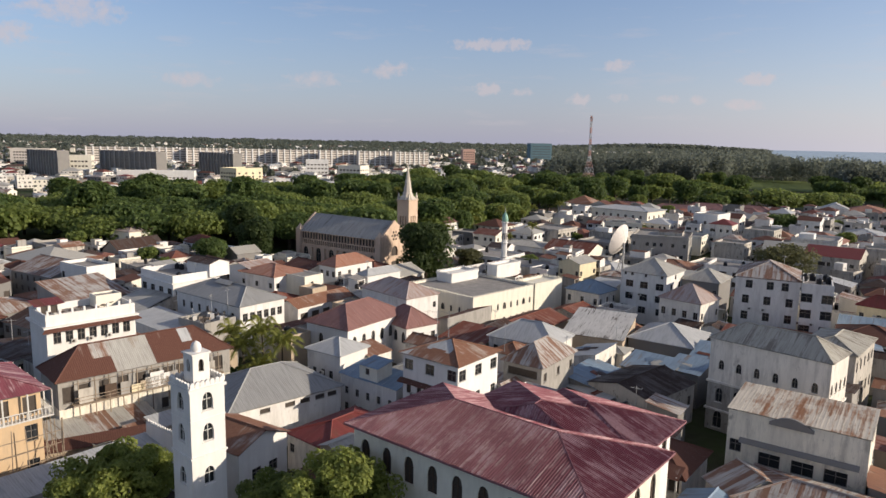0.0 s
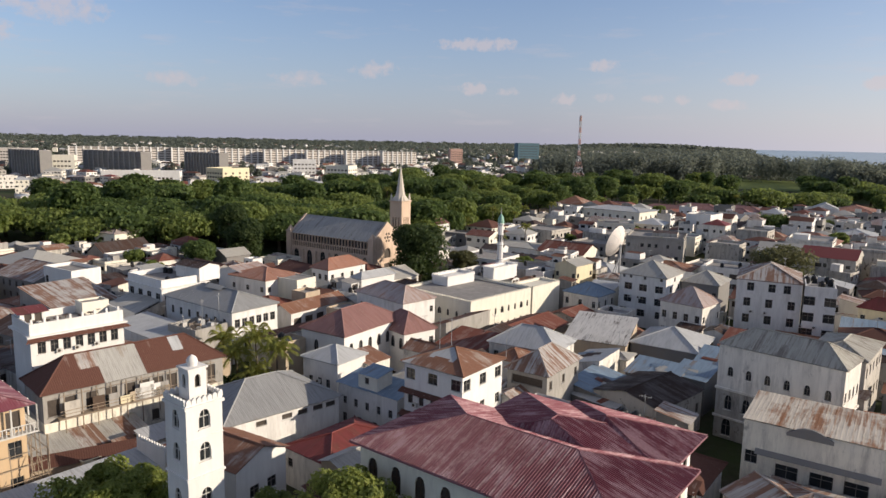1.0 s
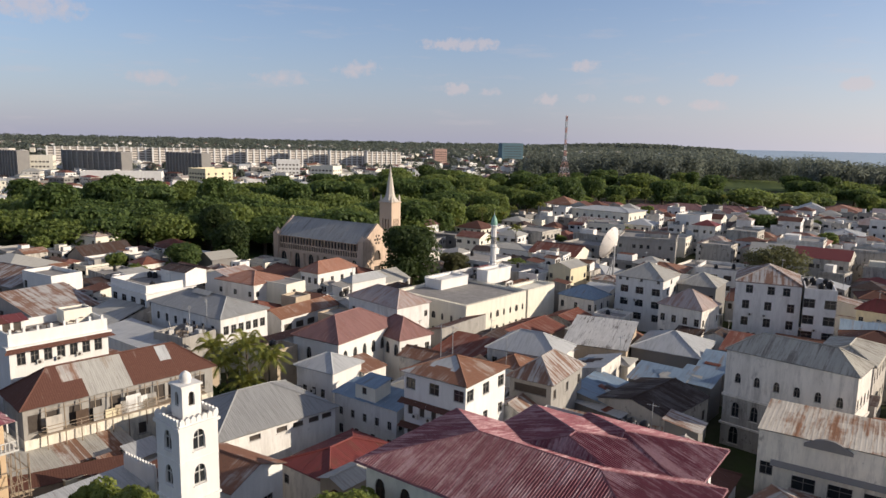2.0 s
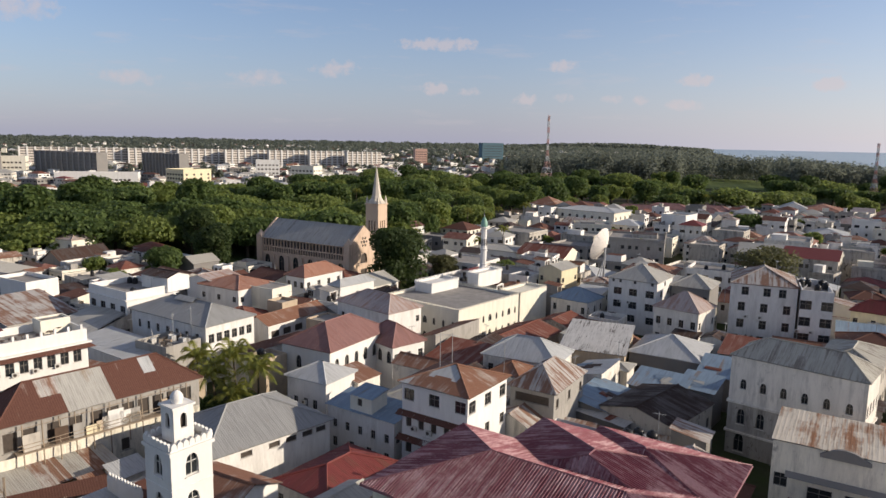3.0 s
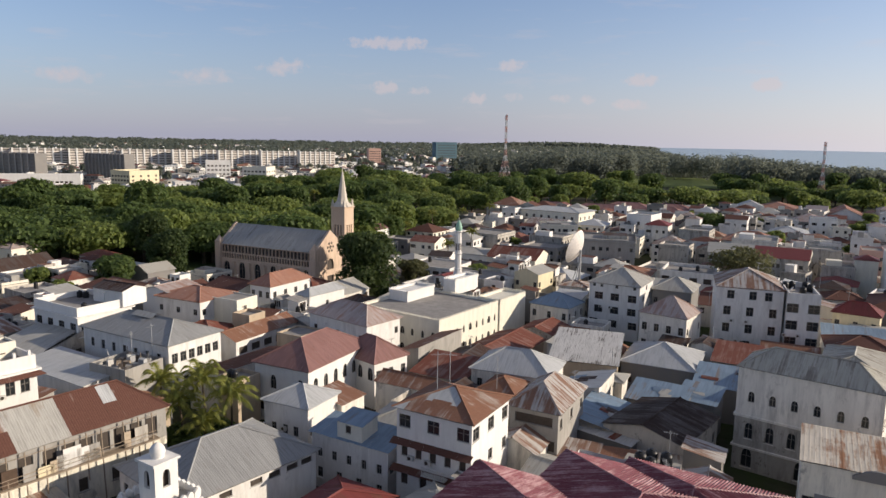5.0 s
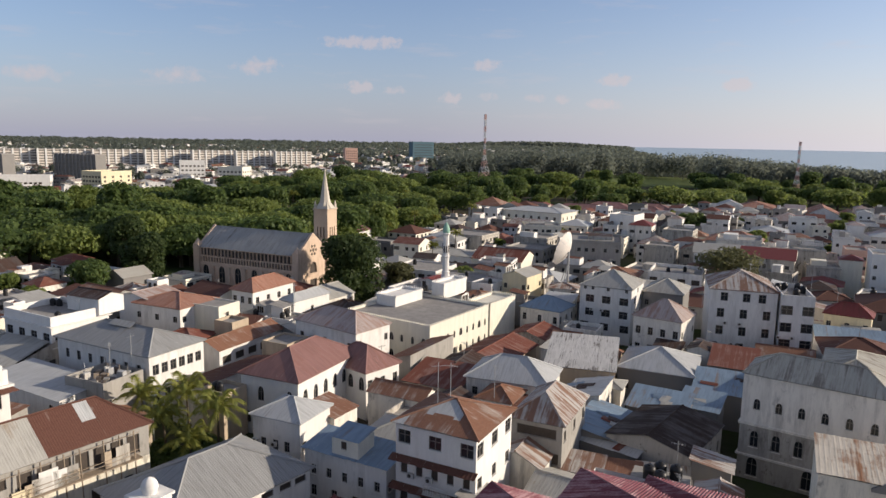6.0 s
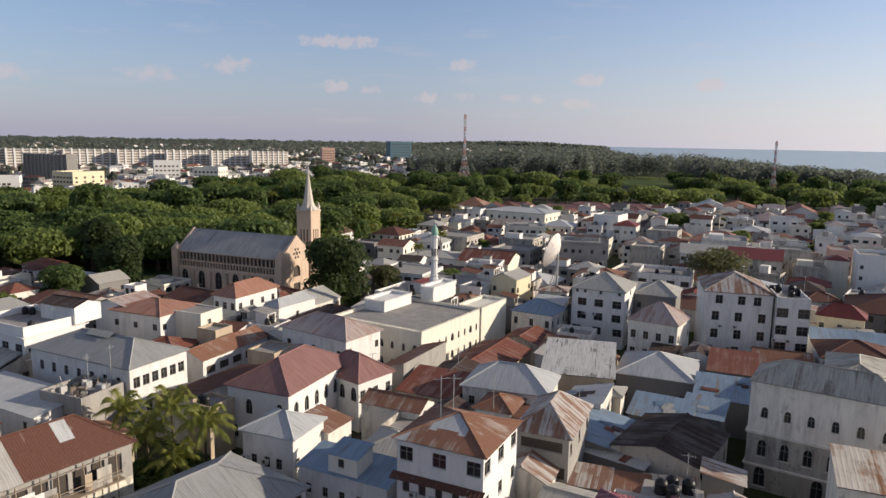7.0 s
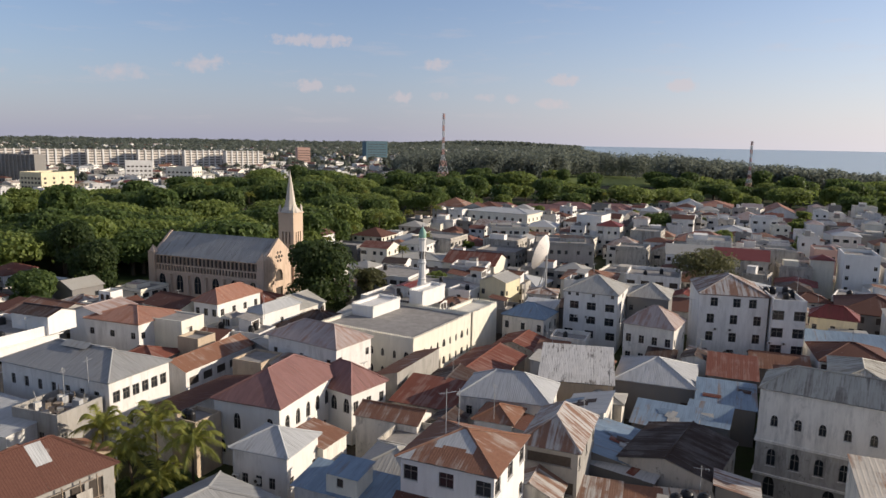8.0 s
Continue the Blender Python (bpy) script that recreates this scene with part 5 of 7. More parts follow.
    for A, B, C, E in (((-W / 2 + 0.75, -e, H), (W / 2 - 0.75, -e, H), (-W / 2 + 0.75, 0, zt), (W / 2 - 0.75, 0, zt)), ((W / 2 - 0.75, e, H), (-W / 2 + 0.75, e, H), (W / 2 - 0.75, 0, zt), (-W / 2 + 0.75, 0, zt))):
        slope("roof", A, B, C, E, CHURCHTIN, top, 1.2, 2, 0.05, 4.0, None, r)
    caps(r, [((-W / 2 + 0.7, 0, zt), (W / 2 - 0.7, 0, zt))])
    rf = hang("roof", r.mesh("roof", CHURCHTIN), top)
    rf["kind"] = "stuff"
    # rose window in the gable: round openings drawn as dark discs
    for k in range(7):
        c = Soup()
        rr, px, pz = (0.55, 0, 0) if k == 0 else (0.42, 1.35 * math.cos(k * math.pi / 3), 1.35 * math.sin(k * math.pi / 3))
        c.lathe([(rr, -0.03), (rr, 0.04)], 14)
        hang("rose_light", c.mesh("rose_light", DARKFILL), top, Matrix.Translation((W / 2 + 0.02, px, 14.6 + pz)) @ pose(0, 0, 0, 0, 90, 0))
    FOOT.append((x, y, W + 3, D + 4, rot))


CHURCHSTONE = plaster("rosy_coral_stone", (0.66, 0.50, 0.38), 0.6, (0.18, 0.135, 0.11))
CHURCHTIN = tin("dull_grey_church_tin", (0.36, 0.355, 0.34), (0.20, 0.18, 0.16), 0.1)
FRAME_STONE = painted("stone_tracery", (0.36, 0.29, 0.22), 0.3, 0.9)
church(-32.3, 245.8, -35)


def church_tower(x, y, rot):
    top = thing("church_tower", x, y, 0, rot, "tall coral stone church tower with pointed pale spire", "church tower")
    a, h, s = 2.55, 25.9, Soup()
    for p0, al in (((-a, -a), (1, 0)), ((a, -a), (0, 1)), ((a, a), (-1, 0)), ((-a, a), (0, -1))):
        holes = [(a + k * 1.15, z, 0.5, 3.6) for k in (-1, 0, 1) for z in (17.0, 12.2)]
        wall_side(s, p0, al, 2 * a, h, holes, 0, 0.45)
        i = Vector((-al[1], al[0], 0)) * 0.45
        q = Vector((p0[0], p0[1], 0)) + i
        r = q + Vector((al[0], al[1], 0)) * 2 * a
        # dark sheet behind the slits, shade of the bell room by colour
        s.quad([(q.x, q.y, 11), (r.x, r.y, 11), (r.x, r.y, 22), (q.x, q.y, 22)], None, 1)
    hang("shaft", s.mesh("shaft", CORAL, DARKFILL, weld=True), top)
    b = Soup()
    b.box(-a - 0.25, -a - 0.25, h, a + 0.25, a + 0.25, h + 0.4)
    hang("cornice", b.mesh("cornice", CORAL), top)
    sp = Soup()
    sp.lathe([(3.4, h + 0.4), (1.9, h + 2.0), (1.55, h + 3.0), (0.12, h + 12.2), (0.02, h + 13.0)], 8)
    hang("spire", sp.mesh("spire", SPIRE), top)
    for sx in (-1, 1):
        for sy in (-1, 1):
            t = Soup()
            t.lathe([(0.5, h + 0.4), (0.42, h + 1.5), (0.03, h + 2.9)], 4)
            hang("pinnacle", t.mesh("pinnacle", SPIRE), top, Matrix.Translation((sx * 2.2, sy * 2.2, 0)))
    FOOT.append((x, y, 6, 6, rot))


CORAL = plaster("warm_coral_stone", (0.62, 0.47, 0.35), 0.3, (0.25, 0.18, 0.13))
SPIRE = plaster("pale_spire_stone", (0.60, 0.54, 0.46), 0.4)
church_tower(-12.8, 244.6, -35)

# ---- the mosque with its minaret ----


def parapet_run(parent, pts, z, mat, step=0.55):
    """A low wall with toothed battlements round a flat roof."""
    s = Soup()
    for (x0, y0), (x1, y1) in zip(pts, pts[1:] + pts[:1]):
        a, b = Vector((x0, y0, 0)), Vector((x1, y1, 0))
        w = (b - a).normalized()
        n = Vector((-w.y, w.x, 0)) * 0.22
        c = [a, b, b + n, a + n]
        k = len(s.v)
        s.v += [(p.x, p.y, z) for p in c] + [(p.x, p.y, z + 0.5) for p in c]
        s.u += [(0, 0)] * 8
        s.f += [tuple(k + q for q in f) for f in ((4, 5, 6, 7), (0, 1, 5, 4), (1, 2, 6, 5), (2, 3, 7, 6), (3, 0, 4, 7))]
        s.s += [0] * 5
        length = (b - a).length
        m = max(1, int(length / step))
        for j in range(m):
            p = a + w * ((j + 0.25) * length / m)
            q = a + w * ((j + 0.75) * length / m)
            top = (p + q) / 2 + n / 2
            k = len(s.v)
            s.v += [(v.x, v.y, z + 0.5) for v in (p, q, q + n, p + n)] + [(v.x, v.y, z + 0.85) for v in (p.lerp(top, 0.35), q.lerp(top, 0.35), (q + n).lerp(top, 0.35), (p + n).lerp(top, 0.35))]
            s.u += [(0, 0)] * 8
            s.f += [tuple(k + r for r in f) for f in ((4, 5, 6, 7), (0, 1, 5, 4), (1, 2, 6, 5), (2, 3, 7, 6), (3, 0, 4, 7))]
            s.s += [0] * 5
    ob = hang("battlement", s.mesh("battlement", mat), parent)
    ob["kind"] = "stuff"


def mosque(x, y, rot):
    top = thing("mosque", x, y, 0, rot, "cream mosque with flat cement roof and toothed battlements", "mosque")
    W, D, H = 23.0, 24.1, 9.25
    s = Soup()
    for p0, al, length, n, turn in (((-W / 2, -D / 2), (1, 0), W, 8, 0), ((W / 2, -D / 2), (0, 1), D, 9, 90), ((W / 2, D / 2), (-1, 0), W, 0, 180), ((-W / 2, D / 2), (0, -1), D, 0, -90)):
        holes = []
        for j, u in enumerate(spaced(n, length, 1.6) if n else ()):
            ww, hh = (1.25, 1.7) if j % 3 == 1 else (0.75, 1.6)
            for z in (5.3, 1.6):
                holes.append((u, z, ww, hh))
                arch_fill(s, p0, al, u, z, ww, hh)
                fm, pm, sm = window_meshes(ww, hh, "arch", FRAME_G, CREAM)
                win = hang("window", fm, top, pose(p0[0] + al[0] * u, p0[1] + al[1] * u, z, 0, 0, turn) @ Matrix.Translation((0, 0.12, 0)))
                hang("pane", pm, win)
        wall_side(s, p0, al, length, H + 0.15, holes, 0, 0.3)
    hang("wall", s.mesh("wall", CREAM, weld=True), top)
    r = Soup()
    r.box(-W / 2 + 0.1, -D / 2 + 0.1, H - 0.3, W / 2 - 0.1, D / 2 - 0.1, H + 0.1)
    hang("roof", r.mesh("roof", CEMENT), top)
    parapet_run(top, [(-W / 2, -D / 2), (W / 2, -D / 2), (W / 2, D / 2), (-W / 2, D / 2)], H + 0.12, CREAM)
    for cx, cy, w, d, h in ((-8.4, 3.8, 5.6, 10.7, 2.0), (-3.3, 17.6, 3.6, 10.4, 3.3)):
        b = Soup()
        b.box(cx - w / 2, cy - d / 2, H + 0.1, cx + w / 2, cy + d / 2, H + 0.1 + h)
        hang("roof_room", b.mesh("roof_room", BRIGHT), top)
        parapet_run(top, [(cx - w / 2 - 0.15, cy - d / 2 - 0.15), (cx + w / 2 + 0.15, cy - d / 2 - 0.15), (cx + w / 2 + 0.15, cy + d / 2 + 0.15), (cx - w / 2 - 0.15, cy + d / 2 + 0.15)], H + 0.1 + h, BRIGHT)
    b = Soup()
    b.box(W / 2 - 6, D / 2 + 0.1, 0, W / 2 + 0.4, D / 2 + 12.5, H + 0.3)
    hang("porch", b.mesh("porch", CREAM), top)
    parapet_run(top, [(W / 2 - 6, D / 2 + 0.1), (W / 2 + 0.4, D / 2 + 0.1), (W / 2 + 0.4, D / 2 + 12.5), (W / 2 - 6, D / 2 + 12.5)], H + 0.3, CREAM)
    FOOT.append((x, y, W + 3, D + 3, rot))
    FOOT.append((x + 18.5, y + 8.0, 8, 14, rot))


mosque(7.6, 178.8, -44)
mn = thing("minaret", 18.2, 203.2, 0, -44, "slender white minaret with green dome", "minaret")
s = Soup()
s.lathe([(1.25, 0), (1.25, 12.4), (1.12, 12.5), (0.9, 13.2), (0.8, 23.6)], 8)
hang("shaft", s.mesh("shaft", WHITE), mn)
for z in (13.0, 17.2, 23.2):
    s = Soup()
    s.lathe([(0.86, z), (1.1, z + 0.3), (1.1, z + 0.5), (0.86, z + 0.62)], 8)
    hang("balcony_ring", s.mesh("balcony_ring", WHITE), mn)
GREENDOME = painted("green_dome_paint", (0.27, 0.46, 0.36), 0.25, 0.5)
s = Soup()
s.lathe([(0.84, 23.8), (0.94, 24.3), (0.9, 24.9), (0.7, 25.6), (0.36, 26.25), (0.07, 26.6)], 16)
hang("dome", s.mesh("dome", GREENDOME, smooth=True), mn)
s = Soup()
s.lathe([(0.06, 26.5), (0.16, 26.9), (0.05, 27.2), (0.04, 28.2), (0.01, 28.6)], 8)
hang("finial", s.mesh("finial", STEEL), mn)
for k in range(8):
    s = Soup()
    s.box(-0.16, -0.04, 18.5, 0.16, 0.04, 20.4)
    an = radians(45 * k)
    hang("slit_window", s.mesh("slit_window", DARKFILL), mn, pose(0.80 * math.cos(an), 0.80 * math.sin(an), 0, 0, 0, 45 * k + 90))
FOOT.append((18.2, 203.2, 3, 3, 0))


# ---- radio masts, satellite dish ----


MASTGREY = painted("pale_mast_paint", (0.62, 0.62, 0.62), 0.1, 0.5)


def lattice_mast(x, y, h, base, label):
    top = thing("radio_mast", x, y, 0, 20, label, "radio mast")
    n = 14
    for k in range(n):
        s, z0, z1 = Soup(), h * k / n, h * (k + 1) / n
        half = lambda z: 0.7 + (base - 0.7) * max(0.0, 1 - z / (h * 0.55)) ** 1.3  # noqa: E731
        a, b = half(z0), half(z1)
        q0 = [(-a, -a, z0), (a, -a, z0), (a, a, z0), (-a, a, z0)]
        q1 = [(-b, -b, z1), (b, -b, z1), (b, b, z1), (-b, b, z1)]
        for i in range(4):
            j = (i + 1) % 4
            s.bar(q0[i], q1[i], 0.16)
            s.bar(q0[i], q1[j], 0.11)
            s.bar(q0[j], q1[i], 0.11)
            s.bar(q1[i], q1[j], 0.11)
        hang("mast_section", s.mesh("mast_section", REDPAINT if k % 2 and 2 < k else MASTGREY), top)
    return top


lattice_mast(130.5, 630, 71.5, 7.5, "tall red and white lattice radio mast among trees")
lattice_mast(402.5, 577, 52.5, 3.6, "grey lattice telephone mast among trees")
DISH_AIM = Matrix.Translation((0, 0, 16.7)) @ Vector((-0.72, 0.66, 0.30)).to_track_quat("Z", "Y").to_matrix().to_4x4()
dish = thing("satellite_dish", 56.8, 215.2, 0, 0, "large pale mesh satellite dish on a roof frame", "satellite dish")
DISHM = painted("pale_dish_mesh", (0.78, 0.72, 0.66), 0.2, 0.7, 1.5)
s = Soup()
R_, n_, m_ = 5.2, 24, 6
for i in range(m_ + 1):
    for k in range(n_):
        r = R_ * i / m_
        an = 2 * math.pi * k / n_
        s.v.append((r * math.cos(an), r * math.sin(an), 0.075 * r * r))
        s.u.append((r, an))
for i in range(m_):
    for k in range(n_):
        k2 = (k + 1) % n_
        s.f.append((i * n_ + k, i * n_ + k2, (i + 1) * n_ + k2, (i + 1) * n_ + k))
        s.s.append(0)
hang("reflector", s.mesh("reflector", DISHM, smooth=True), dish, DISH_AIM)
for k in range(10):
    s = Soup()
    an = 2 * math.pi * k / 10
    for i in range(m_):
        r0, r1 = R_ * i / m_, R_ * (i + 1) / m_
        s.bar((r0 * math.cos(an), r0 * math.sin(an), 0.075 * r0 * r0 + 0.05), (r1 * math.cos(an), r1 * math.sin(an), 0.075 * r1 * r1 + 0.05), 0.06)
    hang("rib", s.mesh("rib", STEEL), dish, DISH_AIM)
s = Soup()
for k in range(3):
    an = 2 * math.pi * k / 3
    s.bar((R_ * math.cos(an), R_ * math.sin(an), 1.6), (0, 0, 4.2), 0.07)
hang("feed_support", s.mesh("feed_support", STEEL), dish, DISH_AIM)
s = Soup()
s.bar((0, 0, 0), (0, 0, 16.4), 0.35, 8)
s.bar((-1.5, -1.2, 7.5), (0, 0, 13.5), 0.15)
s.bar((-1.5, 1.2, 7.5), (0, 0, 13.5), 0.15)
hang("pedestal", s.mesh("pedestal", STEEL), dish)

# ---- trees ----


def leaf_cloud(s, centre, radii, n, size, rng, shell=0.55):
    """Many small leaf clumps in the outer part of a lobe, each a bent pair of faces, turned at random with a bias to face outwards."""
    for _ in range(n):
        d = Vector((rng.gauss(0, 1), rng.gauss(0, 1), rng.gauss(0.25, 1))).normalized()
        r = shell + (1 - shell) * rng.random() ** 0.6
        p = Vector((centre[0] + d.x * radii[0] * r, centre[1] + d.y * radii[1] * r, centre[2] + d.z * radii[2] * r))
        nrm = (d + Vector((rng.gauss(0, .5), rng.gauss(0, .5), rng.gauss(0.3, .5)))).normalized()
        u = nrm.orthogonal().normalized()
        u = (Matrix.Rotation(rng.random() * 6.283, 3, nrm) @ u)
        v = nrm.cross(u)
        a, b = size * rng.uniform(0.6, 1.25), size * rng.uniform(0.45, 0.9)
        k = len(s.v)
        s.v += [tuple(p - u * a), tuple(p - v * b + nrm * 0.12 * size), tuple(p + u * a), tuple(p + v * b + nrm * 0.12 * size)]
        s.u += [(0, 0)] * 4
        s.f.append((k, k + 1, k + 2, k + 3))
        s.s.append(0)


def tree(name, seed, height, spread, flat, lobes, per, size, leaf, label, trunk=0.35, place=None, category="tree", group="", lobe=0.36, low=0.4, wild=0.22):
    """A tapered trunk with limbs, and a crown of leaf clumps gathered in uneven lobes."""
    rng = random.Random(seed)
    top = thing(name, 0, 0, 0, 0, label, category, group)
    t, fork = Soup(), height * 0.38
    t.bar((0, 0, -0.3), (0.2, 0.1, fork), trunk * 1.35, 8, 0, trunk)
    crown = Soup()
    zb = height * low
    for k in range(lobes):
        q = rng.uniform(1 - wild, 1 + wild)
        rad = spread * lobe * q
        an, rr = 6.283 * (k * 0.618 % 1), spread * (1.02 - lobe) * math.sqrt((k + 0.5) / lobes)
        dome = math.sqrt(max(0.02, 1 - (rr / spread) ** 2))
        top_z = zb + (height - zb - rad * 0.45) * dome ** (0.6 / max(flat, 0.4))
        if k % 3 == 1:
            top_z = zb + (top_z - zb) * rng.uniform(0.25, 0.7)
        c = (rr * math.cos(an), rr * math.sin(an), max(rad * 0.3, top_z + rng.uniform(-0.25, 0.25) * wild * height))
        leaf_cloud(crown, c, (rad, rad, max(rad * flat, rad * 0.5)), per, size, rng)
        if k % 3 == 0:
            t.bar((0.2, 0.1, fork * rng.uniform(0.75, 1)), (c[0] * 0.85, c[1] * 0.85, c[2]), trunk * 0.55, 5, 0, trunk * 0.15)
    hang("trunk", t.mesh("trunk", BARK), top)
    cr = hang("crown", crown.mesh("crown", leaf), top)
    cr["kind"] = "stuff"
    if place is not None:
        top.matrix_basis = place
    return top


def plant(src, x, y, scale=1.0, turn=0.0, tall=1.0):
    return copy_thing(src, Matrix.Translation((x, y, 0)) @ Matrix.Rotation(turn, 4, "Z") @ Matrix.Diagonal((scale, scale, scale * tall, 1)))


R6 = random.Random(11)
# two leafy trees at the foot of the tower, below the eye
tree("mango_tree", 1, 11.0, 7.2, 0.75, 80, 350, 0.22, LEAFM, "leafy green mango tree beside the white tower", 0.4, pose(-36.0, 73.0, 0), lobe=0.18, wild=0.6)
tree("mango_tree", 2, 14.6, 6.4, 0.85, 80, 350, 0.22, LEAFM, "dense green mango tree below the maroon roof", 0.4, pose(-9.9, 63.2, 0, 0, 0, 40), lobe=0.19, wild=0.6)
tree("mango_tree", 3, 9.0, 4.4, 0.8, 28, 420, 0.22, LEAF, "shaded green tree in the courtyard by the red roof", 0.3, pose(-18.7, 71.6, 0, 0, 0, 80), lobe=0.28, wild=0.5)
# the big dark tree in front of the church and the ones beside it
tree("fig_tree", 4, 18.8, 9.6, 1.0, 46, 330, 0.5, LEAFX, "large dark round fig tree in front of the church", 0.6, pose(-5.8, 222.0, 0), low=0.16, wild=0.3)
tree("fig_tree", 5, 16.5, 7.0, 1.1, 34, 280, 0.5, LEAFX, "large dark round tree by the church", 0.6, pose(-67, 246, 0), low=0.2, wild=0.3)
tree("fig_tree", 6, 20, 6.4, 1.3, 32, 280, 0.5, LEAFX, "tall dark tree by the church", 0.6, pose(-75, 259, 0), low=0.2, wild=0.3)
tree("fig_tree", 7, 12, 6.5, 0.9, 26, 260, 0.5, LEAFD, "round green tree behind the roofs", 0.5, pose(-79, 232, 0), low=0.2)
tree("thorn_tree", 8, 16.5, 11.0, 0.6, 22, 150, 0.45, LEAFO, "sparse olive-brown tree behind the white house", 0.5, pose(107, 213, 0))
tree("thorn_tree", 9, 11, 5.5, 0.6, 14, 150, 0.45, LEAFO, "sparse olive tree by the mosque", 0.4, pose(9, 232, 0))
tree("fig_tree", 10, 14, 8.0, 0.8, 24, 220, 0.55, LEAFD, "dark leafy tree among far roofs", 0.5, pose(166, 338, 0))
# park trees, copied from four grown ones
kinds = [
    tree("rain_tree", 21, 15, 14, 0.55, 46, 84, 0.85, LEAF, "broad umbrella-crowned rain tree in the park", 0.6, pose(-110, 330, 0), group="park trees"),
    tree("rain_tree", 22, 15, 12, 0.62, 42, 84, 0.85, LEAFD, "broad dark rain tree in the park", 0.6, pose(-60, 335, 0), group="park trees"),
    tree("park_tree", 23, 14, 8.5, 0.95, 32, 84, 0.85, LEAF, "round green park tree", 0.5, pose(-140, 320, 0), group="park trees"),
    tree("park_tree", 24, 17, 8.0, 1.2, 32, 84, 0.85, LEAFD, "tall dark park tree", 0.5, pose(-90, 345, 0), group="park trees"),
]


def edge(a, pts):
    return float(np.interp(a, [p[0] for p in pts], [p[1] for p in pts]))


TOWN_FAR = [(-60, 310), (-35, 305), (-22, 292), (-13, 268), (-9, 262), (-3, 268), (2, 300), (6, 345), (12, 430), (18, 470), (26, 500), (36, 520), (60, 540)]
PARK_FAR = [(-60, 400), (-35, 420), (-24, 450), (-15, 490), (-12, 520), (-9, 640), (-6, 680), (2, 700), (10, 760), (18, 820), (26, 840), (36, 800), (60, 760)]
GREEN = []
tries = 0
while len(GREEN) < 275 and tries < 9000:
    tries += 1
    a = R6.uniform(-46, 50)
    r0, r1 = edge(a, TOWN_FAR) + 14, edge(a, PARK_FAR)
    r = math.sqrt(R6.uniform(r0 ** 2, r1 ** 2))
    x, y = r * math.sin(radians(a)), r * math.cos(radians(a))
    gap = 12.5 if r < 420 else 15.5 if r < 560 else 20
    if abs(x - 425) < 85 and abs(y - 880) < 120 or 22.0 < a < 28.5 and r > 610:
        continue
    if -235 < x < -150 and 560 < y < 690 or -210 < x < -120 and 300 < y < 350 and R6.random() < 0.75:
        continue
    if any((x - q[0]) ** 2 + (y - q[1]) ** 2 < gap * gap for q in GREEN):
        continue
    GREEN.append((x, y))
    src = kinds[R6.choices((0, 1, 2, 3), (4, 4, 3, 3))[0]]
    plant(src, x, y, R6.uniform(0.85, 1.4), R6.uniform(0, 6.28), R6.uniform(0.8, 1.05))


for x, y, sc, kd in [(-62, 292, 1.0, 1), (-44, 300, 1.1, 0), (-24, 303, 1.05, 0), (-88, 296, 1.0, 1), (-103, 284, 0.8, 2), (-70, 312, 1.1, 0), (-6, 300, 0.9, 2), (-96, 312, 1.0, 3), (-34, 322, 1.1, 0), (8, 318, 0.8, 3), (-120, 300, 0.9, 2)]:
    plant(kinds[kd], x, y, sc, R6.uniform(0, 6.28))
for x, y, hh in [(-35, 122, 4.0), (-31, 124, 4.6), (-38, 125, 3.8), (-29, 118, 3.6), (-41, 122, 3.4)]:
    tree("shrub", int(x * 7 + y), hh, 3.4, 0.8, 14, 120, 0.3, LEAFD, "dark shrub under the courtyard palms", 0.12, pose(x, y, 0), "shrub", "courtyard shrubs", low=0.15)

# ---- palms ----


def palm(seed, height, label, place=None, fronds=22, length=4.0, name="coconut_palm", group=""):
    rng = random.Random(seed)
    top = thing(name, 0, 0, 0, 0, label, "palm", group)
    t, lean = Soup(), Vector((rng.uniform(-1, 1), rng.uniform(-1, 1), 0))
    pts = [Vector((0, 0, -0.2)) + Vector((0, 0, height)) * f + lean * f * f * height * 0.1 for f in (0, 0.25, 0.5, 0.75, 1)]
    for i in range(4):
        t.bar(pts[i], pts[i + 1], 0.24 - 0.03 * i, 7, 0, 0.21 - 0.03 * i)
    hang("trunk", t.mesh("trunk", BARK), top)
    head = pts[-1]
    for k in range(fronds):
        s = Soup()
        an, lift = 6.283 * (k * 0.382 % 1), 1.45 - 1.75 * k / fronds + rng.uniform(-0.2, 0.2)
        side = Vector((-math.sin(an), math.cos(an), 0))
        prev, n = None, 12
        for i in range(n + 1):
            f = i / n
            out = length * f * (1.0 - 0.30 * max(0, lift)) * (1 - 0.12 * f)
            z = lift * length * 0.75 * f - length * (0.30 + 0.42 * max(0, lift)) * f * f * f
            p = head + Vector((math.cos(an) * out, math.sin(an) * out, z))
            if prev is not None:
                s.bar(prev, p, 0.045 * (1.2 - f), 3)
                ll = length * 0.22 * math.sin(math.pi * min(1, 0.2 + f * 0.78)) ** 0.6
                along = (p - prev).normalized()
                for q in (-1, 1):
                    for sub in (0.0, 0.5):
                        b0 = prev.lerp(p, sub)
                        tip = b0 + side * q * ll * 0.75 + along * ll * 0.6 + Vector((0, 0, -ll * rng.uniform(0.2, 0.6)))
                        w = along * 0.13
                        k0 = len(s.v)
                        s.v += [tuple(b0 - w), tuple(b0 + w), tuple(tip)]
                        s.u += [(0, 0)] * 3
                        s.f.append((k0, k0 + 1, k0 + 2))
                        s.s.append(0)
            prev = p
        hang("frond", s.mesh("frond", LEAFP), top)
    if place is not None:
        top.matrix_basis = place
    return top


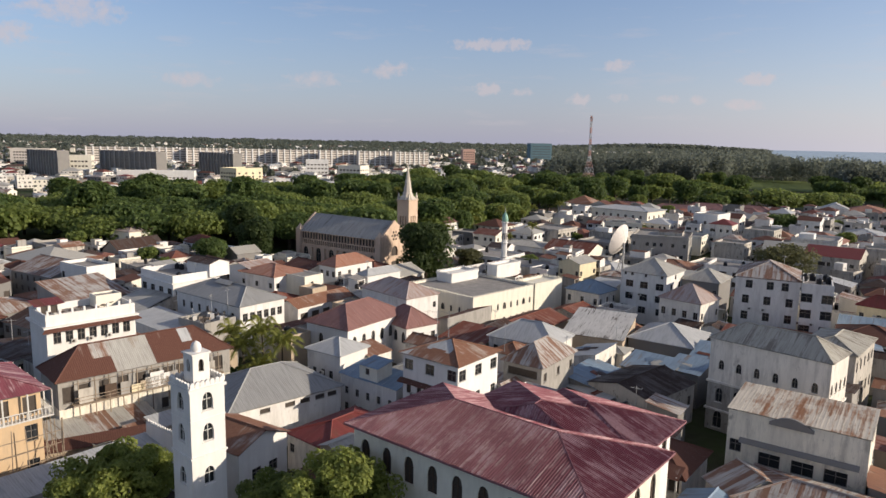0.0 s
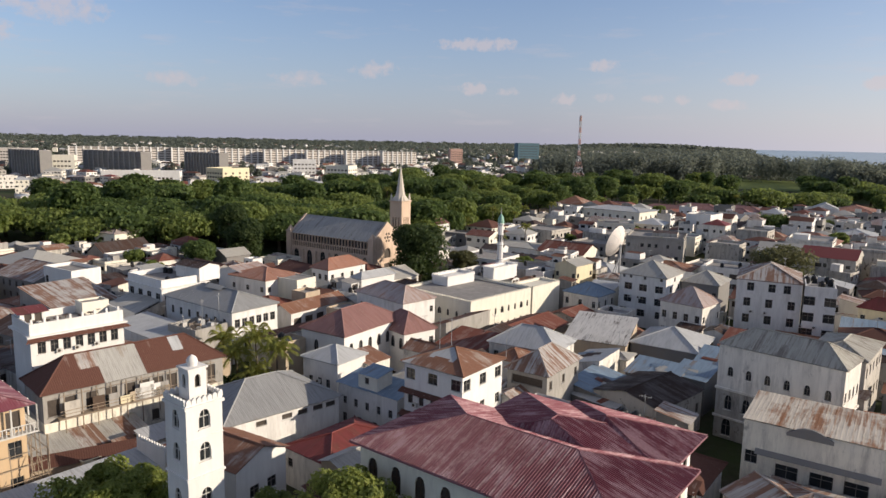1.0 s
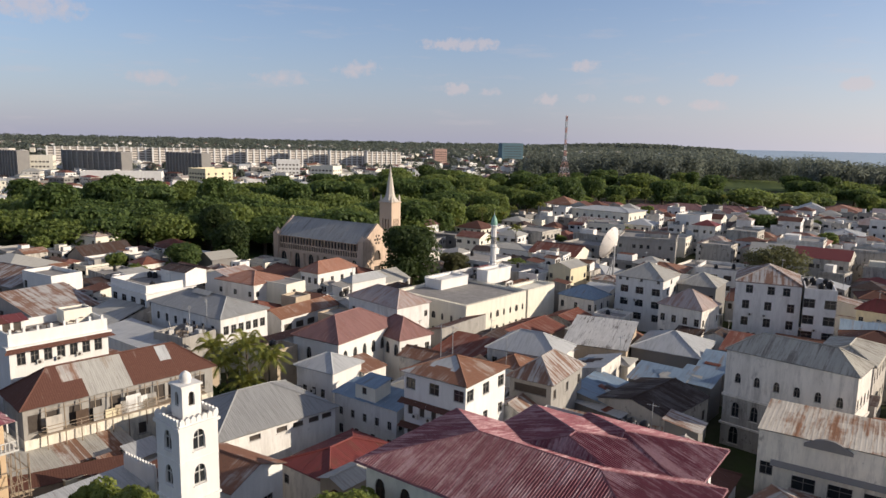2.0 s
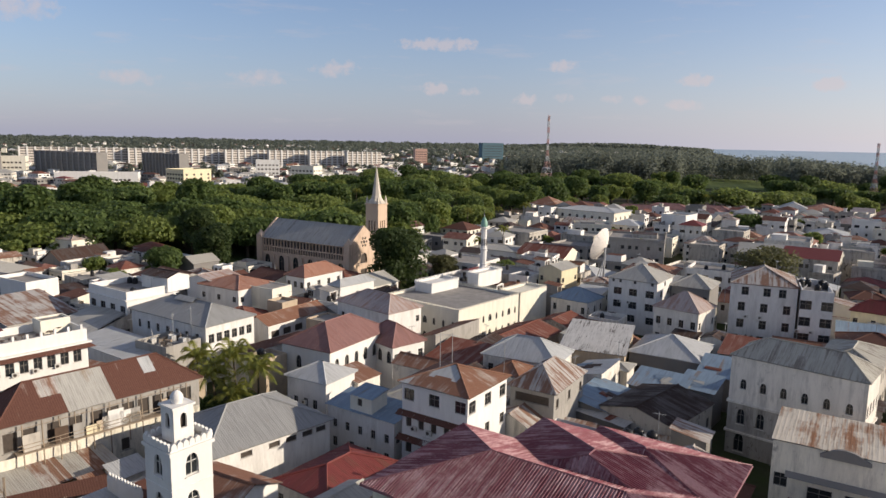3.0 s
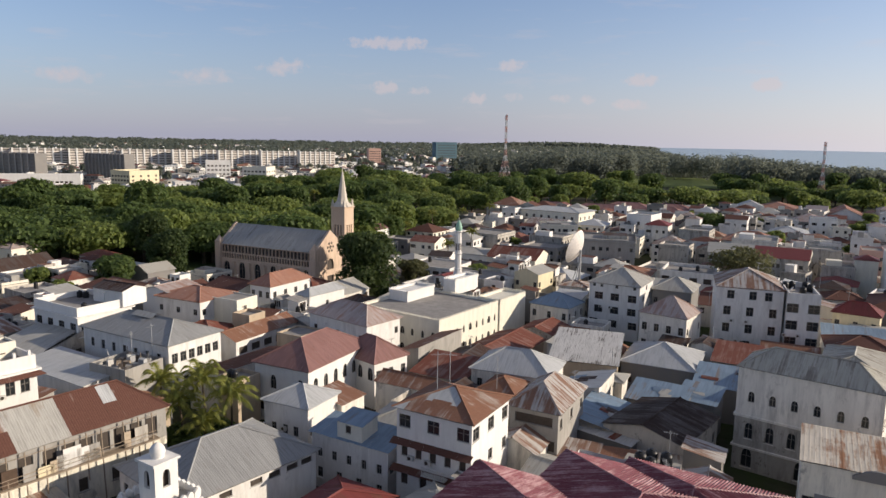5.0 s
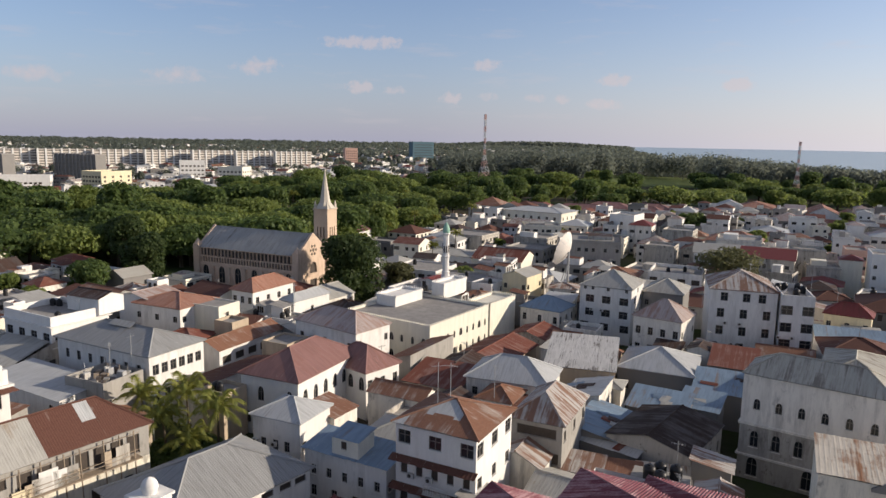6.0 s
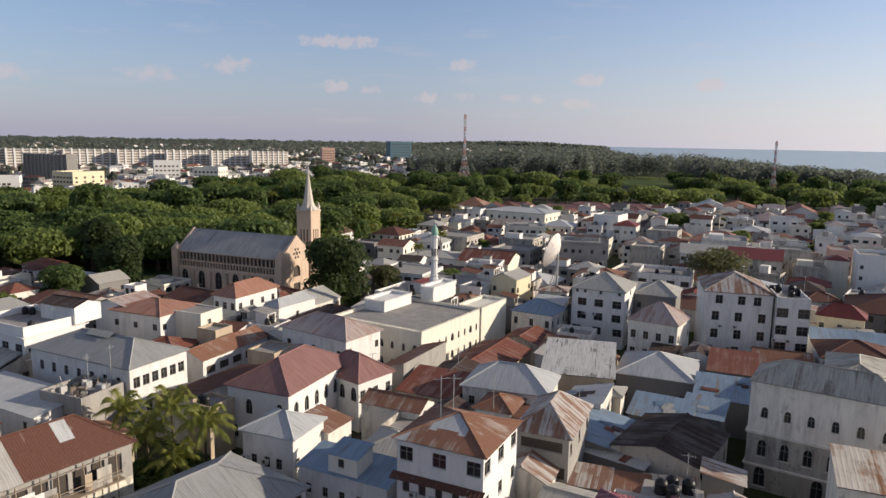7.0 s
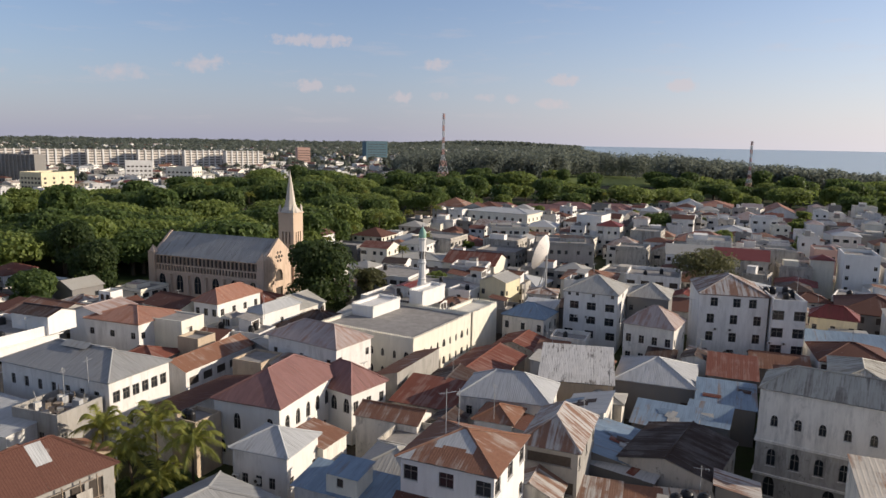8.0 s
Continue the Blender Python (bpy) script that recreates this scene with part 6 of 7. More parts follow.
for i, (x, y, h, ln) in enumerate([(-42.0, 134.0, 8.4, 4.8), (-34.0, 128.5, 10.8, 5.4), (-29.2, 123.0, 10.6, 5.0), (-36.4, 124.5, 8.6, 5.2), (-32.5, 120.5, 6.8, 4.6)]):
    palm(40 + i, h, "green coconut palm in the courtyard among roofs", pose(x, y, 0), 19, ln * 1.12, group="courtyard palms")
pk = palm(60, 14, "tall coconut palm at the edge of the park", pose(-2, 330, 0), 16, 4.2, group="park palms")
for x, y, sc in [(14, 322, 0.9), (28, 335, 1.0), (40, 352, 0.85), (47, 366, 0.9), (24, 262, 0.8), (2, 300, 0.75), (36, 282, 0.95), (85, 262, 0.75), (88, 268, 0.7), (-186, 372, 0.9), (-196, 380, 0.8), (62, 372, 1.05), (70, 392, 0.9), (205, 470, 0.9), (212, 474, 1), (220, 470, 0.85), (228, 478, 0.95), (236, 472, 0.9), (190, 468, 0.9), (182, 474, 1.0), (244, 480, 0.9), (-30, 440, 1.1), (15, 420, 1.0), (250, 470, 0.8), (-57, 520, 1.2), (40, 470, 1.1)]:
    plant(pk, x, y, sc * R6.uniform(0.9, 1.1), R6.uniform(0, 6.28))

small = tree("street_tree", 91, 8.0, 3.6, 0.9, 18, 70, 0.5, LEAF, "small green tree between the houses", 0.25, pose(150, 262, 0), group="street trees")
for x, y, sc in [(128, 300, 1.1), (176, 300, 1.2), (205, 360, 1.3), (228, 372, 1.3), (70, 300, 1.0), (96, 330, 1.1), (240, 330, 1.2), (190, 270, 1.0), (120, 240, 0.9), (210, 290, 1.1), (-100, 232, 1.0), (-140, 262, 1.2), (-155, 285, 1.2), (-90, 222, 0.9), (30, 236, 0.9), (58, 300, 1.1), (150, 380, 1.3), (186, 392, 1.3), (260, 350, 1.2), (282, 372, 1.2), (80, 236, 0.8), (112, 402, 1.2), (136, 418, 1.2)]:
    plant(small, x, y, sc * R6.uniform(0.85, 1.15), R6.uniform(0, 6.28))
    FOOT.append((x, y, 4, 4, 0))

# ---- far woods, one mass of clumps ----
# woods, hills and headland share the leaf colour with haze mixed in
far = Soup()
RW = random.Random(5)
for _ in range(2100):
    a = RW.uniform(-40, 52)
    if a > 9 and RW.random() < 0.75:
        r = RW.uniform(830, min(1250, coast(a) - 20)) if coast(a) > 860 else RW.uniform(700, coast(a) - 10)
        h = (47 - 11 * r / 1226) * RW.uniform(0.55, 1.0) * edge(a, [(8, 0.75), (14, 0.95), (30, 1.0), (36, 0.75), (42, 0.5), (52, 0.4)])
    else:
        r = RW.uniform(800, 2600)
        h = RW.uniform(8, 15)
        if a > 16 and r > coast(a) - 60:
            continue
    x, y = r * math.sin(radians(a)), r * math.cos(radians(a))
    if abs(x - 425) < 85 and abs(y - 880) < 120 or 22.0 < a < 29.0 and r < 1020:
        continue
    w = min(9, h * RW.uniform(0.3, 0.5))
    leaf_cloud(far, (x, y, h * 0.56 + swell(r)), (w, w, h * 0.46), 80, 1.8 if r < 1300 else 2.4, RW, 0.2)
for _ in range(620):
    a, f_ = RW.uniform(9, 44), RW.uniform(0.84, 1.07)
    r = RW.uniform(850, 1150 if a < 29 else 1010) if a < 30 else RW.uniform(780, 900)
    h = (47 - 11 * r / 1226) * f_ * edge(a, [(9, 0.8), (14, 1.0), (29, 1.0), (34, 0.8), (44, 0.55)])
    x, y = r * math.sin(radians(a)), r * math.cos(radians(a))
    if r > coast(a) - 12 or 22.0 < a < 29.0 and r < 1020:
        continue
    leaf_cloud(far, (x, y, h * 0.52), (h * 0.30, h * 0.30, h * 0.5), 120, 1.8, RW, 0.2)
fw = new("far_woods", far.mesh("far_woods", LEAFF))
tagged(fw, "dark band of distant trees towards the coast, haze in its colour", "woods", kind="stuff")
rim = Soup()
for _ in range(4600):
    a, r = RW.uniform(-42, 33), RW.uniform(1900, 4700)
    if a > 17 and r > coast(a) - 100:
        continue
    x, y = r * math.sin(radians(a)), r * math.cos(radians(a))
    h = RW.uniform(7, 17)
    leaf_cloud(rim, (x, y, swell(r) + h * 0.45), (h * 1.3, h * 1.3, h * 0.55), 18, 5.0, RW, 0.3)
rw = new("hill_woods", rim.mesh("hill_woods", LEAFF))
tagged(rw, "wooded low hills on the horizon, haze put into their colour", "woods", kind="stuff")
cape = Soup()
for _ in range(720):
    a = RW.uniform(10, 24.6)
    r = 4300 + RW.uniform(-120, 120)
    h = 26 * math.sin(math.pi * min(1, max(0.02, (25.2 - a) / 16))) + 4
    x, y = r * math.sin(radians(a)), r * math.cos(radians(a))
    leaf_cloud(cape, (x, y, swell(r) + h * 0.4), (40, 40, h * 0.7), 6, 10, RW, 0.3)
tagged(new("headland", cape.mesh("headland", LEAFF)), "low wooded headland across the bay, haze put into its colour", "headland", kind="stuff")

# ---- roof clutter and fittings ----


def water_tank(x, y, z, r=0.7, h=1.5):
    top = thing("water_tank", x, y, z, 0, "black plastic water tank standing on a roof", "water tank", "roof tanks")
    s = Soup()
    prof = [(r * 0.97, 0), (r, 0.06)]
    for k in range(4):
        prof += [(r, 0.1 + h * 0.2 * k), (r * 1.04, 0.16 + h * 0.2 * k), (r, 0.24 + h * 0.2 * k)]
    prof += [(r * 0.85, h * 0.93), (r * 0.4, h)]
    s.lathe(prof, 14)
    hang("body", s.mesh("body", BLACKTANK, smooth=True), top)
    s = Soup()
    s.lathe([(r * 0.38, h), (r * 0.38, h + 0.1), (r * 0.3, h + 0.14)], 12)
    hang("lid", s.mesh("lid", BLACKTANK), top)
    return top


def antenna(x, y, z, h=4.0, label="thin television aerial on a roof"):
    top = thing("antenna", x, y, z, random.uniform(0, 180), label, "antenna", "roof aerials")
    s = Soup()
    s.bar((0, 0, 0), (0, 0, h), 0.05, 5)
    hang("pole", s.mesh("pole", STEEL), top)
    s = Soup()
    s.bar((-0.9, 0, h * 0.92), (0.9, 0, h * 0.92), 0.025)
    for k in range(6):
        s.bar((-0.8 + 0.32 * k, -0.45 + 0.04 * k, h * 0.92), (-0.8 + 0.32 * k, 0.45 - 0.04 * k, h * 0.92), 0.02)
    hang("aerial", s.mesh("aerial", STEEL), top)


def tv_dish(x, y, z, turn):
    top = thing("small_dish", x, y, z, turn, "small grey satellite dish on a roof", "satellite dish", "small dishes")
    s = Soup()
    s.bar((0, 0, 0), (0, 0, 1.0), 0.05, 6)
    hang("post", s.mesh("post", STEEL), top)
    s = Soup()
    n = 14
    for i in range(5):
        for k in range(n):
            rr = 0.75 * i / 4
            s.v.append((rr * math.cos(6.2832 * k / n), rr * math.sin(6.2832 * k / n), 0.3 * rr * rr))
            s.u.append((0, 0))
    for i in range(4):
        for k in range(n):
            s.f.append((i * n + k, i * n + (k + 1) % n, (i + 1) * n + (k + 1) % n, (i + 1) * n + k))
            s.s.append(0)
    hang("bowl", s.mesh("bowl", DISHM, smooth=True), top, pose(0, 0, 1.1, 0, 55, 0))


def aircon(x, y, z, turn):
    top = thing("air_conditioner", x, y, z, turn, "white air conditioner box fixed to the wall", "air conditioner", "wall air conditioners")
    s = Soup()
    s.box(-0.45, -0.42, 0, 0.45, -0.08, 0.62)
    hang("case", s.mesh("case", FRAME_W), top)
    s = Soup()
    s.lathe([(0.24, 0), (0.24, 0.03)], 14)
    hang("fan_grille", s.mesh("fan_grille", DARKFILL), top, pose(-0.1, -0.42, 0.31, 90, 0, 0))
    s = Soup()
    s.box(-0.4, -0.4, -0.06, -0.34, 0, -0.01)
    hang("bracket", s.mesh("bracket", IRON), top)


def on_house(x, y, rot, u, v):
    c, q = math.cos(radians(rot)), math.sin(radians(rot))
    return x + u * c - v * q, y + u * q + v * c


# tanks behind the maroon roof, on the white block, on terraces
for u, v in ((0, 0), (1.7, 0.5), (3.2, -0.6), (0.6, -1.6)):
    water_tank(24.6 + u, 99.0 + v, 7.4, 0.75, 1.7)
tank_base = new("tank_stand", None)
tank_base.matrix_basis = pose(25.8, 98.6, 0, 0, 0, -36)
tagged(tank_base, "rough concrete tank stand behind the maroon roof", "tank stand")
s = Soup()
s.box(-3.4, -2.4, 0, 3.4, 2.4, 7.4)
hang("platform", s.mesh("platform", CONCRETE), tank_base)
FOOT.append((25.8, 98.6, 7, 5, -36))
for u, v in ((-2.5, 3), (-1, 4.2), (1.8, 4.5), (2.4, 1.5), (0.4, -2.0)):
    water_tank(*on_house(87.3, 158.3, -27, u, v), 15.8, 0.7, 1.6)
tv_dish(*on_house(87.3, 158.3, -27, -2.0, -3.5), 15.8, 150)
for u, v in ((-6, 3), (-4.4, 3.4), (5.2, -3)):
    water_tank(*on_house(-66.6, 171.9, -39, u, v), 12.5, 0.6, 1.4)
for u, v in ((1.5, 2.0), (-2.0, -2.4), (2.0, -3.0)):
    water_tank(*on_house(142.0, 239.5, -36, u, v), 10.6, 0.8, 1.8)
for x, y, z, h in ((-0.6, 105.4, 15.5, 5.5), (1.2, 106.6, 15.5, 5.0), (22.0, 117.5, 9.3, 4.5), (56.0, 184.0, 15.8, 4.0), (-46.0, 145.0, 8.0, 7.0), (-49.0, 143.6, 8.0, 6.0), (12.0, 126.0, 8.0, 5.5), (30.5, 103.0, 5.5, 4.5), (98.0, 166.0, 13.7, 5.0), (86.0, 172.0, 17.2, 3.0), (143.0, 238.0, 10.6, 9.0), (70.0, 165.0, 11.4, 3.5), (-62.0, 171.0, 12.2, 3.0), (-20.5, 186.0, 9.0, 5.5), (8.0, 190.0, 9.0, 4.0)):
    antenna(x, y, z, h)
RC = random.Random(77)
for hx, hy, hr, zz, side, n in ((-62.8, 118.0, 46, 12.2, -4.35, 3), (1.6, 105.2, -38, 7.6, -5.25, 2), (-18.8, 121.9, -34, 5.4, -3.7, 2), (87.3, 158.3, -27, 7.4, -7.2, 2), (79.5, 165.9, -27, 8.9, -7.9, 2), (56.8, 183.8, -39, 7.6, -6.25, 2)):
    for q in range(n):
        aircon(*on_house(hx, hy, hr, -3.4 + q * 3.1 + RC.uniform(-0.4, 0.4), side), zz, hr)

# balcony of the ochre house
bal = thing("balcony", -60.0, 84.5, 0, 48, "white wooden balcony with turned balusters under the red eave", "balcony")
W2, D2 = 6.0, 6.5
s = Soup()
s.plate([-W2 - 1.1, -W2 - 0.004, W2 + 0.004, W2 + 1.1], [-D2 - 1.1, -D2 - 0.004, D2 + 0.004, D2 + 1.1], {(1, 1)}, -11.3, -11.1)
hang("floor", s.mesh("floor", FRAME_W), bal, Matrix(((1, 0, 0, 0), (0, 0, 1, 0), (0, -1, 0, 0), (0, 0, 0, 1))))
bs = Soup()
bs.lathe([(0.05, 0), (0.09, 0.15), (0.05, 0.35), (0.08, 0.6), (0.05, 0.95)], 6)
bm_b = bs.mesh("baluster", FRAME_W)
ps = Soup()
ps.box(-0.09, -0.09, 0, 0.09, 0.09, 3.3)
pm_b = ps.mesh("post", FRAME_W)
for (ax, ay), (bx, by) in (((-W2 - 1, -D2 - 1), (W2 + 1, -D2 - 1)), ((W2 + 1, -D2 - 1), (W2 + 1, D2 + 1))):
    length = math.hypot(bx - ax, by - ay)
    n = int(length / 0.42)
    for q in range(n + 1):
        f = q / n
        hang("baluster", bm_b, bal, Matrix.Translation((ax + (bx - ax) * f, ay + (by - ay) * f, 11.3)))
    for q in range(6):
        f = q / 5
        hang("post", pm_b, bal, Matrix.Translation((ax + (bx - ax) * f, ay + (by - ay) * f, 11.3)))
    s = Soup()
    s.bar((ax, ay, 12.3), (bx, by, 12.3), 0.08)
    hang("handrail", s.mesh("handrail", FRAME_W), bal)

# pole scaffolding in front of the ochre house
sc = thing("scaffolding", -60.0, 84.5, 0, 48, "rough wooden pole scaffolding against the ochre wall", "scaffolding")
for (ax, ay), (bx, by) in (((-W2 - 1.6, -D2 - 1.7), (W2 + 1.6, -D2 - 1.7)), ((W2 + 1.7, -D2 - 1.6), (W2 + 1.7, D2 + 1.4))):
    n = 8
    for q in range(n + 1):
        f = q / n
        px, py = ax + (bx - ax) * f, ay + (by - ay) * f
        s = Soup()
        s.bar((px + RC.uniform(-0.2, 0.2), py + RC.uniform(-0.2, 0.2), 0), (px + RC.uniform(-0.3, 0.3), py + RC.uniform(-0.3, 0.3), RC.uniform(10.2, 11.4)), 0.065, 5)
        hang("upright_pole", s.mesh("upright_pole", WOODPOLE), sc)
    for z in (1.8, 3.6, 5.4, 7.2, 9.0):
        s = Soup()
        s.bar((ax, ay, z + RC.uniform(-0.15, 0.15)), (bx, by, z + RC.uniform(-0.3, 0.3)), 0.055, 5)
        hang("cross_pole", s.mesh("cross_pole", WOODPOLE), sc)
    for q in range(4):
        f, g = q / 4 + 0.02, q / 4 + 0.2
        s = Soup()
        s.bar((ax + (bx - ax) * f, ay + (by - ay) * f, RC.uniform(1, 3)), (ax + (bx - ax) * g, ay + (by - ay) * g, RC.uniform(6, 9)), 0.05, 5)
        hang("brace_pole", s.mesh("brace_pole", WOODPOLE), sc)

# gallery rail and posts under the long brown eave
gal = thing("gallery", -50.2, 111.3, 0, 44, "ramshackle wooden gallery under the brown rusty eave", "gallery")
s = Soup()
s.box(-12, -5.9, 6.4, 12, -4.57, 6.55)
hang("floor", s.mesh("floor", WOODPOLE), gal)
for q in range(11):
    s = Soup()
    px = -11.8 + q * 23.6 / 10 + RC.uniform(-0.7, 0.7)
    s.bar((px, -5.6, 0 if q % 2 else 4), (px + RC.uniform(-0.1, 0.1), -5.2, 10.2), 0.09, 5)
    hang("post", s.mesh("post", WOODPOLE), gal)
for z in (7.0, 7.5, 9.8):
    s = Soup()
    s.bar((-11.8, -5.5, z), (11.8, -5.5, z + 0.1), 0.05)
    hang("rail", s.mesh("rail", WOODPOLE), gal)
for q in range(15):
    s = Soup()
    px, wq, hq = RC.uniform(-11, 11), RC.uniform(0.8, 2.4), RC.uniform(0.9, 2.6)
    s.box(px - wq / 2, -5.46, 6.56, px + wq / 2, -5.4, 6.56 + hq)
    hang("panel", s.mesh("panel", RC.choice([BRIGHT, STONE, FRAME_B, YELLOW, OLDW, CONCRETE])), gal)

# junk on the concrete terrace and the balcony house roof
# plain boxes, some with a pole, stand for the terrace junk
for q in range(26):
    u, v = RC.uniform(-3.7, 3.7), RC.uniform(-3.4, 3.4)
    x, y = on_house(-49.8, 143.1, -34, u, v)
    s = Soup()
    a, b, c = RC.uniform(0.2, 0.7), RC.uniform(0.2, 0.6), RC.uniform(0.4, 1.9)
    s.box(-a, -b, 0, a, b, c)
    if q % 3 == 0:
        s.bar((0, 0, c), (RC.uniform(-0.5, 0.5), RC.uniform(-0.5, 0.5), c + RC.uniform(0.6, 1.8)), 0.05)
    ob = new("storage_box", s.mesh("storage_box", RC.choice([CONCRETE, FRAME_W, IRON, STEEL, WOODPOLE])))
    ob.matrix_basis = pose(x, y, 8.0, 0, 0, RC.uniform(0, 180))
    tagged(ob, "weathered box of junk on a concrete roof terrace", "box", "terrace boxes")
for q in range(7):
    x, y = on_house(-62.8, 118.0, 46, -5.6 + q * 1.8, RC.uniform(-2.5, 2.5))
    s = Soup()
    s.box(-0.55, -0.55, 0.68, 0.55, 0.55, 0.75)
    top = thing("terrace_table", x, y, 16.2, RC.uniform(0, 90), "small wooden table on the roof terrace", "table", "terrace tables")
    hang("tabletop", s.mesh("tabletop", FRAME_B), top)
    s = Soup()
    s.bar((0, 0, 0), (0, 0, 0.68), 0.06, 6)
    hang("leg", s.mesh("leg", FRAME_B), top)
# roof rooms on the balcony house
house(*on_house(-62.8, 118.0, 46, -5.0, 2.4), 3.8, 2.8, 46, 18.0, roof="shed_front", rise=0.5, rm=REDTIN, wm=BRIGHT, over=0.5, base=16.1, front=[([0.3, 0.7], 16.4, 1.1, 1.5, "wood")], label="white roof room with red awning roof", name="roof_room", category="roof room")
house(*on_house(-62.8, 118.0, 46, 4.8, 2.6), 4.4, 3.2, 46, 18.1, roof="flat", rm=CEMENT, wm=CREAM, base=16.1, parapet=0.3, label="cream roof room with flat roof", name="roof_room", category="roof room")
# raised vent on the broad grey roof
vt = thing("roof_vent", -49.7, 156.6, 12.6, -38, "raised grey tin ventilator on the hipped roof", "roof vent")
s = Soup()
s.box(-2.4, -0.9, 0, 2.4, 0.9, 1.05)
hang("box", s.mesh("box", SHADEGREY), vt)
s = Soup()
for A, B, C, D in (((-2.9, -1.4, 1.0), (2.9, -1.4, 1.0), (-2.9, 0, 1.7), (2.9, 0, 1.7)), ((2.9, 1.4, 1.0), (-2.9, 1.4, 1.0), (2.9, 0, 1.7), (-2.9, 0, 1.7))):
    s.quad([A, B, D, C], [(0, 0), (6, 0), (6, 2), (0, 2)])
hang("cover", s.mesh("cover", GREYTIN, weld=True), vt)
# stained pediment and awning on the cream house
pd = thing("pediment", *on_house(47.8, 86.9, -36, -0.5, -4.77), 11.8, -36, "blackened curved pediment over the cream front", "pediment")
s = Soup()
n = 12
pts = [(-2.6, 0)] + [(-2.6 + 5.2 * q / n, 0.35 + 1.0 * math.sin(math.pi * q / n)) for q in range(n + 1)] + [(2.6, 0)]
for yy, rev in ((-0.2, True), (0.2, False)):
    q = [(px, yy, pz) for px, pz in pts]
    s.quad(q[::-1] if rev else q)
for q in range(len(pts) - 1):
    a, b = pts[q], pts[q + 1]
    s.quad([(a[0], -0.2, a[1]), (b[0], -0.2, b[1]), (b[0], 0.2, b[1]), (a[0], 0.2, a[1])])
hang("gable", s.mesh("gable", SHADEGREY, weld=True), pd)
aw = thing("awning", *on_house(47.8, 86.9, -36, 0.4, -4.7), 9.0, -36, "grey tin awning over the window row", "awning")
s = Soup()
s.quad([(-6.9, -0.75, -0.4), (6.9, -0.75, -0.4), (6.9, 0, 0.1), (-6.9, 0, 0.1)], [(0, 0), (13, 0), (13, 1), (0, 1)])
s.quad([(-6.9, 0, 0.06), (6.9, 0, 0.06), (6.9, -0.75, -0.44), (-6.9, -0.75, -0.44)], [(0, 0), (13, 0), (13, 1), (0, 1)])
hang("canopy", s.mesh("canopy", SHADEGREY), aw)
# veranda of the shaded brown house
vr = thing("veranda", 29.8, 86.8, 0, -38, "shaded veranda with white lattice rail", "veranda")
s = Soup()
s.box(-4.3, -7.0, 3.4, 4.3, -5.02, 3.6)
hang("floor", s.mesh("floor", FRAME_W), vr)
for q in range(6):
    s = Soup()
    s.box(-0.1, -0.1, 0, 0.1, 0.1, 7.2)
    hang("post", s.mesh("post", FRAME_W), vr, Matrix.Translation((-4.2 + q * 8.4 / 5, -6.9, 0)))
s = Soup()
s.plate([-4.3 + 0.25 * q for q in range(35)], [3.6, 3.75, 4.35, 4.5], {(q, 1) for q in range(0, 34, 2)}, -6.95, -6.88)
hang("rail", s.mesh("rail", FRAME_W), vr)
s = Soup()
s.quad([(-4.6, -7.4, 7.0), (4.6, -7.4, 7.0), (4.6, -5.0, 7.9), (-4.6, -5.0, 7.9)], [(0, 0), (9, 0), (9, 2), (0, 2)])
hang("canopy", s.mesh("canopy", BROWN), vr)

# street lamps and cars by the park
for x, y in ((-147, 338), (-165, 356), (-178, 352), (-190, 372), (-120, 352), (-39.5, 130.0)):
    top = thing("street_lamp", x, y, 0, RC.uniform(0, 360), "slim grey street lamp on a tall pole", "street lamp", "street lamps")
    s = Soup()
    s.bar((0, 0, 0), (0, 0, 8.5), 0.1, 6, 0, 0.06)
    hang("pole", s.mesh("pole", STEEL), top)
    s = Soup()
    s.bar((0, 0, 8.4), (1.4, 0, 8.8), 0.05)
    s.box(1.1, -0.15, 8.72, 1.9, 0.15, 8.9)
    hang("lamp_head", s.mesh("lamp_head", STEEL), top)
CARP = [painted("white_car_paint", (0.62, 0.62, 0.60), 0.1, 0.3), painted("silver_car_paint", (0.36, 0.37, 0.38), 0.1, 0.3), painted("dark_car_paint", (0.05, 0.05, 0.06), 0.1, 0.3)]


def car(paint, word):
    top = thing("car", -170, 352, 0, 0, word + " car parked by the park", "car", "parked cars")
    s = Soup()
    n = 2.1
    prof = [(-n, 0.35), (-n, 0.85), (-1.9, 0.95), (-1.2, 1.0), (-0.7, 1.48), (0.9, 1.5), (1.55, 1.02), (2.05, 0.92), (2.1, 0.4)]
    for yy, rev in ((-0.85, False), (0.85, True)):
        q = [(px, yy, pz) for px, pz in prof]
        s.quad(q if not rev else q[::-1])
    for a, b in zip(prof, prof[1:] + prof[:1]):
        s.quad([(a[0], -0.85, a[1]), (a[0], 0.85, a[1]), (b[0], 0.85, b[1]), (b[0], -0.85, b[1])])
    hang("body", s.mesh("body", paint, weld=True), top)
    s = Soup()
    s.quad([(-1.12, -0.8, 1.06), (-1.12, 0.8, 1.06), (-0.74, 0.8, 1.46), (-0.74, -0.8, 1.46)])
    g = hang("windscreen", s.mesh("windscreen", GLASS), top, Matrix.Translation((-0.03, 0, 0.02)))
    for sx in (-1.3, 1.3):
        for sy in (-0.86, 0.86):
            s = Soup()
            s.lathe([(0.32, -0.1), (0.34, 0), (0.32, 0.1)], 12)
            hang("wheel", s.mesh("wheel", BLACKTANK), top, pose(sx, sy, 0.34, 90, 0, 0))
    return top


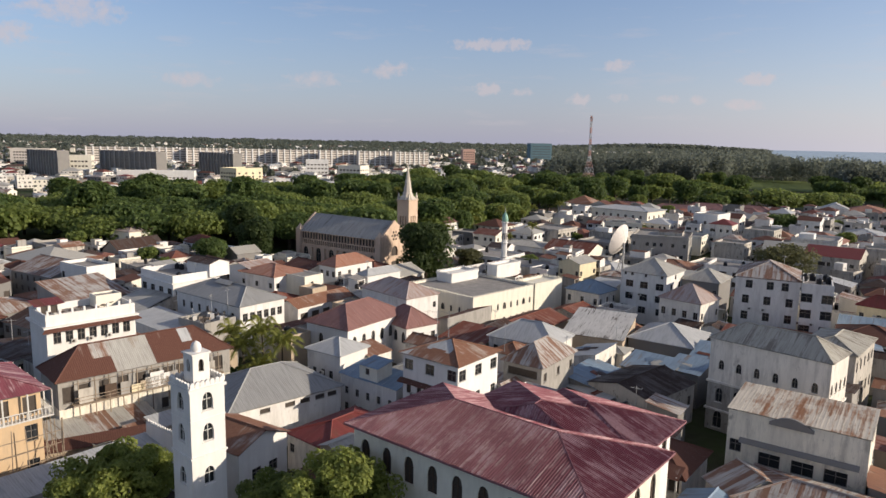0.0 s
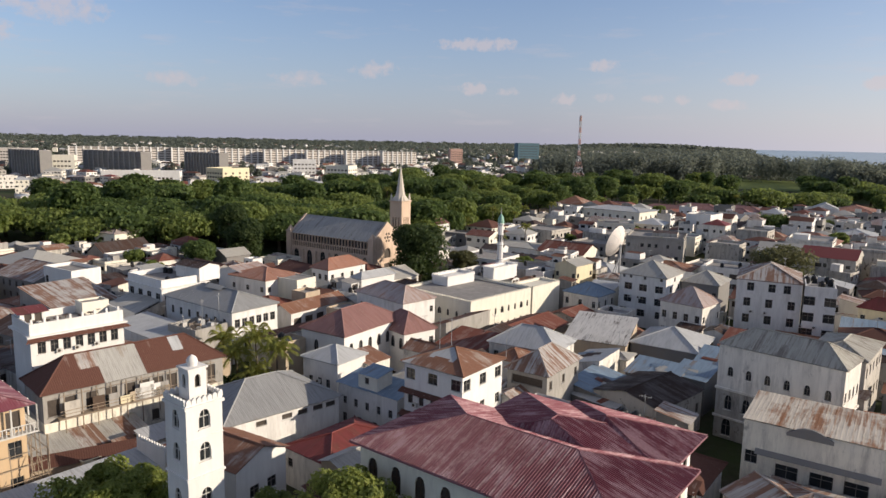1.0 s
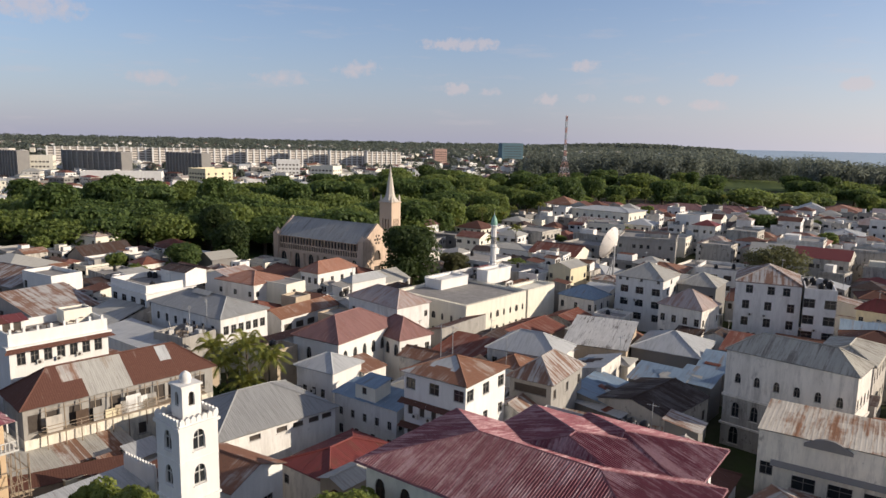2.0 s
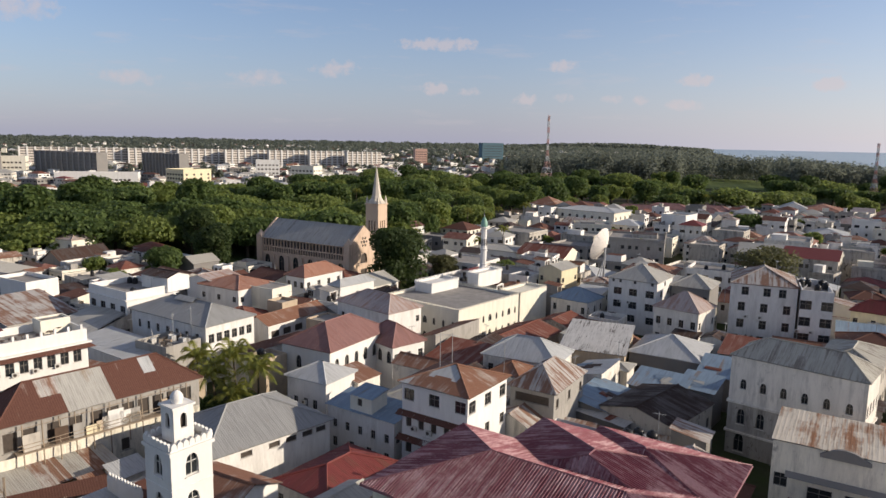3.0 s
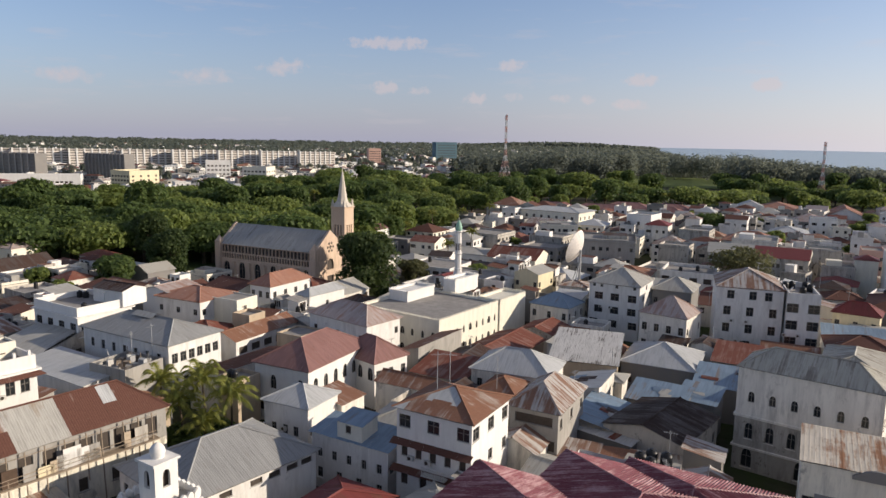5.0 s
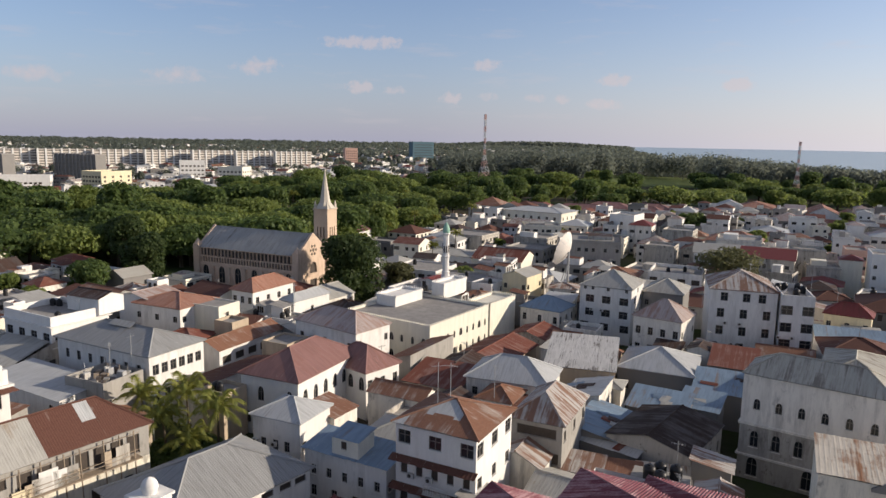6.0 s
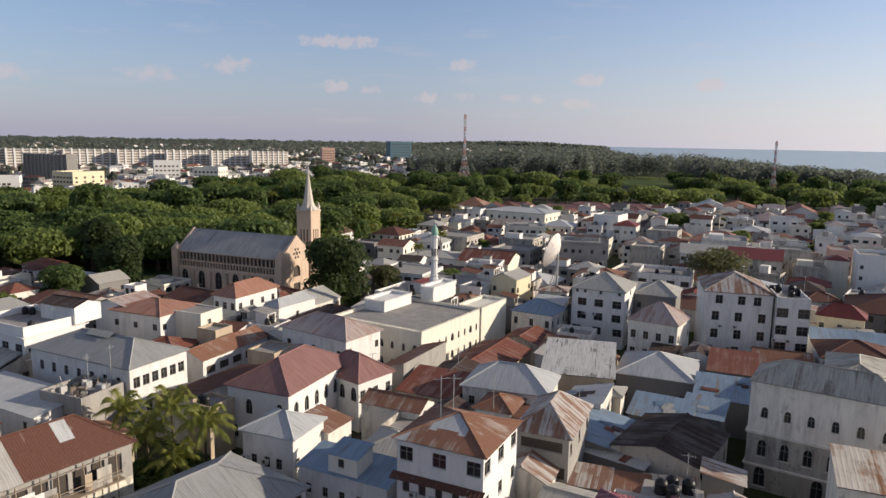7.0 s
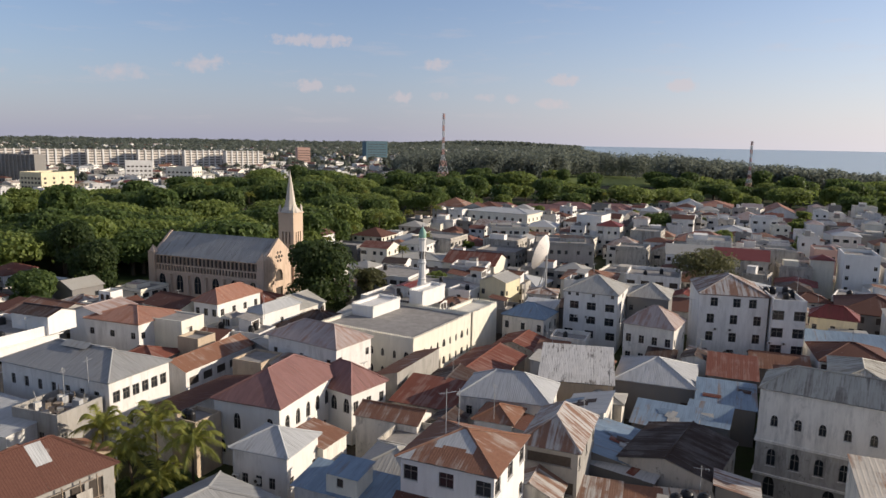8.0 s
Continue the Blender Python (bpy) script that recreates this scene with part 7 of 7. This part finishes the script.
protos = [car(CARP[0], "white"), car(CARP[1], "silver"), car(CARP[2], "dark")]
protos[1].matrix_basis = pose(-176, 356, 0, 0, 0, 30)
protos[2].matrix_basis = pose(-166, 361, 0, 0, 0, 20)
for q in range(22):
    copy_thing(RC.choice(protos), pose(-196 + (q % 11) * 4.4 + RC.uniform(-0.6, 0.6), 346 + (q // 11) * 16 + (q % 11) * 1.2, 0, 0, 0, 100 + RC.uniform(-8, 8)))

# ---- the rest of the old town: rows of houses between the named ones ----
RT = random.Random(3)
NOGO = [(-34, 122, 12), (-37, 74, 9), (-12, 65, 8), (-18, 72, 6), (48, 183, 4), (-46, 229, 9), (-35, 223, 7), (44, 178, 4), (-7, 69, 4), (-46, 90, 11), (-36, 88, 6), (-60, 146, 9), (-52, 139, 6), (-5, 222, 10), (-68, 258, 12), (-80, 270, 10), (-78, 230, 7), (107, 213, 6), (9, 232, 4), (56.8, 215.2, 5), (29, 84, 5), (40, 82, 7), (38, 93, 4), (24, 100, 4), (-50, 98, 7), (166, 338, 7), (50, 108, 5), (53, 103, 4), (44, 109, 3), (39, 106.5, 3), (-42, 97, 6)]


def taken(x, y, rad):
    for fx, fy, fw_, fd, fr in FOOT:
        c, s_ = math.cos(radians(-fr)), math.sin(radians(-fr))
        dx, dy = x - fx, y - fy
        u, v = dx * c - dy * s_, dx * s_ + dy * c
        if abs(u) < fw_ / 2 + rad and abs(v) < fd / 2 + rad:
            return True
    return any((x - q[0]) ** 2 + (y - q[1]) ** 2 < (q[2] + rad) ** 2 for q in NOGO)


FAR_WALLS, FAR_ROOFS = [WHITE, GREYW, BRIGHT, OLDW, CONCRETE, CREAM, SHADEGREY, WHITE], [RUST, REDRUST, RUST, BROWN, GREYTIN, PALETIN, GREYTIN, REDRUST, BROWN, DARKTIN, MIXED, REDTIN, GREYTIN, PALEPINK]


def plain_house(s, x, y, w, d, rot, h, base=0.0, storeys=2, windows=True):
    """A distant house joined to its neighbours: walls with window boxes, and a hipped, gabled or flat roof."""
    c, q = math.cos(radians(rot)), math.sin(radians(rot))
    P = lambda u, v, z: (x + u * c - v * q, y + u * q + v * c, base + z)  # noqa: E731
    ws, rs = RT.randrange(len(FAR_WALLS)), len(FAR_WALLS) + RT.randrange(len(FAR_ROOFS))
    X, Y = w / 2, d / 2
    cs = [(-X, -Y), (X, -Y), (X, Y), (-X, Y)]
    for i in range(4):
        a, b = cs[i], cs[(i + 1) % 4]
        s.quad([P(*a, 0), P(*b, 0), P(*b, h), P(*a, h)], [(0, 0), (w, 0), (w, h), (0, h)], ws)
        if windows and i in (0, 1):
            L = w if i == 0 else d
            n = max(1, int(L / 3.2))
            for j in range(n):
                for fl in range(storeys):
                    z = h - (fl + 1) * h / storeys + 0.9
                    f = (j + 0.5) / n + RT.uniform(-0.05, 0.05)
                    mx, my = a[0] + (b[0] - a[0]) * f, a[1] + (b[1] - a[1]) * f
                    hw_ = RT.choice((0.5, 0.6, 1.1))
                    ox, oy = ((hw_, 0), (0, hw_))[i]
                    k = 0.03
                    nx, ny = ((0, -k), (k, 0))[i]
                    s.quad([P(mx - ox + nx, my - oy + ny, z), P(mx + ox + nx, my + oy + ny, z), P(mx + ox + nx, my + oy + ny, z + 1.3), P(mx - ox + nx, my - oy + ny, z + 1.3)], None, len(FAR_WALLS) + len(FAR_ROOFS))
    kind = RT.random() * 0.9
    X, Y, R = X + 0.4, Y + 0.4, min(w, d) * RT.uniform(0.16, 0.26)
    A, B, C, D = P(-X, -Y, h), P(X, -Y, h), P(X, Y, h), P(-X, Y, h)
    if kind < 0.42:
        # a stair room and a low wall or two stand on many flat roofs
        for q_ in range(RT.randrange(0, 3)):
            ru, rv, rw_, rd_, rh_ = RT.uniform(-X * 0.4, X * 0.4), RT.uniform(-Y * 0.4, Y * 0.4), X * RT.uniform(0.2, 0.45), Y * RT.uniform(0.2, 0.45), RT.uniform(1.0, 2.8)
            rc = [(ru - rw_, rv - rd_), (ru + rw_, rv - rd_), (ru + rw_, rv + rd_), (ru - rw_, rv + rd_)]
            rm_ = RT.randrange(len(FAR_WALLS))
            for i in range(4):
                s.quad([P(*rc[i], h), P(*rc[(i + 1) % 4], h), P(*rc[(i + 1) % 4], h + rh_), P(*rc[i], h + rh_)], None, rm_)
            s.quad([P(*p_, h + rh_) for p_ in rc], None, RT.choice((rm_, rs, rs)))
        s.quad([P(-X, -Y, h), P(X, -Y, h), P(X, Y, h), P(-X, Y, h)], None, len(FAR_WALLS) + len(FAR_ROOFS) + 1)
        for i in range(4):
            a, b = cs[i], cs[(i + 1) % 4]
            s.quad([P(*a, h), P(*b, h), P(*b, h + 0.7), P(*a, h + 0.7)], None, ws)
            s.quad([P(b[0] * 0.96, b[1] * 0.96, h), P(a[0] * 0.96, a[1] * 0.96, h), P(a[0] * 0.96, a[1] * 0.96, h + 0.7), P(b[0] * 0.96, b[1] * 0.96, h + 0.7)], None, ws)
    else:
        k = min(X, Y) if kind < 0.75 else 0.0
        if X >= Y:
            r0, r1 = P(-X + k, 0, h + R), P(X - k, 0, h + R)
            planes = [(A, B, r1, r0), (B, C, r1), (C, D, r0, r1), (D, A, r0)]
        else:
            r0, r1 = P(0, -Y + k, h + R), P(0, Y - k, h + R)
            planes = [(A, B, r0), (B, C, r1, r0), (C, D, r1), (D, A, r0, r1)]
        for pl in planes:
            s.quad(list(pl), [(RT.random() * 90, 0), (RT.random() * 90 + 8, 0), (4, 4), (0, 4)][:len(pl)], rs if k else (rs if len(pl) == 4 else ws))


LABELS = {RUST.name: "rusty tin", REDRUST.name: "red rusty tin", MIXED.name: "streaked rusty tin", GREYTIN.name: "grey tin", PALETIN.name: "pale tin", PALEPINK.name: "dusty pink tin", BROWN.name: "brown rusty tin", DARKTIN.name: "dark brown tin",
          BRICKRED.name: "brick-red", SALMON.name: "salmon", BLUETIN.name: "blue-grey tin", REDTIN.name: "red painted tin"}
WORDS = {WHITE.name: "white", BRIGHT.name: "bright white", GREYW.name: "weathered grey", OLDW.name: "blackened", CREAM.name: "cream", CONCRETE.name: "bare concrete", YELLOW.name: "pale yellow", STONE.name: "coral stone", SHADEGREY.name: "dark grey", PINKISH.name: "salmon pink"}
farther = Soup()
count = 0
spots = []
for i in range(3400):
    a, r = RT.uniform(-42, 52), math.sqrt(RT.uniform(66 ** 2, 540 ** 2))
    if i < 900:
        r = math.sqrt(RT.uniform(70 ** 2, 200 ** 2))
    x, y = r * math.sin(radians(a)), r * math.cos(radians(a))
    if y > 30 and r < edge(a, TOWN_FAR):
        spots.append((x, y))
for i in range(-60, 60):
    for j in range(-10, 70):
        u, v = i * 9.0 + RT.uniform(-2, 2), j * 9.0 + RT.uniform(-2, 2)
        x, y = u * math.cos(radians(-36)) - v * math.sin(radians(-36)), u * math.sin(radians(-36)) + v * math.cos(radians(-36))
        r, a = math.hypot(x, y), math.degrees(math.atan2(x, y))
        if r > 150 and -42 < a < 52 and r < edge(a, TOWN_FAR):
            spots.append((x, y))
PLOTS = []
for x, y in spots:
    r, a = math.hypot(x, y), math.degrees(math.atan2(x, y))
    tight = r < 170
    least = 2.3 if tight else 3.4
    if taken(x, y, least):
        continue
    room, most = least, 5.0 if tight else RT.choice((5.0, 6.0, 7.5, 9.5))
    while room < most and not taken(x, y, room + 0.3):
        room += 0.3
    w, d = room * 2 * RT.uniform(0.9, 1.08), room * 2 * RT.uniform(0.86, 1.05)
    rot = -36 + RT.gauss(0, 6) + (90 if RT.random() < 0.3 else 0)
    if tight:
        h = RT.uniform(5.0, 7.8)
    elif a < -12:
        h = RT.uniform(4.6, 8.2)
    elif r < 260:
        h = RT.uniform(5.2, 8.6)
    else:
        h = RT.choice((4.5, 5.5, 6.5, 7.5, 8.5, 9.5, 10.5, 12.5 if a > 8 else 8.0)) + RT.uniform(-0.5, 0.5)
    PLOTS.append((r, a, x, y, w, d, rot, h, room, tight))
    FOOT.append((x, y, w, d, rot))
PLOTS.sort()
for r, a, x, y, w, d, rot, h, room, tight in PLOTS:
    count += 1
    if r < 340 and count <= 205:
        rm = RT.choice([RUST, REDRUST, MIXED, DARKTIN, DARKTIN, BROWN, RUST, GREYTIN, BLUETIN]) if tight else RT.choice([RUST, RUST, REDRUST, BROWN, BROWN, MIXED, MIXED, GREYTIN, PALETIN, REDTIN, DARKTIN, GREYTIN, GREYTIN])
        wm = RT.choice([GREYW, OLDW, CONCRETE, STONE, SHADEGREY]) if tight else RT.choice([WHITE, WHITE, BRIGHT, GREYW, GREYW, OLDW, OLDW, CREAM, CONCRETE, SHADEGREY])
        kind = RT.choices(("hip", "gable", "shed_front", "flat", "shed_right"), (3 if tight else 2, 3 if tight else 2, 3 if tight else 1.5, 0.6 if tight else 2.8, 2 if tight else 1))[0]
        n1, n2 = max(1, int(w / 3.2)), max(1, int(d / 3.2))
        fl = [h - 2.3] + ([h - 5.4] if h > 6.6 else [])
        st = RT.choice(("bar", "bar", "wood"))
        if kind == "flat":
            lab = WORDS[wm.name] + " house with flat roof and low parapet"
        else:
            lab = WORDS[wm.name] + " house with " + LABELS[rm.name] + {"hip": " hipped", "gable": " gabled"}.get(kind, " sloping") + " roof"
        ww = RT.choice((1.0, 1.2, 1.5, 2.3))
        small = room < 3.2
        house(x, y, w, d, rot, h, roof=kind, rise=min(w, d) * RT.uniform(0.13, 0.22), rm=CEMENT if kind == "flat" else rm, wm=wm, over=0.35, front=[] if small else [(n1, z, ww, 1.6, st) for z in fl],
              right=[] if small else [(n2, z, ww, 1.5, st) for z in fl], sheet=1.0 if r < 170 else 1.6, ribs=2 if r < 170 else 0, label=lab, panes=False, frames=r < 175, parapet=RT.uniform(0.5, 1.1), group="old town houses")
        if kind == "flat":
            for q in range(RT.randrange(1, 4)):
                water_tank(*on_house(x, y, rot, RT.uniform(-w * 0.3, w * 0.3), RT.uniform(-d * 0.3, d * 0.3)), h, RT.uniform(0.5, 0.8), RT.uniform(1.2, 1.8))
            if r > 150 and RT.random() < 0.7:
                house(*on_house(x, y, rot, RT.uniform(-w * 0.15, w * 0.15), d * 0.2), w * RT.uniform(0.35, 0.6), d * 0.45, rot, h + 2.5, roof=RT.choice(("shed_front", "flat", "gable")), rise=0.6, rm=CEMENT if RT.random() < 0.1 else RT.choice([RUST, REDTIN, GREYTIN, BROWN]), wm=RT.choice([WHITE, CONCRETE, BRIGHT]), over=0.5,
                      parapet=0.4, base=h - 0.05, front=[(2, h + 0.5, 1.3, 1.6, "wood")], label="small roof room on a flat-roofed house", name="roof_room", category="roof room", group="roof rooms", panes=False, frames=False, ribs=0)
        elif RT.random() < 0.18:
            antenna(x, y, h + 0.6, RT.uniform(2.5, 4.5))
    else:
        plain_house(farther, x, y, w, d, rot, h, 0, 2 if h < 8 else 3)
fo_mats = FAR_WALLS + FAR_ROOFS + [GLASS, CEMENT]
tagged(new("distant_town_houses", farther.mesh("distant_town_houses", *fo_mats)), "crowded far old-town houses with mixed tin roofs", "houses", kind="stuff")
# the new town behind the park
city = Soup()
for _ in range(3000):
    a, r = RT.uniform(-42, 20), 0
    r = math.sqrt(RT.uniform(480 ** 2, 2900 ** 2)) if RT.random() < 0.6 else RT.uniform(440, 1200)
    if r < edge(a, PARK_FAR) + 10 or a > 8 and RT.random() < 0.6:
        continue
    x, y = r * math.sin(radians(a)), r * math.cos(radians(a))
    if abs(x - 425) < 90 and abs(y - 880) < 130:
        continue
    w, d, h = RT.uniform(8, 18), RT.uniform(7, 13), RT.choice((3.6, 4, 4.5, 6.5, 7, 9, 10))
    plain_house(city, x, y, w, d, RT.choice((-20, 20, 40, -36)) + RT.gauss(0, 8), h, swell(r), 1 if h < 5 else 2 if h < 8 else 3, r < 1300)
tagged(new("new_town_houses", city.mesh("new_town_houses", *fo_mats)), "low pale houses of the new town behind the park", "houses", kind="stuff")


PALESLAB = plaster("pale_pinkish_concrete", (0.72, 0.65, 0.58), 0.2)
BLUEWRAP = painted("blue_building_net", (0.13, 0.22, 0.26), 0.3)


def slab_block(x, y, w, h, rot, mat, label, bays=10, floors=7, d=12.0, name="apartment_block"):
    """A long apartment slab: stair bays proud of the front, window bands between, balcony slabs."""
    top = thing(name, x, y, 0, rot, label, "apartments", "apartment blocks")
    s = Soup()
    s.box(-w / 2, -d / 2, 0, w / 2, d / 2, h)
    hang("wall", s.mesh("wall", mat), top)
    bw = w / bays
    win = Soup()
    wh = h / floors
    for f in range(floors):
        win.box(-bw * 0.36, -0.12, f * wh + wh * 0.3, bw * 0.36, 0.05, f * wh + wh * 0.78)
    wm_ = win.mesh("window_bay", FRAME_G)
    st = Soup()
    st.box(-bw * 0.11, -0.9, 0, bw * 0.11, 0.05, h + 1.4)
    # the dark slabs get darker stair bays too, shade by colour
    sm_ = st.mesh("stair_bay", BRIGHT if mat != SHADEGREY else CONCRETE)
    for k in range(bays):
        cx = -w / 2 + bw * (k + 0.5)
        ob = hang("window_bay", wm_, top, Matrix.Translation((cx, -d / 2 - 0.004, 0)))
        ob["kind"] = "stuff"
        hang("stair_bay", sm_, top, Matrix.Translation((cx - bw / 2, -d / 2 - 0.006, 0)))
    c = Soup()
    c.box(-w / 2 - 0.3, -d / 2 - 0.5, h, w / 2 + 0.3, d / 2 + 0.3, h + 0.7)
    hang("roof", c.mesh("roof", CEMENT), top)
    return top


for k, (a, r, w) in enumerate([(-25.5, 1120, 66), (-22.0, 1110, 66), (-18.6, 1105, 66), (-15.2, 1100, 66), (-11.8, 1095, 66), (-8.6, 1090, 64), (-5.6, 1085, 60), (-2.8, 1080, 56)]):
    slab_block(r * math.sin(radians(a)), r * math.cos(radians(a)), w, 28.0, 27, PALESLAB, "long pale seven-storey apartment slab", 7, 8)
# slabs away from the sun: their shade is put into the wall colour
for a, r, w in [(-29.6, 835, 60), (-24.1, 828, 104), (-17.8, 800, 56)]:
    slab_block(r * math.sin(radians(a)), r * math.cos(radians(a)), w, 28.5, -34, SHADEGREY, "long apartment slab, its shade given as dark grey", 11, 8)
for x, y, w, d, h, rot, wm, nf, lab in [
    (-191, 655, 24, 30, 17, -36, YELLOW, 4, "yellow four-storey school block with flat roof"), (-97, 745, 26, 20, 18, -20, CREAM, 4, "cream four-storey block with flat roof"),
    (-395, 735, 44, 14, 23, 15, CREAM, 4, "pale yellow office block"), (-150, 820, 26, 16, 21, 12, BRIGHT, 4, "white and blue office block"),
    (5, 735, 20, 14, 16, 10, BRIGHT, 3, "white block behind the park"), (-264, 640, 66, 16, 13.5, 12, BRIGHT, 2, "long white low building by the park"),
    (46, 1385, 24, 20, 30, 10, PINKISH, 6, "salmon office tower in the new town"), (218, 1615, 50, 30, 44, 10, BLUEWRAP, 7, "office tower wrapped in blue netting"), (-545, 925, 48, 24, 25, 12, PALESLAB, 6, "large cream office building")]:
    house(x, y, w, d, rot, h, roof="flat", rm=CEMENT, wm=wm, parapet=1.2, front=[(max(4, int(w / 4)), 2.0 + (h - 3) * f / nf, 2.4, 1.7, "plain") for f in range(nf)], right=[(4, 2.0 + (h - 3) * f / nf, 2.2, 1.7, "plain") for f in range(nf)],
          label=lab, name="office_block", category="building", panes=False)

# ---- loose tin sheets on the lean-tos round the dark roof ----
RL = random.Random(12)
for hx, hy, hw, hd, hr, hh, side, rise, n in ((39.5, 125.0, 9.0, 6.5, -40, 6.0, "front", 1.5, 4), (27.5, 119.0, 6.0, 12.0, -36, 6.0, "right", 1.3, 4), (46.0, 123.5, 6.0, 6.0, -42, 6.4, "front", 1.3, 3),
                                              (54.2, 130.6, 9.0, 8.0, -36, 6.2, "front", 1.8, 4), (29.3, 130.6, 6.2, 10.0, -36, 6.6, "left", 1.6, 3), (26.9, 113.6, 9.0, 6.4, -50, 5.6, "front", 0.9, 3)):
    for q in range(n):
        u, v = RL.uniform(-hw * 0.42, hw * 0.42), RL.uniform(-hd * 0.42, hd * 0.42)
        f_, tilt = {"front": (v / hd + 0.5, (math.degrees(math.atan2(rise, hd)), 0)), "right": (0.5 - u / hw, (0, math.degrees(math.atan2(rise, hw)))), "left": (u / hw + 0.5, (0, -math.degrees(math.atan2(rise, hw))))}[side]
        px, py = on_house(hx, hy, hr, u, v)
        a, b, s = RL.uniform(0.45, 0.9), RL.uniform(0.9, 1.7), Soup()
        nr = 6
        for k_ in range(nr * 2 + 1):
            cx = -a + 2 * a * k_ / (nr * 2)
            s.v += [(cx, -b, 0.03 * (k_ % 2)), (cx, b, 0.03 * (k_ % 2))]
            s.u += [(cx, 0), (cx, 2 * b)]
            if k_:
                j = len(s.v)
                s.f.append((j - 4, j - 2, j - 1, j - 3))
                s.s.append(0)
        mat, word = RL.choice([(BLUETIN, "blue-grey"), (BLUETIN, "blue-grey"), (BLUETIN, "blue-grey"), (GREYTIN, "grey"), (DARKTIN, "dark brown"), (REDRUST, "red rusty")])
        ob = new("loose_sheet", s.mesh("loose_sheet", mat))
        ob.matrix_basis = pose(px, py, hh + rise * f_ + 0.10 + 0.01 * q, 0, 0, hr) @ pose(0, 0, 0, tilt[0] + RL.uniform(-2, 2), tilt[1] + RL.uniform(-2, 2), 0) @ pose(0, 0, 0, 0, 0, RL.choice((0, 90)) + RL.uniform(-14, 14))
        tagged(ob, word + " loose tin sheet lying on a lean-to roof", "tin sheet", "loose tin sheets")

# ---- shacks, stair and scrap below the gallery of the long house ----
for hx, hy, hw, hd, hr, hh, rf_, rm_, wm_, lab in (
        (-41.5, 99.5, 4.2, 3.4, 48, 4.2, "shed_front", PALETIN, WHITE, "small white shack with pale tin roof below the gallery"), (-37.8, 103.0, 3.6, 3.6, 48, 4.0, "gable", PALETIN, OLDW, "small old shack with pale gabled tin roof"),
        (-47.5, 94.0, 5.0, 3.0, 48, 3.6, "flat", CEMENT, YELLOW, "low yellow wall block with flat cement top"), (-44.8, 97.4, 2.6, 3.0, 48, 3.4, "shed_front", RUST, STONE, "tiny lean-to with rusty roof by the gallery")):
    house(hx, hy, hw, hd, hr, hh, roof=rf_, rise=0.8, rm=rm_, wm=wm_, over=0.3, sheets=rf_ != "flat", parapet=0.3, front=[(1, 1.6, 1.0, 1.2, "wood")], label=lab, name="shack", category="shack")

# ---- brown tin skirt over the windows of the balcony house ----
skirt = thing("awning", -62.8, 118.0, 14.6, 46, "brown rusty tin skirt over the upper windows", "awning")
for a0, a1, b0, b1 in (((-7.2, -4.35), (7.2, -4.35), (-8.1, -5.35), (8.1, -5.35)), ((7.2, -4.35), (7.2, 4.35), (8.1, -5.35), (8.1, 5.35))):
    s = Soup()
    slope("canopy", (*b0, 0.0), (*b1, 0.0), (*a0, 0.75), (*a1, 0.75), BROWN, skirt, 1.0, 2, 0.02, 3.0, None, s)
    ob = hang("canopy", s.mesh("canopy", BROWN), skirt)
    ob["kind"] = "stuff"
# posts along the terrace parapet
for q in range(8):
    px, py = on_house(-62.8, 118.0, 46, -6.8 + q * 1.9, -4.1)
    s = Soup()
    s.box(-0.16, -0.16, 0, 0.16, 0.16, 0.7)
    ob = new("parapet_post", s.mesh("parapet_post", BRIGHT))
    ob.matrix_basis = pose(px, py, 17.4, 0, 0, 46)
    tagged(ob, "short white post on the terrace parapet", "post", "terrace posts")
# brown tin skirts over the lower storeys of the white house with the rusty roof
skirt = thing("awning", 1.6, 105.2, 9.7, -38, "brown rusty tin skirt over the first-floor windows", "awning")
for z_, w_ in ((0.0, 5.35), (-3.6, 5.35)):
    s = Soup()
    slope("canopy", (-w_ - 0.5, -6.3, z_), (w_ + 0.3, -6.3, z_), (-w_ - 0.5, -5.27, z_ + 0.5), (w_ + 0.3, -5.27, z_ + 0.5), BROWN, skirt, 1.0, 2, 0.02, 3.0, None, s)
    ob = hang("canopy", s.mesh("canopy", BROWN), skirt)
    ob["kind"] = "stuff"
# white balustrade of its balcony
rail = thing("balcony_rail", *on_house(1.6, 105.2, -38, 0.6, -6.0), 6.55, -38, "short white balcony with turned balusters", "balcony")
s = Soup()
s.box(-1.7, -0.35, -0.15, 1.7, 0.75, 0.0)
hang("floor", s.mesh("floor", FRAME_W), rail)
for q in range(11):
    hang("baluster", bm_b, rail, Matrix.Translation((-1.55 + q * 0.31, -0.22, 0)))
s = Soup()
s.bar((-1.7, -0.22, 0.98), (1.7, -0.22, 0.98), 0.07)
hang("handrail", s.mesh("handrail", FRAME_W), rail)
